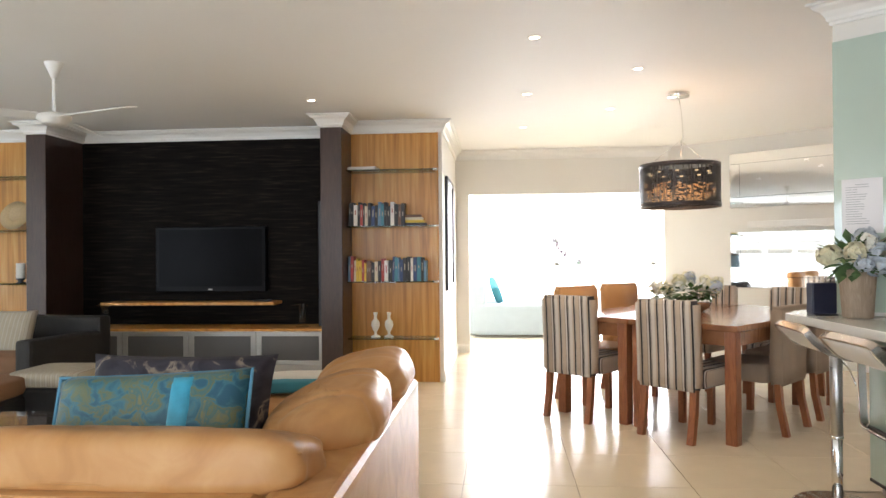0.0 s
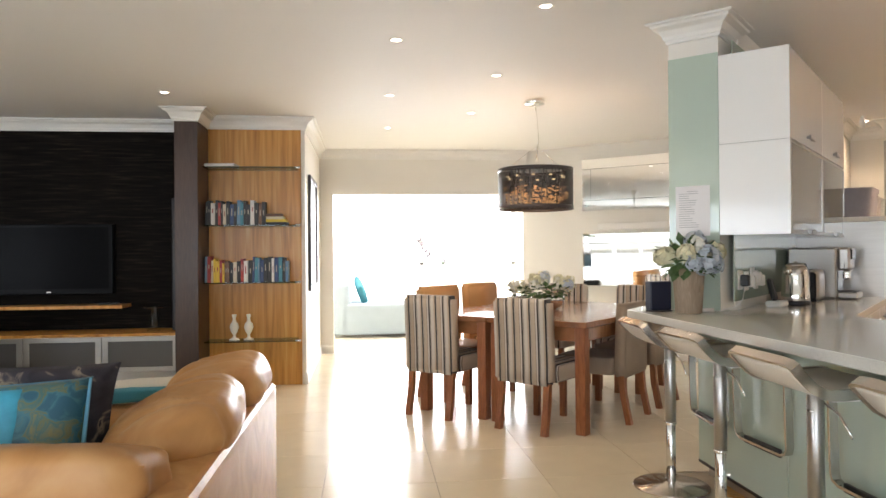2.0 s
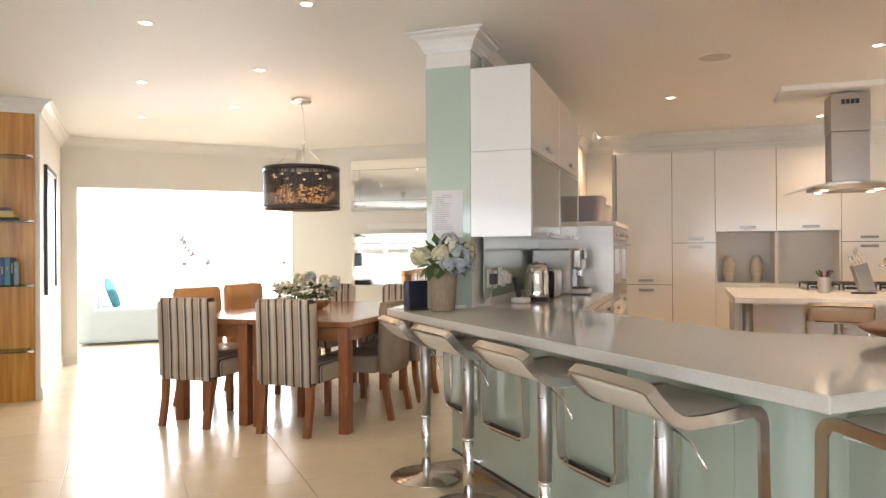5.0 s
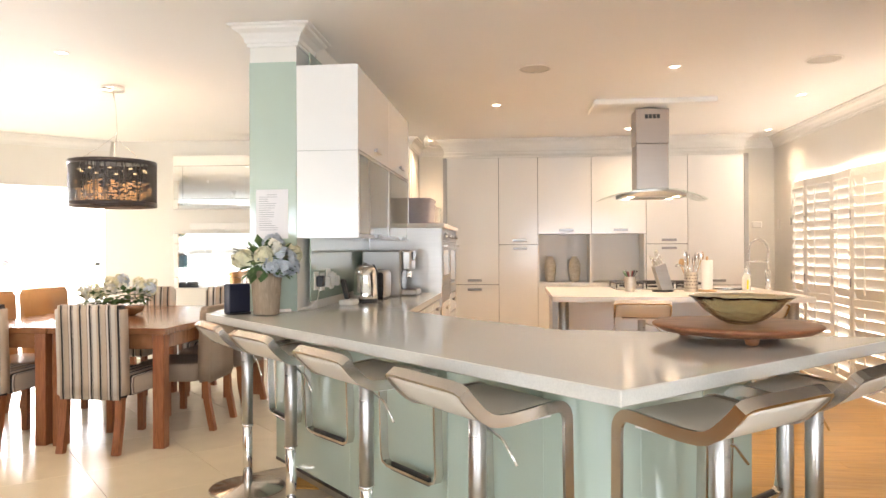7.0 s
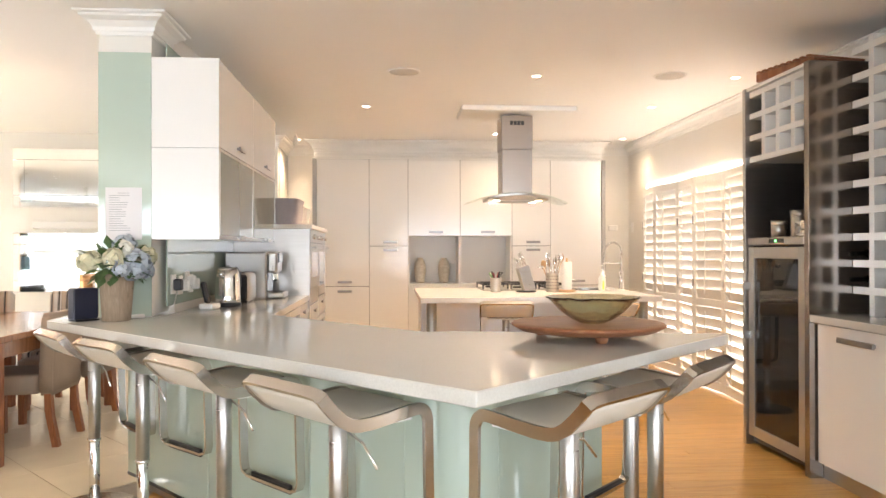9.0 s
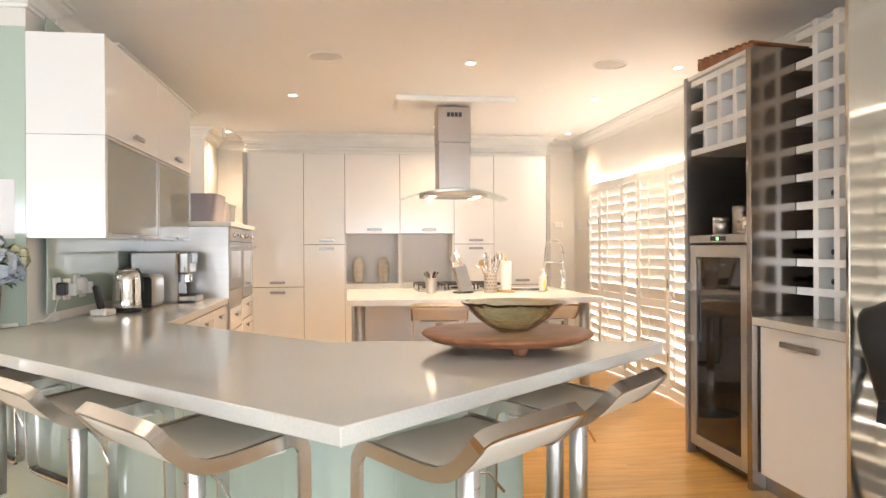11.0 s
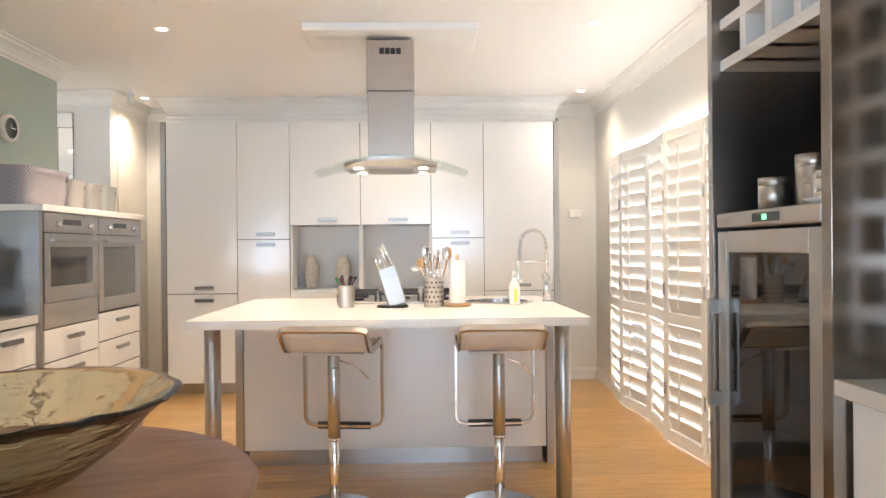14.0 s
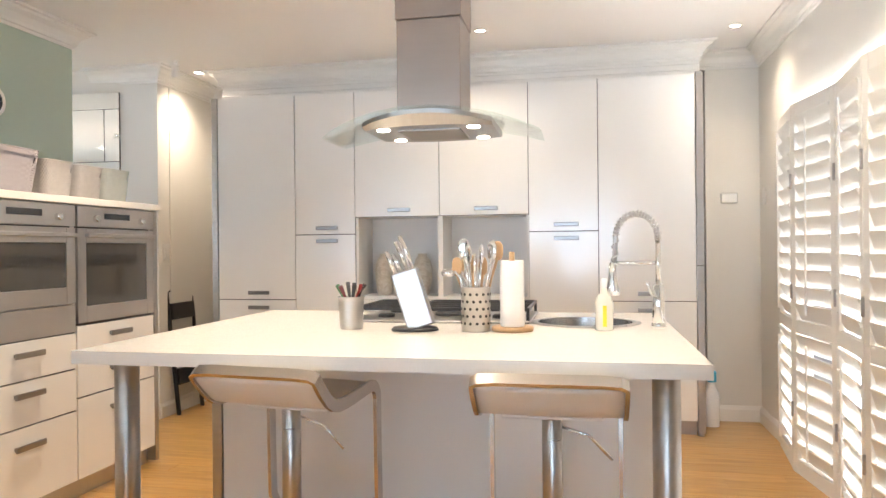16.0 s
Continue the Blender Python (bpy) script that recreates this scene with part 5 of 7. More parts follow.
solid("glass_bowl", bowl, bowl_glass, "wide wavy green glass bowl on the wooden platter", "bowl", "thing", K(1.702, -5.219, 0.9605) @ Matrix.Diagonal((0.888, 0.888, 0.96, 1)))


def leafy(parent, centre, spread, n, seed, size=0.05):
    r_ = random.Random(seed)
    g = Mesh()
    for _ in range(n):
        d = Vector((r_.gauss(0, 1), r_.gauss(0, 1), r_.gauss(0.1, 0.7))).normalized()
        at = Vector(centre) + Vector((d.x * spread[0], d.y * spread[1], d.z * spread[2])) * (0.7 + 0.4 * r_.random())
        L = size * (0.8 + 0.7 * r_.random())
        side = d.cross(Vector((0, 0, 1)))
        side = side.normalized() if side.length > 0.05 else Vector((1, 0, 0))
        up = side.cross(d)
        tipd = (d + Vector((0, 0, r_.uniform(-0.6, 0.4)))).normalized()
        m_ = at + tipd * L * 0.5 + up * L * 0.10
        t_ = at + tipd * L
        vs = [g.bm.verts.new(v) for v in (at, m_ + side * L * 0.40 - up * L * 0.08, t_, m_ - side * L * 0.40 - up * L * 0.08, m_)]
        for q in ((0, 1, 4), (1, 2, 4), (2, 3, 4), (3, 0, 4)):
            g.bm.faces.new([vs[i] for i in q])
    return part("leaves", g, leaf_mat, parent, "green leaves")


def bloom(parent, c, r, n, m_, seed, label):
    """A head of many small petals."""
    r_ = random.Random(seed)
    g = Mesh()
    for _ in range(n):
        d = Vector((r_.gauss(0, 1), r_.gauss(0, 1), r_.gauss(0.15, 1))).normalized()
        at = Vector(c) + d * r * (0.75 + 0.3 * r_.random())
        s1 = d.orthogonal().normalized()
        s2 = d.cross(s1)
        a = r_.random() * 6.28
        p1, p2 = s1 * math.cos(a) + s2 * math.sin(a), -s1 * math.sin(a) + s2 * math.cos(a)
        k = r * 0.34
        vs = [g.bm.verts.new(v) for v in (at, at + p1 * k + p2 * k * 0.5 + d * 0.2 * k, at + p1 * k * 0.4 + p2 * k + d * 0.15 * k, at - p1 * k + p2 * k * 0.3 + d * 0.25 * k, at - p2 * k + p1 * 0.2 * k + d * 0.2 * k)]
        for q in ((0, 1, 2), (0, 2, 3), (0, 3, 4), (0, 4, 1)):
            g.bm.faces.new([vs[i] for i in q])
    return part("flower_head", g, m_, parent, label)


e = thing("flower_planter", pose(1.735, 3.60, 0.906), "weathered tapered planter of hydrangeas on the bar", "flower planter")
part("pot", Mesh().lathe([(0, 0), (0.065, 0), (0.068, 0.005), (0.082, 0.20), (0.088, 0.235), (0.080, 0.236), (0.075, 0.20), (0, 0.19)], 28), pot_wood, e, "weathered wooden pot")
leafy(e, (0, 0, 0.285), (0.12, 0.115, 0.080), 110, 3, 0.06)
PB = [(0.05, -0.10, 0.285, 0.062, petal_blue, "pale blue hydrangea head"), (-0.06, -0.11, 0.315, 0.040, petal_cream, "cream flower head"), (0.0, -0.09, 0.365, 0.036, petal_white, "white flower head"), (0.13, -0.03, 0.32, 0.048, petal_cream, "cream flower head"), (-0.14, -0.02, 0.30, 0.045, petal_cream, "cream flower head"), (0.05, 0.02, 0.385, 0.045, petal_blue, "pale blue hydrangea head"), (0.11, -0.07, 0.255, 0.04, petal_blue, "pale blue hydrangea head"), (-0.03, -0.13, 0.27, 0.035, petal_blue, "pale blue hydrangea head")]
for i, (x, y, z, r_, m_, lb) in enumerate(PB):
    bloom(e, (x, y, z), r_ * 1.22, 110, m_, i, lb)
e = thing("speaker_box", pose(1.625, 3.73, 0.906, 0, 0, 8), "small dark blue box standing on the bar", "speaker")
part("case", Mesh().box(-0.065, 0.065, -0.025, 0.035, 0.008, 0.165, 0.006), mat("navy_plastic", (0.014, 0.017, 0.038), 0.4, vary=0.1), e)
part("stand", Mesh().box(-0.06, 0.06, -0.04, 0.04, 0, 0.0075, 0.002), black_plastic, e)
e = thing("power_cable", pose(1.86, 3.66, 0.906), "white charger lead coiled on the bar", "cable")
part("lead", Mesh().tube([(-0.02 + 0.05 * math.cos(a) * (1 + 0.1 * math.sin(3 * a)), 0.03 * math.sin(a), 0.006 + 0.004 * math.sin(a * 2.3) ** 2) for a in (i * 0.35 for i in range(40))] + [(0.12, 0.03, 0.01), (0.17, 0.0, 0.02), (0.21, -0.005, 0.06), (0.225, 0.0, 0.12)], 0.0035, 6), trim_white, e)
part("charger", Mesh().box(-0.045, 0.045, -0.012, 0.012, 0.0, 0.018, 0.003), trim_white, e)
# notice sheet on the column
e = thing("notice_sheet", K(-0.545, -4.1585, 1.46), "white printed sheet stuck to the green column", "notice")
part("sheet", Mesh().box(-0.095, 0.095, -0.002, -0.0005, -0.14, 0.14), paper, e)
rt = random.Random(2)
for i in range(17):
    w_ = 0.05 + 0.06 * rt.random()
    part("text_line", Mesh().box(-0.075 if i else -0.03, (-0.075 + w_) if i else 0.03, -0.0028, -0.0021, 0.108 - i * 0.0125, 0.1115 - i * 0.0125), ink, e)
# socket plates with plugs on the splashback
for v, m_, z in ((-3.93, black_plastic, 1.07), (-3.80, trim_white, 1.06), (-3.66, trim_white, 1.08), (-3.58, trim_white, 1.06)):
    e = thing("wall_socket", K(-0.36, v, z), "socket plate with a plug on the glass splashback", "socket", "wall sockets")
    part("plate", Mesh().box(0.0, 0.010, -0.04, 0.04, -0.055, 0.055, 0.002), trim_white, e)
    part("plug", Mesh().box(0.0105, 0.055, -0.024, 0.024, -0.035, 0.03, 0.006), m_, e)
# small phone base
e = thing("cordless_phone", K(-0.22, -3.66, 0.906, 80), "black cordless phone on a white base", "phone")
part("base", Mesh().box(-0.06, 0.06, -0.045, 0.045, 0, 0.035, 0.008), trim_white, e)
part("handset", Mesh().box(-0.025, 0.025, -0.012, 0.016, 0.036, 0.17, 0.01, m=Matrix.Rotation(radians(-14), 4, "X")), black_plastic, e)
# kettle
e = thing("kettle", K(-0.16, -3.45, 0.906, 70), "steel kettle with a black handle on its base", "kettle")
part("base", Mesh().cyl(0.085, 0, 0.022, 28), black_plastic, e)
part("body", Mesh().lathe([(0, 0.023), (0.078, 0.023), (0.080, 0.03), (0.079, 0.075), (0.077, 0.08), (0.075, 0.17), (0.070, 0.215), (0.060, 0.235), (0, 0.235)], 36), chrome, e)
part("lid", Mesh().lathe([(0, 0.236), (0.058, 0.236), (0.045, 0.248), (0.012, 0.252), (0.010, 0.262), (0, 0.263)], 24), steel_h, e)
part("spout", Mesh().block(0.06, 0.05, 0.04, pose(-0.075, 0, 0.205), e=0.6, n=8), chrome, e)
part("handle", Mesh().tube([(0.05, 0, 0.235), (0.10, 0, 0.24), (0.135, 0, 0.20), (0.138, 0, 0.12), (0.12, 0, 0.06), (0.08, 0, 0.05)], 0.011, 10), black_plastic, e)
# toaster
e = thing("toaster", K(-0.17, -3.05, 0.906, 0), "rounded steel toaster with a black end", "toaster")
part("body", Mesh().block(0.19, 0.27, 0.20, pose(0, 0, 0.105), e=0.3, n=14), steel_h, e)
part("end_cap", Mesh().box(-0.08, 0.08, -0.150, -0.132, 0.015, 0.19, 0.012), black_plastic, e)
part("slot", Mesh().box(-0.05, -0.02, -0.10, 0.10, 0.2045, 0.207).box(0.02, 0.05, -0.10, 0.10, 0.2045, 0.207), black_plastic, e)
part("foot_strip", Mesh().box(-0.075, 0.075, -0.12, 0.12, 0, 0.02, 0.003), black_plastic, e)
# coffee machine
e = thing("coffee_machine", K(-0.13, -2.66, 0.906, 0), "silver and black bean-to-cup coffee machine", "coffee machine")
part("body", Mesh().box(-0.20, 0.10, -0.15, 0.15, 0.0, 0.345, 0.012), silver, e)
part("front", Mesh().box(0.101, 0.175, -0.11, 0.11, 0.19, 0.345, 0.015), steel_h, e)
part("control_panel", Mesh().box(0.16, 0.185, -0.09, 0.09, 0.265, 0.335, 0.006, m=None), black_gloss, e)
part("spout", Mesh().box(0.12, 0.165, -0.03, 0.03, 0.13, 0.189, 0.008), chrome, e)
part("drip_tray", Mesh().box(0.101, 0.22, -0.12, 0.12, 0.005, 0.045, 0.008), silver, e)
part("grille", Mesh().box(0.11, 0.21, -0.10, 0.10, 0.0455, 0.049), black_plastic, e)
part("back_panel", Mesh().box(0.1005, 0.104, -0.12, 0.12, 0.05, 0.188), black_gloss, e)
part("water_tank", Mesh().box(-0.16, 0.06, 0.151, 0.20, 0.05, 0.33, 0.01), black_gloss, e)
# clock on the splashback
e = thing("wall_clock", K(-0.360, -1.60, 1.985) @ Matrix.Rotation(radians(90), 4, "Y"), "round white wall clock with a dark face", "clock")
part("case", Mesh().lathe([(0, 0), (0.085, 0), (0.088, 0.01), (0.082, 0.035), (0.066, 0.03), (0, 0.028)], 36), trim_white, e)
part("face", Mesh().lathe([(0, 0.029), (0.062, 0.0305), (0.064, 0.032)], 32), black_plastic, e)
part("pointer", Mesh().box(-0.004, 0.004, -0.004, 0.045, 0.033, 0.034).box(-0.03, 0.0, -0.003, 0.003, 0.033, 0.034), trim_white, e)
# nook: folding step, switch, spot
e = thing("folding_steps", K(-0.31, 0.16, 0, 0) @ Matrix.Rotation(radians(-6), 4, "Y"), "black folding steps leaning on the wall", "step stool")
for v in (-0.17, 0.15):
    part("rail", Mesh().box(0.0, 0.03, v, v + 0.02, 0.0, 0.94, 0.004), black_plastic, e)
for z in (0.22, 0.46, 0.70):
    part("step", Mesh().box(-0.005, 0.045, -0.15, 0.15, z, z + 0.12, 0.004), black_plastic, e)
part("handle_bar", Mesh().box(0.0, 0.03, -0.17, 0.17, 0.90, 0.97, 0.006), black_plastic, e)
e = thing("light_switch", K(-0.369, -0.04, 1.20), "white light switch plate on the cream wall", "switch")
part("plate", Mesh().box(0, 0.008, -0.035, 0.035, -0.06, 0.06, 0.002), trim_white, e)
part("rocker", Mesh().box(0.0085, 0.013, -0.015, 0.015, -0.035, -0.005, 0.001).box(0.0085, 0.013, -0.015, 0.015, 0.005, 0.035, 0.001), trim_white, e)
e = thing("spot_fixture", K(-0.16, -0.22, H), "small white ceiling spot over the passage", "spot light")
part("stem", Mesh().cyl(0.014, -0.03, 0, 12), trim_white, e)
part("can", Mesh().cyl(0.026, -0.115, -0.03, 20), trim_white, e)
# corner: cleaning bottle, thermostat
e = thing("cleaner_bottle", K(3.45, 0.28, 0), "tall white cleaner bottle with a blue cap", "bottle")
part("bottle", Mesh().lathe([(0, 0), (0.045, 0), (0.048, 0.01), (0.048, 0.22), (0.02, 0.28), (0.02, 0.30), (0, 0.30)], 20, Matrix.Diagonal((1, 0.7, 1, 1))), gloss_white, e)
part("cap", Mesh().cyl(0.03, 0.30, 0.37, 16), mat("blue_cap", (0.06, 0.40, 0.60), 0.4), e)
e = thing("thermostat", K(3.60, 0.449, 1.53), "white thermostat box on the corner wall", "thermostat")
part("case", Mesh().box(-0.055, 0.055, -0.022, 0, -0.035, 0.035, 0.006), trim_white, e)
e = thing("light_switch", K(3.799, 0.30, 1.53), "white switch plate on the corner wall", "switch")
part("plate", Mesh().box(-0.01, 0, -0.035, 0.035, -0.055, 0.055, 0.002), trim_white, e)
for u, v in ((0.973, -3.04), (2.913, -3.047)):
    e = thing("ceiling_speaker", K(u, v, H), "round white ceiling loudspeaker grille", "ceiling speaker", "ceiling speakers")
    part("grille", Mesh().lathe([(0, -0.006), (0.09, -0.007), (0.098, -0.005), (0.105, -0.001)], 36), mat("speaker_grille", (0.60, 0.57, 0.53), 0.7, vary=0.1, scale=300), e)
    part("ring", Mesh().lathe([(0.105, -0.001), (0.107, -0.008), (0.116, -0.008), (0.118, -0.001)], 36), trim_white, e)

# ---- dining area ----
def dining_table(u0, u1, v0, v1):
    e = thing("dining_table", KM, "reddish wooden dining table with square legs", "dining table", "dining tables")
    part("tabletop", Mesh().box(u0, u1, v0, v1, 0.725, 0.765, 0.004), table_wood, e)
    for a, b, c, d in ((u0 + 0.06, u1 - 0.06, v0 + 0.03, v0 + 0.05), (u0 + 0.06, u1 - 0.06, v1 - 0.05, v1 - 0.03), (u0 + 0.03, u0 + 0.05, v0 + 0.06, v1 - 0.06), (u1 - 0.05, u1 - 0.03, v0 + 0.06, v1 - 0.06)):
        part("apron", Mesh().box(a, b, c, d, 0.63, 0.7245, 0.002), table_wood, e)
    for u in (u0 + 0.02, u1 - 0.095):
        for v in (v0 + 0.02, v1 - 0.095):
            part("leg", Mesh().box(u, u + 0.075, v, v + 0.075, 0, 0.7245, 0.004), leg_wood, e)


dining_table(-2.82, -2.158, -3.83, -2.02)
dining_table(-2.152, -1.36, -3.83, -2.02)


def stripes(name):
    """Vertical stripes across the chair, in beige, cream, charcoal and brown."""
    m = bpy.data.materials.new(name)
    m.use_nodes = True
    nt = m.node_tree
    p = nt.nodes["Principled BSDF"]
    p.inputs["Roughness"].default_value = 0.9
    tc = nt.nodes.new("ShaderNodeTexCoord")
    sx = nt.nodes.new("ShaderNodeSeparateXYZ")
    nt.links.new(tc.outputs["Object"], sx.inputs[0])
    mul = nt.nodes.new("ShaderNodeMath")
    mul.operation = "MULTIPLY_ADD"
    mul.inputs[1].default_value, mul.inputs[2].default_value = 7.9, 20.28
    fr = nt.nodes.new("ShaderNodeMath")
    fr.operation = "FRACT"
    nt.links.new(sx.outputs["X"], mul.inputs[0])
    nt.links.new(mul.outputs[0], fr.inputs[0])
    cr = nt.nodes.new("ShaderNodeValToRGB")
    cr.color_ramp.interpolation = "CONSTANT"
    B_, C_, D_, G_ = (0.50, 0.40, 0.31), (0.62, 0.56, 0.49), (0.035, 0.028, 0.027), (0.20, 0.15, 0.12)
    stops = [(0.0, B_), (0.22, G_), (0.25, C_), (0.35, D_), (0.45, C_), (0.48, D_), (0.505, C_), (0.72, B_), (0.83, D_), (0.93, C_), (0.96, G_), (0.98, B_)]
    while len(cr.color_ramp.elements) < len(stops):
        cr.color_ramp.elements.new(0.5)
    for e_, (at, c) in zip(cr.color_ramp.elements, stops):
        e_.position, e_.color = at, (*c, 1)
    nt.links.new(fr.outputs[0], cr.inputs["Fac"])
    nz_ = nt.nodes.new("ShaderNodeTexNoise")
    nz_.inputs["Scale"].default_value = 300
    bp = nt.nodes.new("ShaderNodeBump")
    bp.inputs["Strength"].default_value, bp.inputs["Distance"].default_value = 0.3, 0.003
    nt.links.new(nz_.outputs["Fac"], bp.inputs["Height"])
    nt.links.new(bp.outputs["Normal"], p.inputs["Normal"])
    nt.links.new(cr.outputs["Color"], p.inputs["Base Color"])
    return m


striped = stripes("striped_chair_fabric")


def dining_chair(cloth, label, w=0.44, h=0.92, legs=leg_wood):
    """Faces +y; origin under the seat's back edge."""
    e = thing("dining_chair", pose(0, 0, 0), label, "dining chair", "chairs round the table")
    bk = Mesh()
    n = 8
    t = bmesh.new()
    bmesh.ops.create_cube(t, size=1)
    bmesh.ops.bevel(t, geom=list(t.edges), offset=0.045, segments=3, affect="EDGES")
    bmesh.ops.subdivide_edges(t, edges=[x for x in t.edges if abs((x.verts[0].co - x.verts[1].co).z) > 0.5], cuts=5)
    for v in t.verts:
        z = 0.335 + (v.co.z + 0.5) * (h - 0.335)
        y = -0.03 + v.co.y * 0.085 - 0.06 * max(0, (z - 0.45)) ** 1.4
        v.co = Vector((v.co.x * w, y, z))
    for f in t.faces:
        f.smooth = True
    bk.join(t)
    part("backrest", bk, cloth, e)
    part("seat", Mesh().block(w, 0.46, 0.135, pose(0, 0.245, 0.405), e=0.22, n=12), cloth, e)
    for x in (-w / 2 + 0.035, w / 2 - 0.035):
        part("leg", Mesh().tube([(x, -0.035, 0.345), (x, -0.045, 0.2), (x, -0.085, 0.0)], 0, wide=0.045, thin=0.04), legs, e)
        part("leg", Mesh().tube([(x, 0.43, 0.345), (x, 0.43, 0.0)], 0, wide=0.042, thin=0.042), legs, e)
    return e


ch = dining_chair(striped, "upholstered dining chair in striped fabric with wooden legs")
ch.matrix_world = K(-2.585, -3.90, 0, 2)
copy_thing(ch, K(-1.785, -3.88, 0, -2))
copy_thing(ch, K(-2.56, -1.82, 0, 180))
copy_thing(ch, K(-1.80, -1.82, 0, 178))
cs = dining_chair(suede, "grey-brown suede dining chair with wooden legs", 0.46, 0.86)
cs.matrix_world = K(-1.36, -3.14, 0, 92)
copy_thing(cs, K(-1.37, -2.50, 0, 90))
co = dining_chair(orange_leather, "tan orange leather dining chair tucked at the table", 0.52, 0.95)
co.matrix_world = K(-3.03, -3.20, 0, -90)
copy_thing(co, K(-3.03, -2.55, 0, -88))

# flower arrangement on the table
e = thing("flower_bowl", K(-2.13, -2.95, 0.766), "mirrored bowl of cream roses and greenery", "flower arrangement")
part("bowl", Mesh().lathe([(0, 0), (0.07, 0), (0.12, 0.03), (0.145, 0.08), (0.13, 0.125), (0.122, 0.125), (0.135, 0.08), (0, 0.02)], 32), chrome, e)
leafy(e, (0, 0, 0.15), (0.17, 0.14, 0.05), 100, 8, 0.055)
rb = random.Random(12)
for i in range(15):
    a = rb.random() * 6.28
    q = 0.05 + 0.13 * rb.random()
    bloom(e, (q * math.cos(a) * 1.15, q * math.sin(a) * 0.9, 0.19 + 0.09 * rb.random()), 0.040 + 0.015 * rb.random(), 50, [petal_cream, petal_white, petal_cream, petal_blue][i % 4], 30 + i, "cream rose head")
e = thing("flower_bowl", K(-2.36, -3.02, 0.766), "small mirrored bowl of white roses", "flower arrangement")
part("bowl", Mesh().lathe([(0, 0), (0.05, 0), (0.09, 0.03), (0.10, 0.07), (0.09, 0.10), (0.084, 0.10), (0.09, 0.07), (0, 0.02)], 28), chrome, e)
leafy(e, (0, 0, 0.12), (0.11, 0.10, 0.04), 45, 18, 0.05)
for i in range(7):
    a = i * 0.9
    bloom(e, (0.07 * math.cos(a), 0.06 * math.sin(a), 0.16 + 0.02 * (i % 3)), 0.042, 50, petal_white if i % 2 else petal_cream, 60 + i, "white rose head")

# drum pendant
LX, LY = 1.452, 5.86
e = thing("drum_pendant", pose(LX, LY, 0), "black drum pendant lamp with lit amber crystals", "pendant lamp")
part("canopy", Mesh().cyl(0.085, H - 0.035, H - 0.001, 28), chrome, e)
part("cable", Mesh().tube([(0, 0, H - 0.03), (0.02, 0, H - 0.15), (0.03, 0, 2.20), (0.01, 0, 2.02)], 0.003, 6), chrome, e)
for k in range(3):
    a = radians(120 * k + 20)
    part("wire", Mesh().tube([(0.01, 0, 2.14), (0.30 * math.cos(a), 0.30 * math.sin(a), 1.945)], 0.0015, 5), chrome, e)
z0, z1, RR = 1.595, 1.945, 0.315
for z in (z0, z1 - 0.035):
    part("rim", Mesh().lathe([(RR - 0.004, z), (RR + 0.003, z), (RR + 0.003, z + 0.035), (RR - 0.004, z + 0.035)], 64), mat("dark_rim", (0.06, 0.05, 0.05), 0.3, 0.6), e)
sh = bpy.data.materials.new("black_organza_shade")
sh.use_nodes = True
nt = sh.node_tree
tr = nt.nodes.new("ShaderNodeBsdfTransparent")
mx = nt.nodes.new("ShaderNodeMixShader")
wv = nt.nodes.new("ShaderNodeTexNoise")
wv.inputs["Scale"].default_value = 60
tcn = nt.nodes.new("ShaderNodeTexCoord")
mpn = nt.nodes.new("ShaderNodeMapping")
mpn.inputs["Scale"].default_value = (1, 1, 0.05)
mrn = nt.nodes.new("ShaderNodeMapRange")
mrn.inputs["To Min"].default_value, mrn.inputs["To Max"].default_value = 0.74, 1.0
nt.links.new(tcn.outputs["Object"], mpn.inputs["Vector"])
nt.links.new(mpn.outputs["Vector"], wv.inputs["Vector"])
nt.links.new(wv.outputs["Fac"], mrn.inputs["Value"])
nt.links.new(mrn.outputs["Result"], mx.inputs["Fac"])
nt.nodes["Principled BSDF"].inputs["Base Color"].default_value = (0.012, 0.008, 0.008, 1)
nt.nodes["Principled BSDF"].inputs["Roughness"].default_value = 0.5
nt.links.new(tr.outputs[0], mx.inputs[1])
nt.links.new(nt.nodes["Principled BSDF"].outputs[0], mx.inputs[2])
nt.links.new(mx.outputs[0], nt.nodes["Material Output"].inputs["Surface"])
part("shade", Mesh().lathe([(RR, z0 + 0.03), (RR, z1 - 0.03)], 64), sh, e, "sheer black fabric drum")
rc = random.Random(5)
cry = Mesh().lathe([(0, -0.006), (0.015, -0.001), (0.013, 0.004), (0, 0.006)], 8, smooth=False).data("crystal", crystal_glow)
for i in range(230):
    a, q = rc.random() * 6.28, 0.06 + 0.21 * math.sqrt(rc.random())
    ob = part("crystal", cry, crystal_glow, e)
    ob.matrix_local = pose(q * math.cos(a), q * math.sin(a), 1.645 + 0.15 * rc.random() ** 1.2, 0, 0, rc.random() * 90)
bl = Mesh().lathe([(0, -0.007), (0.013, -0.005), (0.016, 0.0), (0.010, 0.006), (0, 0.007)], 12).data("bulb", pendant_glow)
for k in range(10):
    a = 2 * math.pi * k / 10
    ob = part("bulb", bl, pendant_glow, e, "lit bulb")
    ob.matrix_local = pose(0.24 * math.cos(a), 0.24 * math.sin(a), 1.875)
data = bpy.data.lights.new("pendant_light", "POINT")
data.energy, data.color, data.shadow_soft_size = 5, WARM, 0.12
new("pendant_light", data).matrix_world = pose(LX, LY, 1.80)

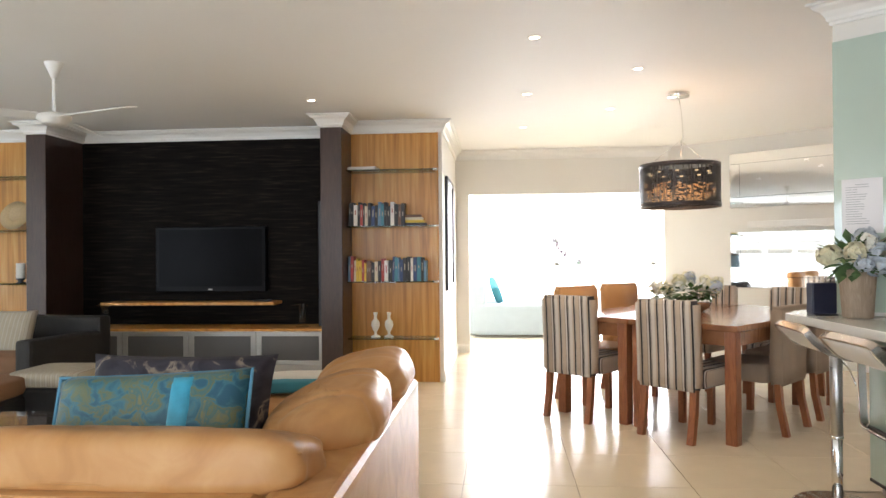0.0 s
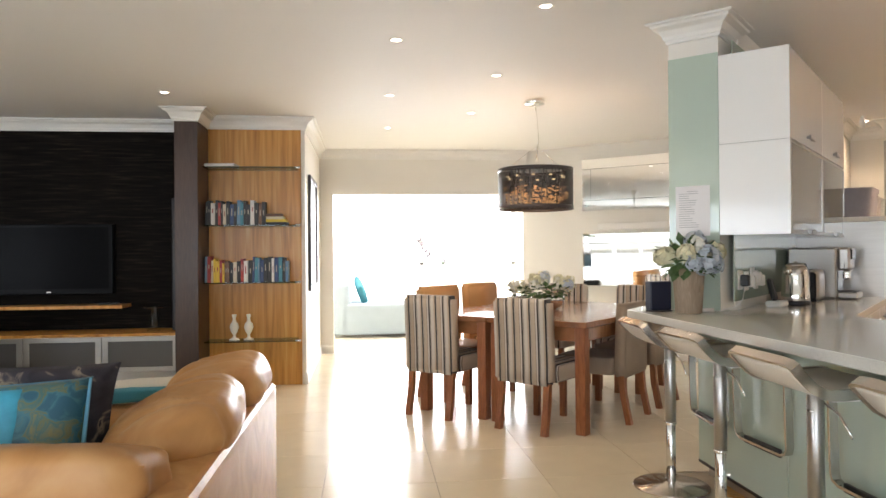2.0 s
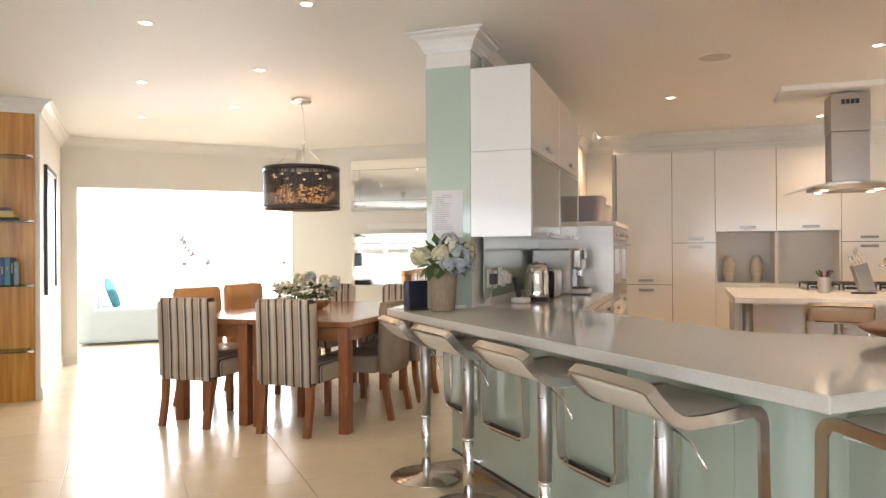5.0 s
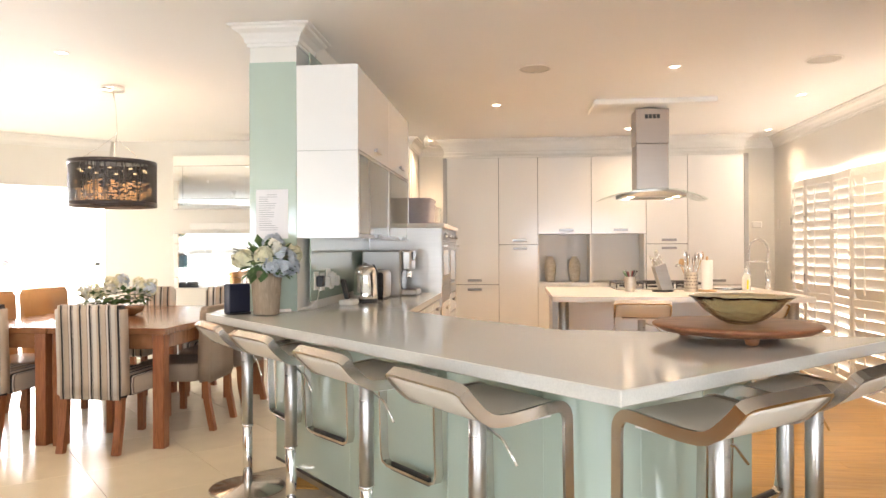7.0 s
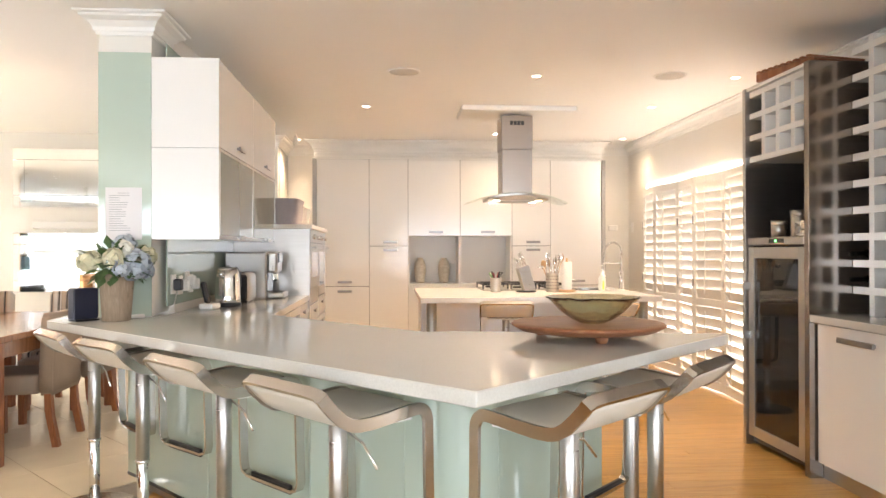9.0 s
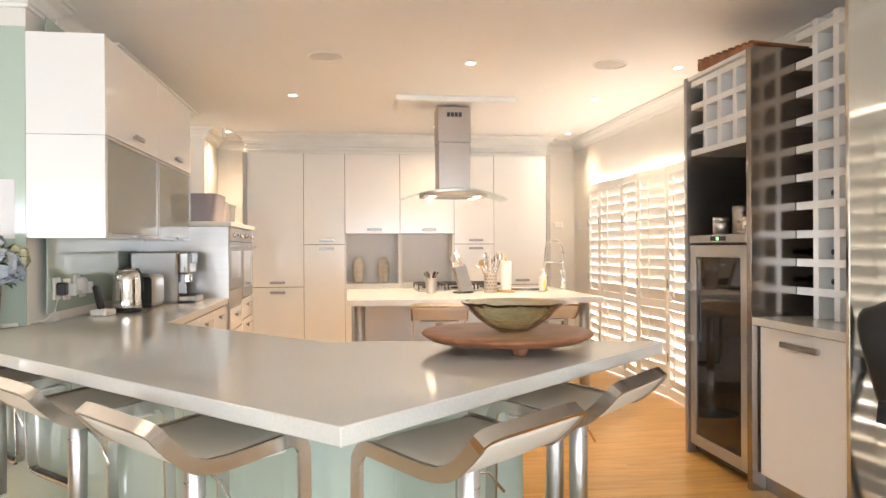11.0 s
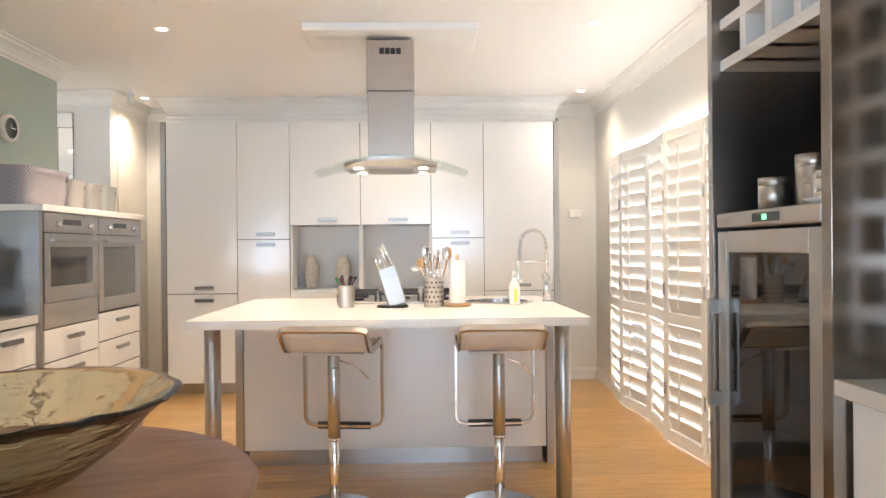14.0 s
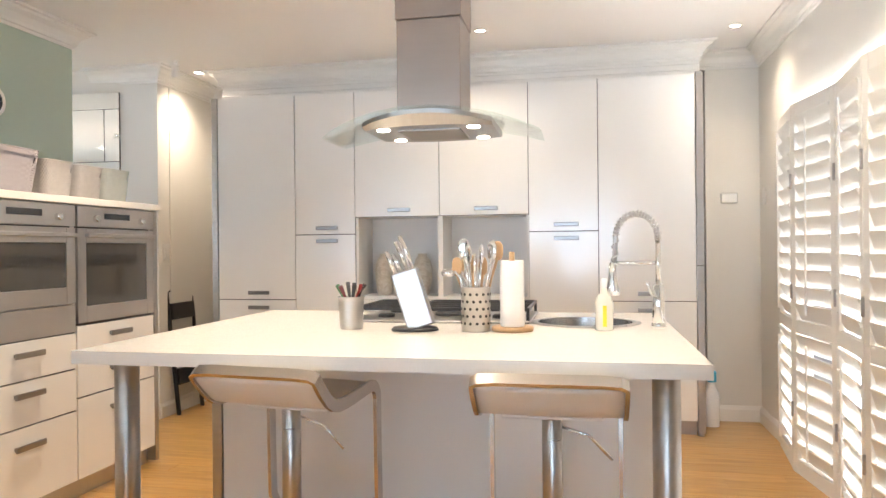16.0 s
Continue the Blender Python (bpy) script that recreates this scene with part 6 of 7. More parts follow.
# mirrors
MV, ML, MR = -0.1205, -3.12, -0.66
for z0, z1, lb in ((1.737, 2.355, "wide mirror with mirrored border strips above the bright band"), (0.83, 1.455, "wide mirror with mirrored border strips below the bright band")):
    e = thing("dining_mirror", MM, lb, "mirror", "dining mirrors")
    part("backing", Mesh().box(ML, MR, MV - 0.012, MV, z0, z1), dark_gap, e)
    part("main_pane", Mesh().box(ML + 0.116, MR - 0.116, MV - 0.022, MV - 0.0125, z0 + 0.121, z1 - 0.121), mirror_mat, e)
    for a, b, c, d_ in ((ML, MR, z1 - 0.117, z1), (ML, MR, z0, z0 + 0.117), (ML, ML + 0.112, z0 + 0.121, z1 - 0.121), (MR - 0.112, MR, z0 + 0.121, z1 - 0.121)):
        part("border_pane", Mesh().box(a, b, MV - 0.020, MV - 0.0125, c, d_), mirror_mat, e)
# White box put in for the bright band between the two mirrors.
e = thing("wall_ledge", MM, "white box for the bright band between the mirrors", "shelf")
part("board", Mesh().box(-2.90, MR, -0.20, -0.121, 1.50, 1.575, 0.003), trim_white, e)

# ---- TV wall ----
solid("tv_recess_panel", Mesh().box(-4.316, -1.655, 6.975, 7.0025, 0.0, H - 0.112), wenge, "dark grained panel lining the television recess")
for x0, x1 in ((-4.517, -4.318), (-1.653, -1.454)):
    solid("pillar", Mesh().box(x0, x1, 6.38, 7.0, 0.0, H - 0.112, 0.003), pillar_wood, "dark polished wooden pillar beside the television recess")


def shelf_bay(x0, x1, label):
    e = thing("shelf_bay", pose(0, 0, 0), label, "shelving", "shelf bays")
    levels = (0.003, 0.44, 0.975, 1.50, 2.03, H - 0.112)
    for a, b in zip(levels, levels[1:]):
        part("veneer_panel", Mesh().box(x0, x1, 6.79, 6.82, a + 0.0006, b - 0.0006, 0.0008), shelf_wood, e)
    part("backing", Mesh().box(x0, x1, 6.821, 6.98, 0.003, H - 0.112), shelf_wood, e)
    part("edge_strip", Mesh().box(x1 - 0.012, x1 + 0.004, 6.775, 6.7895, 0.003, H - 0.112, 0.002), shelf_wood, e)
    for z in (0.44, 0.975, 1.50, 2.03):
        g = part("glass_shelf", Mesh().box(x0 + 0.006, x1 - 0.025, 6.545, 6.788, z, z + 0.010, 0.001), green_clear, e)
        for x in (x1 - 0.035,):
            part("bracket", Mesh().cyl(0.012, 0, 0.05, 12, Matrix.Translation((x, 6.57, z + 0.005)) @ Matrix.Rotation(radians(90), 4, "Y")), chrome, g)
    return e


shelf_bay(-1.452, -0.60, "honey veneered shelf bay with glass shelves")
shelf_bay(-5.45, -4.519, "honey veneered shelf bay with glass shelves beside the recess")
rk = random.Random(21)
BOOK = [mat("book_cover_%s" % n_, c, 0.45, vary=0.15, scale=15) for n_, c in (("black", (0.02, 0.02, 0.022)), ("white", (0.72, 0.70, 0.66)), ("red", (0.38, 0.05, 0.04)), ("navy", (0.03, 0.06, 0.16)), ("yellow", (0.72, 0.50, 0.05)), ("teal", (0.05, 0.22, 0.28)), ("cream", (0.62, 0.55, 0.42)), ("brown", (0.16, 0.08, 0.045)), ("sky", (0.12, 0.24, 0.36)))]


book_ink = mat("faded_book_lettering", (0.42, 0.38, 0.30), 0.8)

def books(x0, x1, z, order, h0, h1, group):
    x = x0
    i = 0
    while x < x1:
        w_ = rk.uniform(0.018, 0.038)
        h = rk.uniform(h0, h1)
        d = rk.uniform(0.12, 0.15)
        e = thing("book", pose(x, 6.575, z + 0.0105, 0, rk.choice((0, 0, 0, 1.5)), 0), "upright paperback book on a glass shelf", "book", group)
        m_ = BOOK[order[i % len(order)]]
        part("cover", Mesh().box(0, w_ - 0.0015, 0, d, 0, h, 0.0015), m_, e)
        part("spine_title", Mesh().box(w_ * 0.36, w_ * 0.60, -0.0012, -0.0002, h * rk.uniform(0.40, 0.55), h * rk.uniform(0.62, 0.80)), book_ink if order[i % len(order)] not in (1, 6, 4) else BOOK[2], e)
        x += w_
        i += 1


books(-1.435, -0.915, 1.50, [0, 0, 1, 0, 2, 0, 6, 0, 3, 0, 8, 5, 0, 0, 1, 0, 7, 0], 0.18, 0.225, "books on the upper shelf")
for k in range(4):
    e = thing("book", pose(-0.90, 6.60, 1.511 + 0.026 * k, 0, 0, 3 * k - 4), "paperback book lying flat in a stack", "book", "stacked books")
    part("cover", Mesh().box(0, 0.19 - 0.012 * k, 0, 0.13, 0, 0.0245, 0.002), BOOK[(0, 4, 6, 7)[k]], e)
books(-1.445, -0.70, 0.975, [8, 2, 6, 4, 4, 2, 4, 7, 7, 0, 6, 0, 2, 1, 0, 3, 5, 8, 3, 0, 0, 1, 3, 5, 0, 8, 7], 0.175, 0.245, "books on the lower shelf")
e = thing("book", pose(-1.44, 6.56, 2.041, 0, 0, -4), "large white book lying on the top shelf", "book")
part("cover", Mesh().box(0, 0.27, 0, 0.19, 0, 0.028, 0.003), BOOK[1], e)
for x in (-1.20, -1.07):
    e = thing("egg_cup_ornament", pose(x, 6.66, 0.451), "white turned ornament on the bottom glass shelf", "ornament", "shelf ornaments")
    part("body", Mesh().lathe([(0, 0), (0.045, 0), (0.047, 0.008), (0.014, 0.025), (0.012, 0.05), (0.028, 0.075), (0.042, 0.115), (0.036, 0.15), (0.018, 0.17), (0.014, 0.20), (0.022, 0.235), (0.012, 0.238), (0, 0.238)], 24), petal_white, e)
e = thing("sun_hat", pose(-4.83, 6.66, 1.511, 0, 0, 0), "straw hat standing on the shelf", "hat")
part("brim", Mesh().lathe([(0.06, 0), (0.15, 0.006), (0.15, 0.010), (0.06, 0.006)], 32, Matrix.Translation((0, 0, 0.15)) @ Matrix.Rotation(radians(72), 4, "X")), mat("straw", (0.55, 0.40, 0.22), 0.9, vary=0.2, scale=60), e)
part("crown", Mesh().block(0.16, 0.16, 0.12, Matrix.Translation((0, 0.05, 0.16)) @ Matrix.Rotation(radians(72), 4, "X"), e=0.6, n=10), mat("straw_crown", (0.58, 0.43, 0.25), 0.9, vary=0.2, scale=60), e)
e = thing("pillar_candle", pose(-4.76, 6.64, 0.986), "white pillar candle on a small stand", "candle")
part("candle", Mesh().cyl(0.04, 0.05, 0.20, 20), petal_white, e)
part("stand", Mesh().lathe([(0, 0), (0.05, 0), (0.02, 0.02), (0.045, 0.049), (0, 0.05)], 20), black_plastic, e)

# TV, floating shelf, media unit
e = thing("television", pose(-2.925, 6.93, 0.878), "black flat television, switched off", "television")
part("case", Mesh().box(-0.575, 0.575, -0.03, 0.04, 0, 0.66, 0.008), mat("black_gloss_case", (0.005, 0.005, 0.006), 0.3, vary=0.1, spec=0.08), e)
part("screen", Mesh().box(-0.535, 0.535, -0.033, -0.0305, 0.055, 0.63), tv_screen, e)
part("maker_mark", Mesh().box(-0.02, 0.02, -0.0335, -0.0305, 0.02, 0.03), steel_h, e)
e = thing("floating_shelf", pose(0, 0, 0), "long honey wood shelf floating below the television", "shelf")
part("board", Mesh().box(-3.98, -2.21, 6.72, 6.974, 0.755, 0.785, 0.003), shelf_wood, e)
e = thing("remote_control", pose(-2.36, 6.82, 0.786, 0, 0, 12), "black remote control lying on the shelf", "remote")
part("body", Mesh().box(-0.09, 0.09, -0.02, 0.02, 0, 0.018, 0.005), black_plastic, e)
e = thing("media_unit", pose(0, 0, 0), "low media unit with frosted doors and a wooden top", "media unit")
part("top", Mesh().box(-4.31, -1.66, 6.52, 6.974, 0.52, 0.545, 0.003), shelf_wood, e, "honey wood top")
part("body", Mesh().box(-4.31, -1.66, 6.545, 6.974, 0.20, 0.519), carcass, e)
frost = mat("frosted_grey_glass", (0.10, 0.095, 0.09), 0.35, vary=0.08, scale=6)
for i in range(4):
    x0 = -4.305 + i * 0.6615
    x1 = x0 + 0.655
    d = part("door", Mesh().box(x0, x0 + 0.05, 6.525, 6.5445, 0.205, 0.515, 0.001).box(x1 - 0.05, x1, 6.525, 6.5445, 0.205, 0.515, 0.001).box(x0 + 0.05, x1 - 0.05, 6.525, 6.5445, 0.205, 0.245, 0.001).box(x0 + 0.05, x1 - 0.05, 6.525, 6.5445, 0.475, 0.515, 0.001), silver, e, "aluminium framed door")
    part("pane", Mesh().box(x0 + 0.05, x1 - 0.05, 6.532, 6.540, 0.245, 0.475), frost, d)
solid("media_plinth", Mesh().box(-4.31, -1.66, 6.70, 6.974, 0.003, 0.199), wall_paint, "pale low wall below the media unit")
for x in (-3.93, -1.93):
    e = thing("glass_stand", pose(x, 6.72, 0.5455), "clear glass cake stand on the media unit", "glass stand", "glass stands")
    part("stem", Mesh().lathe([(0, 0), (0.06, 0), (0.06, 0.006), (0.025, 0.02), (0.04, 0.12), (0.03, 0.20), (0.10, 0.215), (0.105, 0.222), (0, 0.222)], 28), clear_glass, e)
for x, h in ((-1.72, 1.22),):
    e = thing("tower_speaker", pose(x, 6.82, 0.546), "slim black tower speaker on the media unit", "speaker", "tower speakers")
    part("cabinet", Mesh().box(-0.055, 0.055, -0.08, 0.08, 0, h, 0.006), black_plastic, e)
    part("grille", Mesh().box(-0.048, 0.048, -0.088, -0.081, 0.03, h - 0.03, 0.003), black_plastic, e)
# framed picture on the passage wall
e = thing("framed_picture", pose(-0.559, 7.55, 1.45), "large dark framed picture on the passage wall", "picture")
part("frame", Mesh().box(0.0, 0.03, -0.45, 0.45, -0.58, -0.53, 0.003).box(0.0, 0.03, -0.45, 0.45, 0.53, 0.58, 0.003).box(0.0, 0.03, -0.45, -0.40, -0.53, 0.53, 0.003).box(0.0, 0.03, 0.40, 0.45, -0.53, 0.53, 0.003), black_plastic, e)
part("print", Mesh().box(0.001, 0.012, -0.40, 0.40, -0.53, 0.53), ramp_mat("pale_print", "noise", [(0.3, (0.30, 0.32, 0.33)), (0.6, (0.62, 0.61, 0.58)), (0.8, (0.75, 0.74, 0.70))], 4, 0.4), e)
e = thing("light_switch", pose(-0.559, 8.45, 1.2), "white light switch on the passage wall", "switch")
part("plate", Mesh().box(0, 0.008, -0.04, 0.04, -0.06, 0.06, 0.002), trim_white, e)
part("rocker", Mesh().box(0.0085, 0.013, -0.018, 0.018, -0.03, 0.03, 0.001), black_plastic, e)

# ceiling fan
e = thing("ceiling_fan", pose(-2.95, 4.45, 0), "white ceiling fan with three blades", "ceiling fan")
part("canopy", Mesh().lathe([(0, H - 0.10), (0.02, H - 0.10), (0.035, H - 0.06), (0.062, H - 0.004), (0.062, H - 0.001), (0, H - 0.001)], 28), trim_white, e)
part("rod", Mesh().cyl(0.012, 2.19, H - 0.09, 12), trim_white, e)
part("motor", Mesh().lathe([(0, 2.12), (0.07, 2.12), (0.085, 2.128), (0.09, 2.14), (0.105, 2.15), (0.105, 2.178), (0.06, 2.195), (0, 2.195)], 32), trim_white, e)
for a in (-20, 100, 220):
    g = Mesh().box(0.10, 0.70, -0.055, 0.055, -0.004, 0.004, 0.003, m=Matrix.Translation((0, 0, 2.17)) @ Matrix.Rotation(radians(a), 4, "Z") @ Matrix.Rotation(radians(12), 4, "X"))
    part("blade", g, trim_white, e)

# ---- leather corner sofa ----
def crease(g, amp, seed, fx, fy, fz):
    """Presses soft folds into a stuffed leather shape."""
    g.bm.normal_update()
    moves = []
    for v in g.bm.verts:
        p = v.co
        a = noise.noise(Vector((p.x * fx + seed, p.y * fy, p.z * fz)))
        b = noise.noise(Vector((p.x * fx * 2.3, p.y * fy * 2.3 + seed, p.z * fz * 2.3)))
        fold = max(0.0, 1 - abs(a) * 5) ** 2 + 0.45 * max(0.0, 1 - abs(b) * 5) ** 2
        moves.append(v.normal * (-amp * fold + amp * 0.5 * a))
    for v, d_ in zip(g.bm.verts, moves):
        v.co += d_
    return g


e = thing("leather_sofa", pose(0, 0, 0), "tan leather corner sofa with plump back cushions", "sofa")
SX, SY = -0.40, 1.66
part("back_frame", Mesh().box(SX - 0.20, SX, SY, 3.38, 0.06, 0.64, 0.035, seg=3), leather_tan, e)
part("back_frame", Mesh().box(-2.5, SX - 0.205, SY, SY + 0.20, 0.06, 0.64, 0.035, seg=3), leather_tan, e)
part("base", Mesh().box(-1.22, SX - 0.205, SY + 0.205, 3.36, 0.06, 0.30, 0.02, seg=2), leather_tan, e)
part("base", Mesh().box(-2.5, -1.225, SY + 0.205, 2.45, 0.06, 0.30, 0.02, seg=2), leather_tan, e)
for y0, y1 in ((1.95, 2.62), (2.66, 3.33)):
    part("seat_cushion", Mesh().block(0.66, y1 - y0, 0.19, pose(-0.93, (y0 + y1) / 2, 0.37), e=0.25, n=14, dent=0.03), leather_tan, e)
part("seat_cushion", Mesh().block(0.75, 0.66, 0.19, pose(-1.68, 2.2, 0.37), e=0.25, n=14, dent=0.03), leather_tan, e)
part("armrest", Mesh().box(-1.24, SX - 0.24, 3.17, 3.378, 0.305, 0.585, 0.045, seg=4), leather_tan, e)
for cy, l_, zz, tip, seed in ((2.43, 0.66, 0.670, -17, 1), (3.05, 0.58, 0.680, -14, 5)):
    g = crease(Mesh().block(0.42, l_, 0.235, Matrix.Translation((SX - 0.20, cy, zz)) @ Matrix.Rotation(radians(tip), 4, "Y") @ Matrix.Rotation(radians(5), 4, "X"), e=0.72, n=56, dent=0.05, seed=seed), 0.007, seed, 3.0, 5.0, 3.0)
    part("back_cushion", g, leather_tan, e, "plump creased leather back cushion")
for cx, l_, seed in ((-1.03, 1.06, 9), (-2.03, 0.90, 14)):
    g = crease(Mesh().block(l_, 0.34, 0.185, Matrix.Translation((cx, SY + 0.22, 0.668)) @ Matrix.Rotation(radians(-12), 4, "X"), e=0.45, n=56, dent=0.05, seed=seed), 0.005, seed, 5.0, 2.0, 2.5)
    part("back_cushion", g, leather_tan, e, "long plump leather back cushion")
for dy, dz in ((0.052, 0.655), (0.085, 0.742)):
    part("piping", Mesh().tube([(-1.545 + 1.03 * i / 20, SY + dy + 0.012 * abs(i - 10) ** 3 / 300, dz - 0.012 * abs(i - 10) ** 3 / 700 + 0.004 * math.sin(i * 0.9)) for i in range(21)], 0.004, 6), leather_tan, e, "raised leather piping on the cushion")
for y in (2.30, 2.68, 3.0):
    part("seam", Mesh().tube([(SX - 0.02, y, 0.636), (SX - 0.04, y, 0.641), (SX - 0.17, y, 0.641)], 0.0014, 5), leather_tan, e)
for x, y in ((-0.45, 1.75), (-0.45, 3.3), (-2.4, 1.75), (-1.15, 3.3)):
    part("foot", Mesh().cyl(0.025, 0.0, 0.062, 12, pose(x, y, 0)), black_plastic, e)
brocade = ramp_mat("teal_gold_brocade", "noise", [(0.36, (0.012, 0.10, 0.16)), (0.46, (0.04, 0.17, 0.22)), (0.52, (0.15, 0.16, 0.07)), (0.60, (0.05, 0.15, 0.16)), (0.72, (0.20, 0.19, 0.085))], 17, 0.42, distort=1.0, bump=0.15, detail=3)
teal_band = mat("turquoise_satin_band", (0.03, 0.34, 0.50), 0.35, vary=0.25, scale=30)
purple_print = ramp_mat("purple_grey_print", "noise", [(0.40, (0.014, 0.012, 0.022)), (0.58, (0.035, 0.03, 0.045)), (0.67, (0.32, 0.26, 0.20)), (0.71, (0.03, 0.025, 0.04))], 9, 0.7, distort=1.5, bump=0.1)
pm = Matrix.Translation((-1.12, 2.16, 0.69)) @ Matrix.Rotation(radians(68), 4, "X") @ Matrix.Rotation(radians(3), 4, "Z")
e = thing("scatter_cushion", pm, "teal and gold brocade cushion with a turquoise band", "cushion", "sofa cushions")
part("cover", Mesh().pillow(0.66, 0.36, 0.15, dent=0.12, seed=2), brocade, e)
part("piping", Mesh().tube([(x * 0.322, y * 0.172, 0.0) for x, y in ((-1, -1), (-0.5, -0.97), (0, -0.96), (0.5, -0.97), (1, -1), (0.985, 0), (1, 1), (0.5, 0.97), (0, 0.96), (-0.5, 0.97), (-1, 1), (-0.985, 0))], 0.007, 6, closed=True), mat("sky_blue_piping", (0.10, 0.32, 0.48), 0.6), e, "sky blue piping")
part("band", Mesh().pillow(0.10, 0.34, 0.158, Matrix.Translation((0.12, 0, 0)), power=0.35), teal_band, e, "turquoise satin band")
pm = Matrix.Translation((-1.13, 2.38, 0.675)) @ Matrix.Rotation(radians(72), 4, "X")
e = thing("scatter_cushion", pm, "purple grey patterned cushion on the sofa", "cushion", "sofa cushions")
part("cover", Mesh().pillow(0.68, 0.44, 0.15, dent=0.12, seed=6), purple_print, e)
e = thing("folded_throw", pose(-1.00, 3.275, 0.586, 0, 0, 12), "folded cream and teal throw on the sofa arm", "throw")
part("cream_fold", Mesh().block(0.42, 0.22, 0.085, pose(0, 0.03, 0.0425), e=0.4, n=14, dent=0.15, seed=3), mat("cream_wool", (0.62, 0.58, 0.50), 0.95, bump=0.5, bump_scale=200), e)
part("teal_fold", Mesh().block(0.36, 0.14, 0.06, pose(0.02, -0.06, 0.045), e=0.4, n=14, dent=0.2, seed=4), teal_fabric, e)

# wicker armchairs and low table at the far side
wicker = mat("dark_woven_wicker", (0.010, 0.008, 0.007), 0.55, vary=0.4, scale=60, bump=0.6, bump_scale=120)
tan_seat = mat("brown_seat_fabric", (0.24, 0.12, 0.06), 0.85, vary=0.1)
for m_, lb in ((pose(-3.85, 5.45, 0, 0, 0, -10), "dark wicker armchair with brown seat and striped cushion"),):
    e = thing("wicker_armchair", m_, lb, "armchair")
    part("base", Mesh().box(-0.42, 0.42, -0.40, 0.40, 0.05, 0.34, 0.02), wicker, e)
    part("arm", Mesh().box(0.30, 0.44, -0.42, 0.42, 0.34, 0.62, 0.03, seg=2), wicker, e)
    part("arm", Mesh().box(-0.44, -0.30, -0.42, 0.42, 0.34, 0.62, 0.03, seg=2), wicker, e)
    part("back", Mesh().box(-0.44, 0.44, 0.30, 0.44, 0.34, 0.74, 0.03, seg=2), wicker, e)
    part("seat_cushion", Mesh().block(0.60, 0.66, 0.16, pose(0, -0.05, 0.42), e=0.3, n=12), tan_seat, e)
    for x in (-0.36, 0.36):
        for y in (-0.34, 0.34):
            part("foot", Mesh().cyl(0.02, 0, 0.052, 10, pose(x, y, 0)), black_plastic, e)
cushion_stripe = ramp_mat("cream_stripe_fabric", "wave", [(0.35, (0.42, 0.36, 0.27)), (0.5, (0.20, 0.18, 0.14)), (0.65, (0.46, 0.41, 0.32))], 9, 0.9, distort=0.2, bump=0.1)
e = thing("scatter_cushion", Matrix.Translation((-4.02, 5.44, 0.62)) @ Matrix.Rotation(radians(70), 4, "X"), "cream and grey striped cushion on the wicker armchair", "cushion")
part("cover", Mesh().pillow(0.46, 0.40, 0.14, dent=0.1), cushion_stripe, e)
e = thing("wicker_ottoman", pose(-3.02, 4.62, 0, 0, 0, 0), "dark wicker ottoman with a cream striped pad", "ottoman")
part("base", Mesh().box(-0.25, 0.25, -0.25, 0.25, 0.0, 0.38, 0.02), wicker, e)
part("pad", Mesh().block(0.49, 0.49, 0.11, pose(0, 0, 0.43), e=0.3, n=12), cushion_stripe, e)
e = thing("wicker_ottoman", pose(-3.42, 4.20, 0, 0, 0, 6), "dark wicker ottoman with a brown pad", "ottoman")
part("base", Mesh().box(-0.33, 0.33, -0.30, 0.30, 0.0, 0.34, 0.02), wicker, e)
part("pad", Mesh().block(0.66, 0.60, 0.13, pose(0, 0, 0.40), e=0.3, n=12), tan_seat, e)
e = thing("brown_throw", pose(-1.86, 2.22, 0.465, 0, 0, 20), "crumpled dark brown throw on the sofa seat", "throw")
part("cloth", Mesh().block(0.50, 0.36, 0.16, pose(0, 0, 0.08), e=0.6, n=16, dent=0.35, seed=7), mat("brown_throw_fabric", (0.10, 0.05, 0.03), 0.95, vary=0.2, scale=20, bump=0.4, bump_scale=160), e)
e = thing("coffee_table", pose(-2.05, 3.15, 0), "low dark coffee table with a glass top", "coffee table")
part("top", Mesh().box(-0.55, 0.35, -0.35, 0.35, 0.42, 0.432, 0.002), clear_glass, e)
part("base", Mesh().box(-0.5, 0.3, -0.3, 0.3, 0.0, 0.419, 0.01), wicker, e)

# ---- sunroom ----
w = Mesh()
for x in (-2.4, -0.7, 1.0, 2.7):
    w.box(x - 0.04, x + 0.04, 12.8, 12.88, 0, 2.35)
w.box(-2.6, 4.2, 12.8, 12.88, 2.3, H).box(-2.6, 4.2, 12.8, 12.88, 0, 0.08).box(-2.6, 4.2, 12.8, 12.88, 1.02, 1.07)
solid("window_sunroom", w, trim_white, "white framed glazing across the sunroom")
solid("wall_sunroom_west", Mesh().box(-2.65, -2.5, 9.0, 12.9, 0, H), wall_paint, "pale sunroom wall")
solid("wall_sunroom_east", Mesh().box(4.1, 4.25, 8.2, 12.9, 0, H), wall_paint, "pale sunroom wall")
solid("backdrop_sunroom", Mesh().box(-5, 7, 14.0, 14.02, -0.05, 3.4), daylight_glow, "bright washed-out garden light")
e = thing("aqua_sofa", pose(0, 0, 0), "pale aqua fabric sofa in the sunroom", "sofa")
part("base", Mesh().box(-0.34, 1.0, 10.52, 11.35, 0.06, 0.36, 0.03, seg=2), blue_fabric, e)
part("arm", Mesh().box(-0.36, 1.0, 10.40, 10.60, 0.04, 0.50, 0.05, seg=3), blue_fabric, e)
part("arm", Mesh().box(-0.36, 1.0, 11.30, 11.50, 0.04, 0.50, 0.05, seg=3), blue_fabric, e)
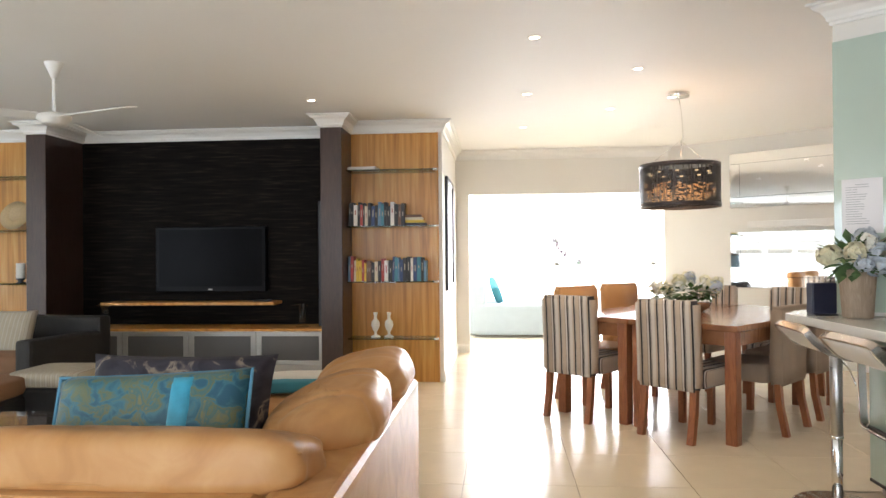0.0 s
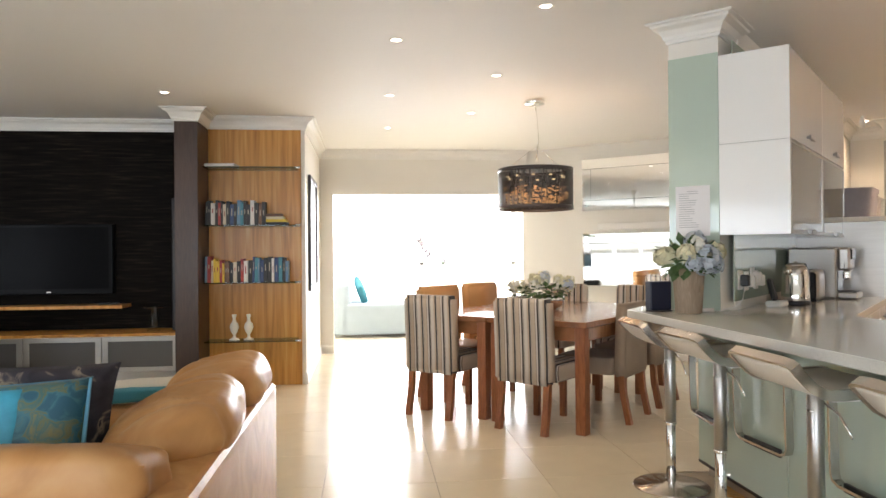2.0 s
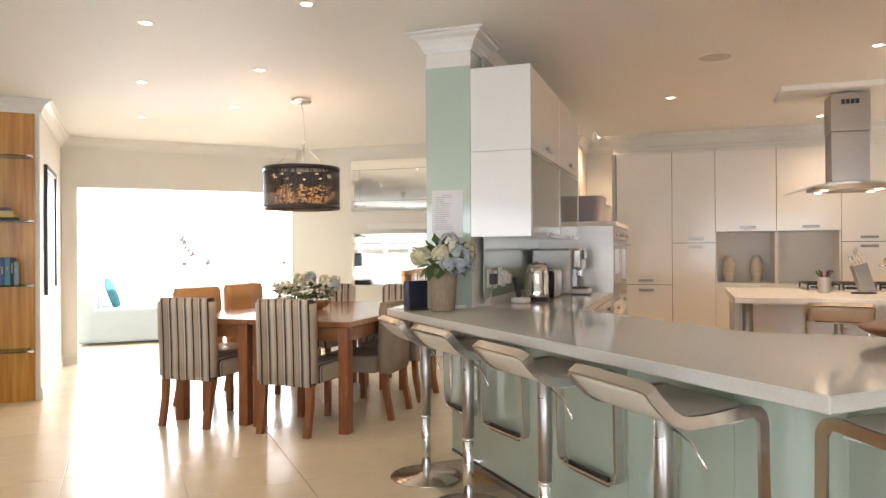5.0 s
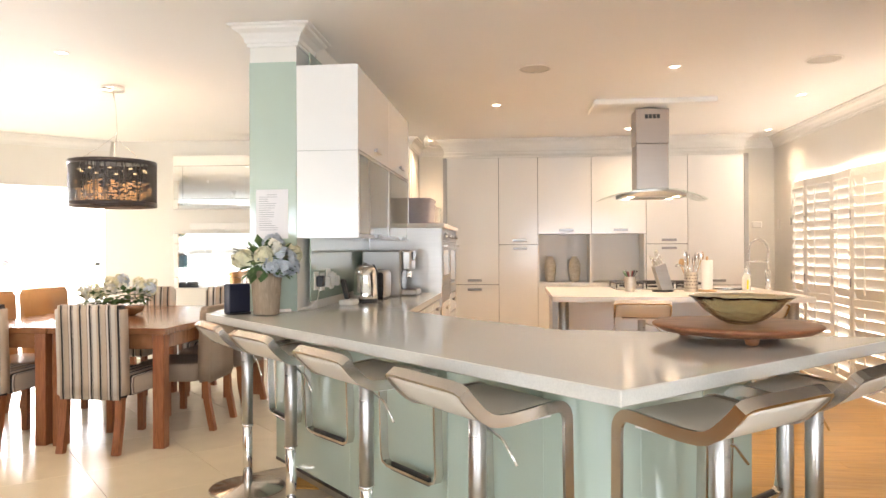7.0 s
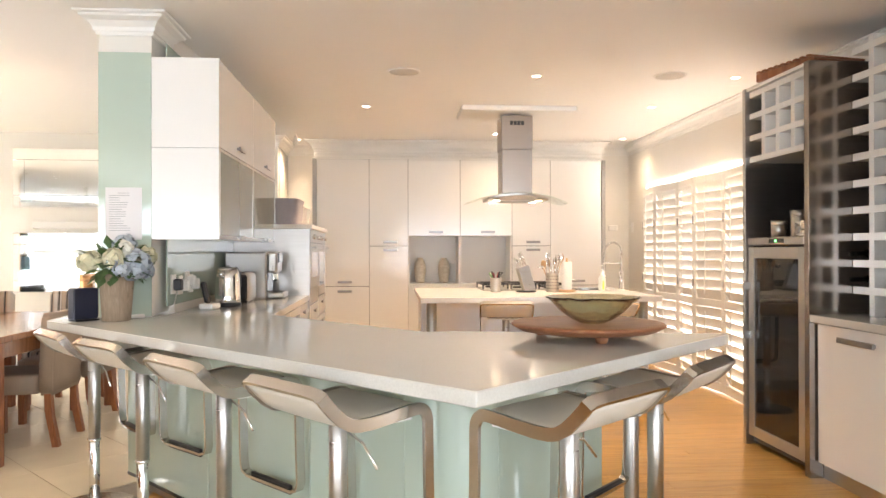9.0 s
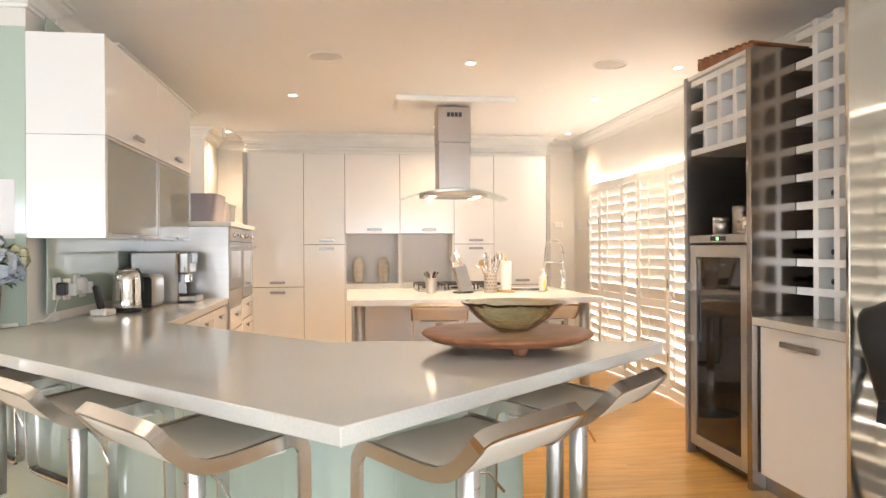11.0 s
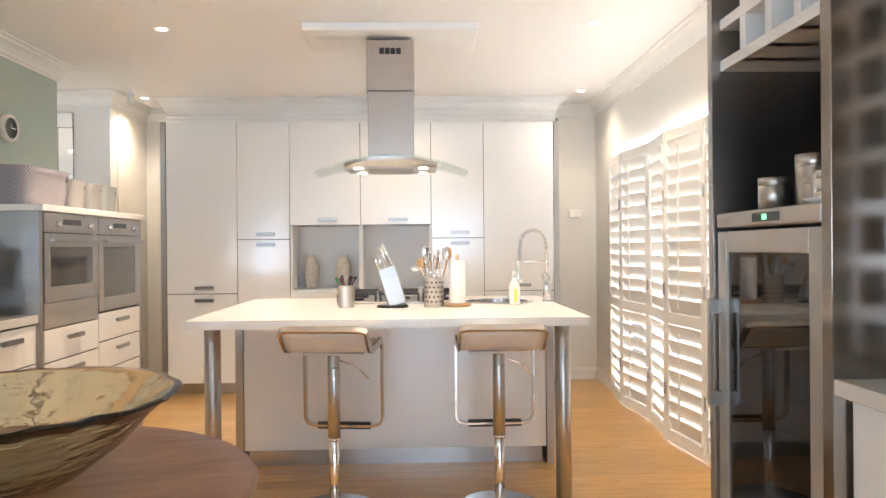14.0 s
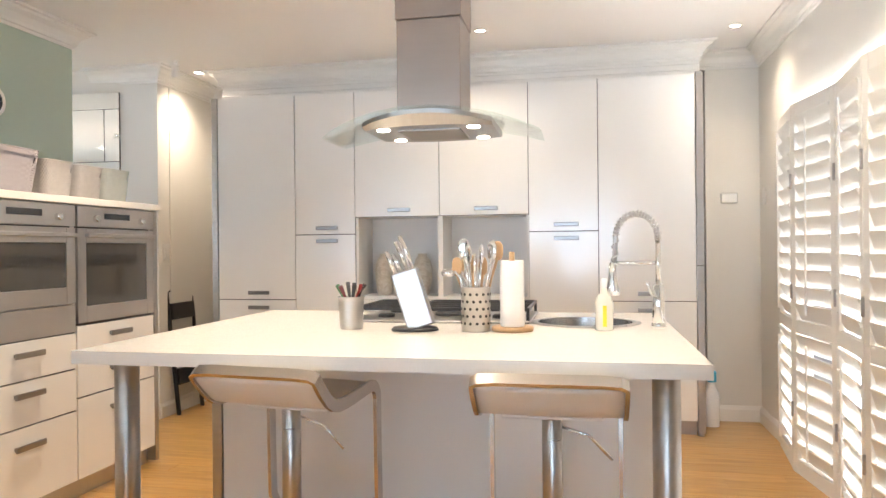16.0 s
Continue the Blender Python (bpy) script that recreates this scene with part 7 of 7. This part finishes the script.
part("back", Mesh().box(-0.52, -0.24, 10.40, 11.50, 0.04, 0.80, 0.06, seg=3), blue_fabric, e)
part("seat_cushion", Mesh().block(0.95, 0.66, 0.18, pose(0.42, 10.95, 0.43), e=0.25, n=12), blue_fabric, e)
e = thing("scatter_cushion", Matrix.Translation((-0.08, 10.75, 0.68)) @ Matrix.Rotation(radians(70), 4, "Y") @ Matrix.Rotation(radians(30), 4, "Z"), "teal scatter cushion on the aqua sofa", "cushion")
part("cover", Mesh().pillow(0.36, 0.36, 0.13, dent=0.1), teal_fabric, e)
e = thing("console_table", pose(1.35, 11.9, 0), "white console table in the sunroom", "console table")
part("top", Mesh().box(-0.6, 0.6, -0.2, 0.2, 0.72, 0.76, 0.004), trim_white, e)
for x in (-0.57, 0.52):
    for y in (-0.17, 0.12):
        part("leg", Mesh().box(x, x + 0.05, y, y + 0.05, 0, 0.7195, 0.003), trim_white, e)
e = thing("orchid_vase", pose(1.30, 11.85, 0.761), "clear vase with dark purple orchid stems", "vase")
part("vase", Mesh().lathe([(0, 0), (0.07, 0), (0.075, 0.01), (0.07, 0.30), (0.08, 0.34), (0.074, 0.34), (0.064, 0.30), (0, 0.02)], 24), clear_glass, e)
orchid = mat("dusky_orchid_petal", (0.16, 0.13, 0.15), 0.7, vary=0.3, scale=30)
part("stem", Mesh().tube([(0, 0, 0.02), (-0.03, 0, 0.40), (-0.20, 0, 0.58), (-0.40, 0, 0.68)], 0.006, 6).tube([(0, 0, 0.02), (0.0, 0, 0.35), (-0.04, 0, 0.50)], 0.006, 6), leaf_mat, e)
for i, c in enumerate(((-0.41, 0, 0.70), (-0.37, 0, 0.62), (-0.31, 0.0, 0.55), (-0.27, 0, 0.48), (-0.24, 0, 0.42), (-0.01, 0, 0.33))):
    bloom(e, c, 0.055, 40, orchid, 80 + i, "dusky orchid bloom")

e = thing("door_frame", pose(1.60, 12.70, 0), "pale grey door frame standing at the sunroom glazing", "door frame")
part("jamb", Mesh().box(0.0, 0.05, -0.03, 0.03, 0.0, 1.66, 0.003), silver, e)
part("jamb", Mesh().box(0.30, 0.35, -0.03, 0.03, 1.30, 1.66, 0.003), silver, e)
part("head", Mesh().box(0.0, 0.35, -0.032, 0.032, 1.661, 1.74, 0.003), silver, e)

# ---- floor pieces ----
tile = Mesh().box(-0.2985, 0.2985, -0.2985, 0.2985, -0.006, 0.0, 0.001).data("floor_tile", tile_mat)
fl = bpy.data.objects["floor"]


def in_wood(x, y):
    u, v = (KM.inverted() @ Vector((x, y, 0))).xy
    return (u > -0.37 and y > 3.4 and v < 0.7) or (x > 2.05 and y <= 3.4)


far = Mesh()
for i in range(-13, 9):
    for j in range(-14, 16):
        x, y = 0.087 + 0.6 * i, 4.08 + 0.6 * j
        if not (-7.4 < x < 4.1 and -4.4 < y < 12.7) or in_wood(x, y):
            continue
        if -2.4 < x < 3.6 and 2.2 < y < 9.3:
            ob = part("tile", tile, tile_mat, fl)
            ob.location = (x, y, 0.002)
        else:
            far.box(x - 0.2985, x + 0.2985, y - 0.2985, y + 0.2985, -0.004, 0.002)
tagged(part("tile_field", far, tile_mat, fl), kind="stuff")
rp = random.Random(6)
v = -10.2
k = 0
wood = thing("wood_floor", KM, "warm oak plank floor in the kitchen", "floor", kind="structure")
rest = Mesh()
while v < 0.64:
    u = -0.36 - rp.random() * 1.2
    while u < 3.8:
        L = rp.uniform(1.0, 1.9)
        a, b = max(u, -0.36), min(u + L, 3.79)
        u += L
        if b - a < 0.05:
            continue
        # leave the planks off where the tiles lie
        lo, hi = a, b
        step = 0.02
        while lo < hi and not in_wood(*(KM @ Vector((lo, v + 0.06, 0))).xy):
            lo += step
        if hi - lo < 0.05:
            continue
        pl = Mesh().box(lo + 0.0006, hi - 0.0006, v + 0.0006, v + 0.1194, -0.004, 0.0035, 0.0008)
        if v > -5.5:
            part("plank", pl, plank_mat, wood)
        else:
            rest.join(pl.bm)
    v += 0.12
tagged(part("plank_field", rest, plank_mat, wood), kind="stuff")
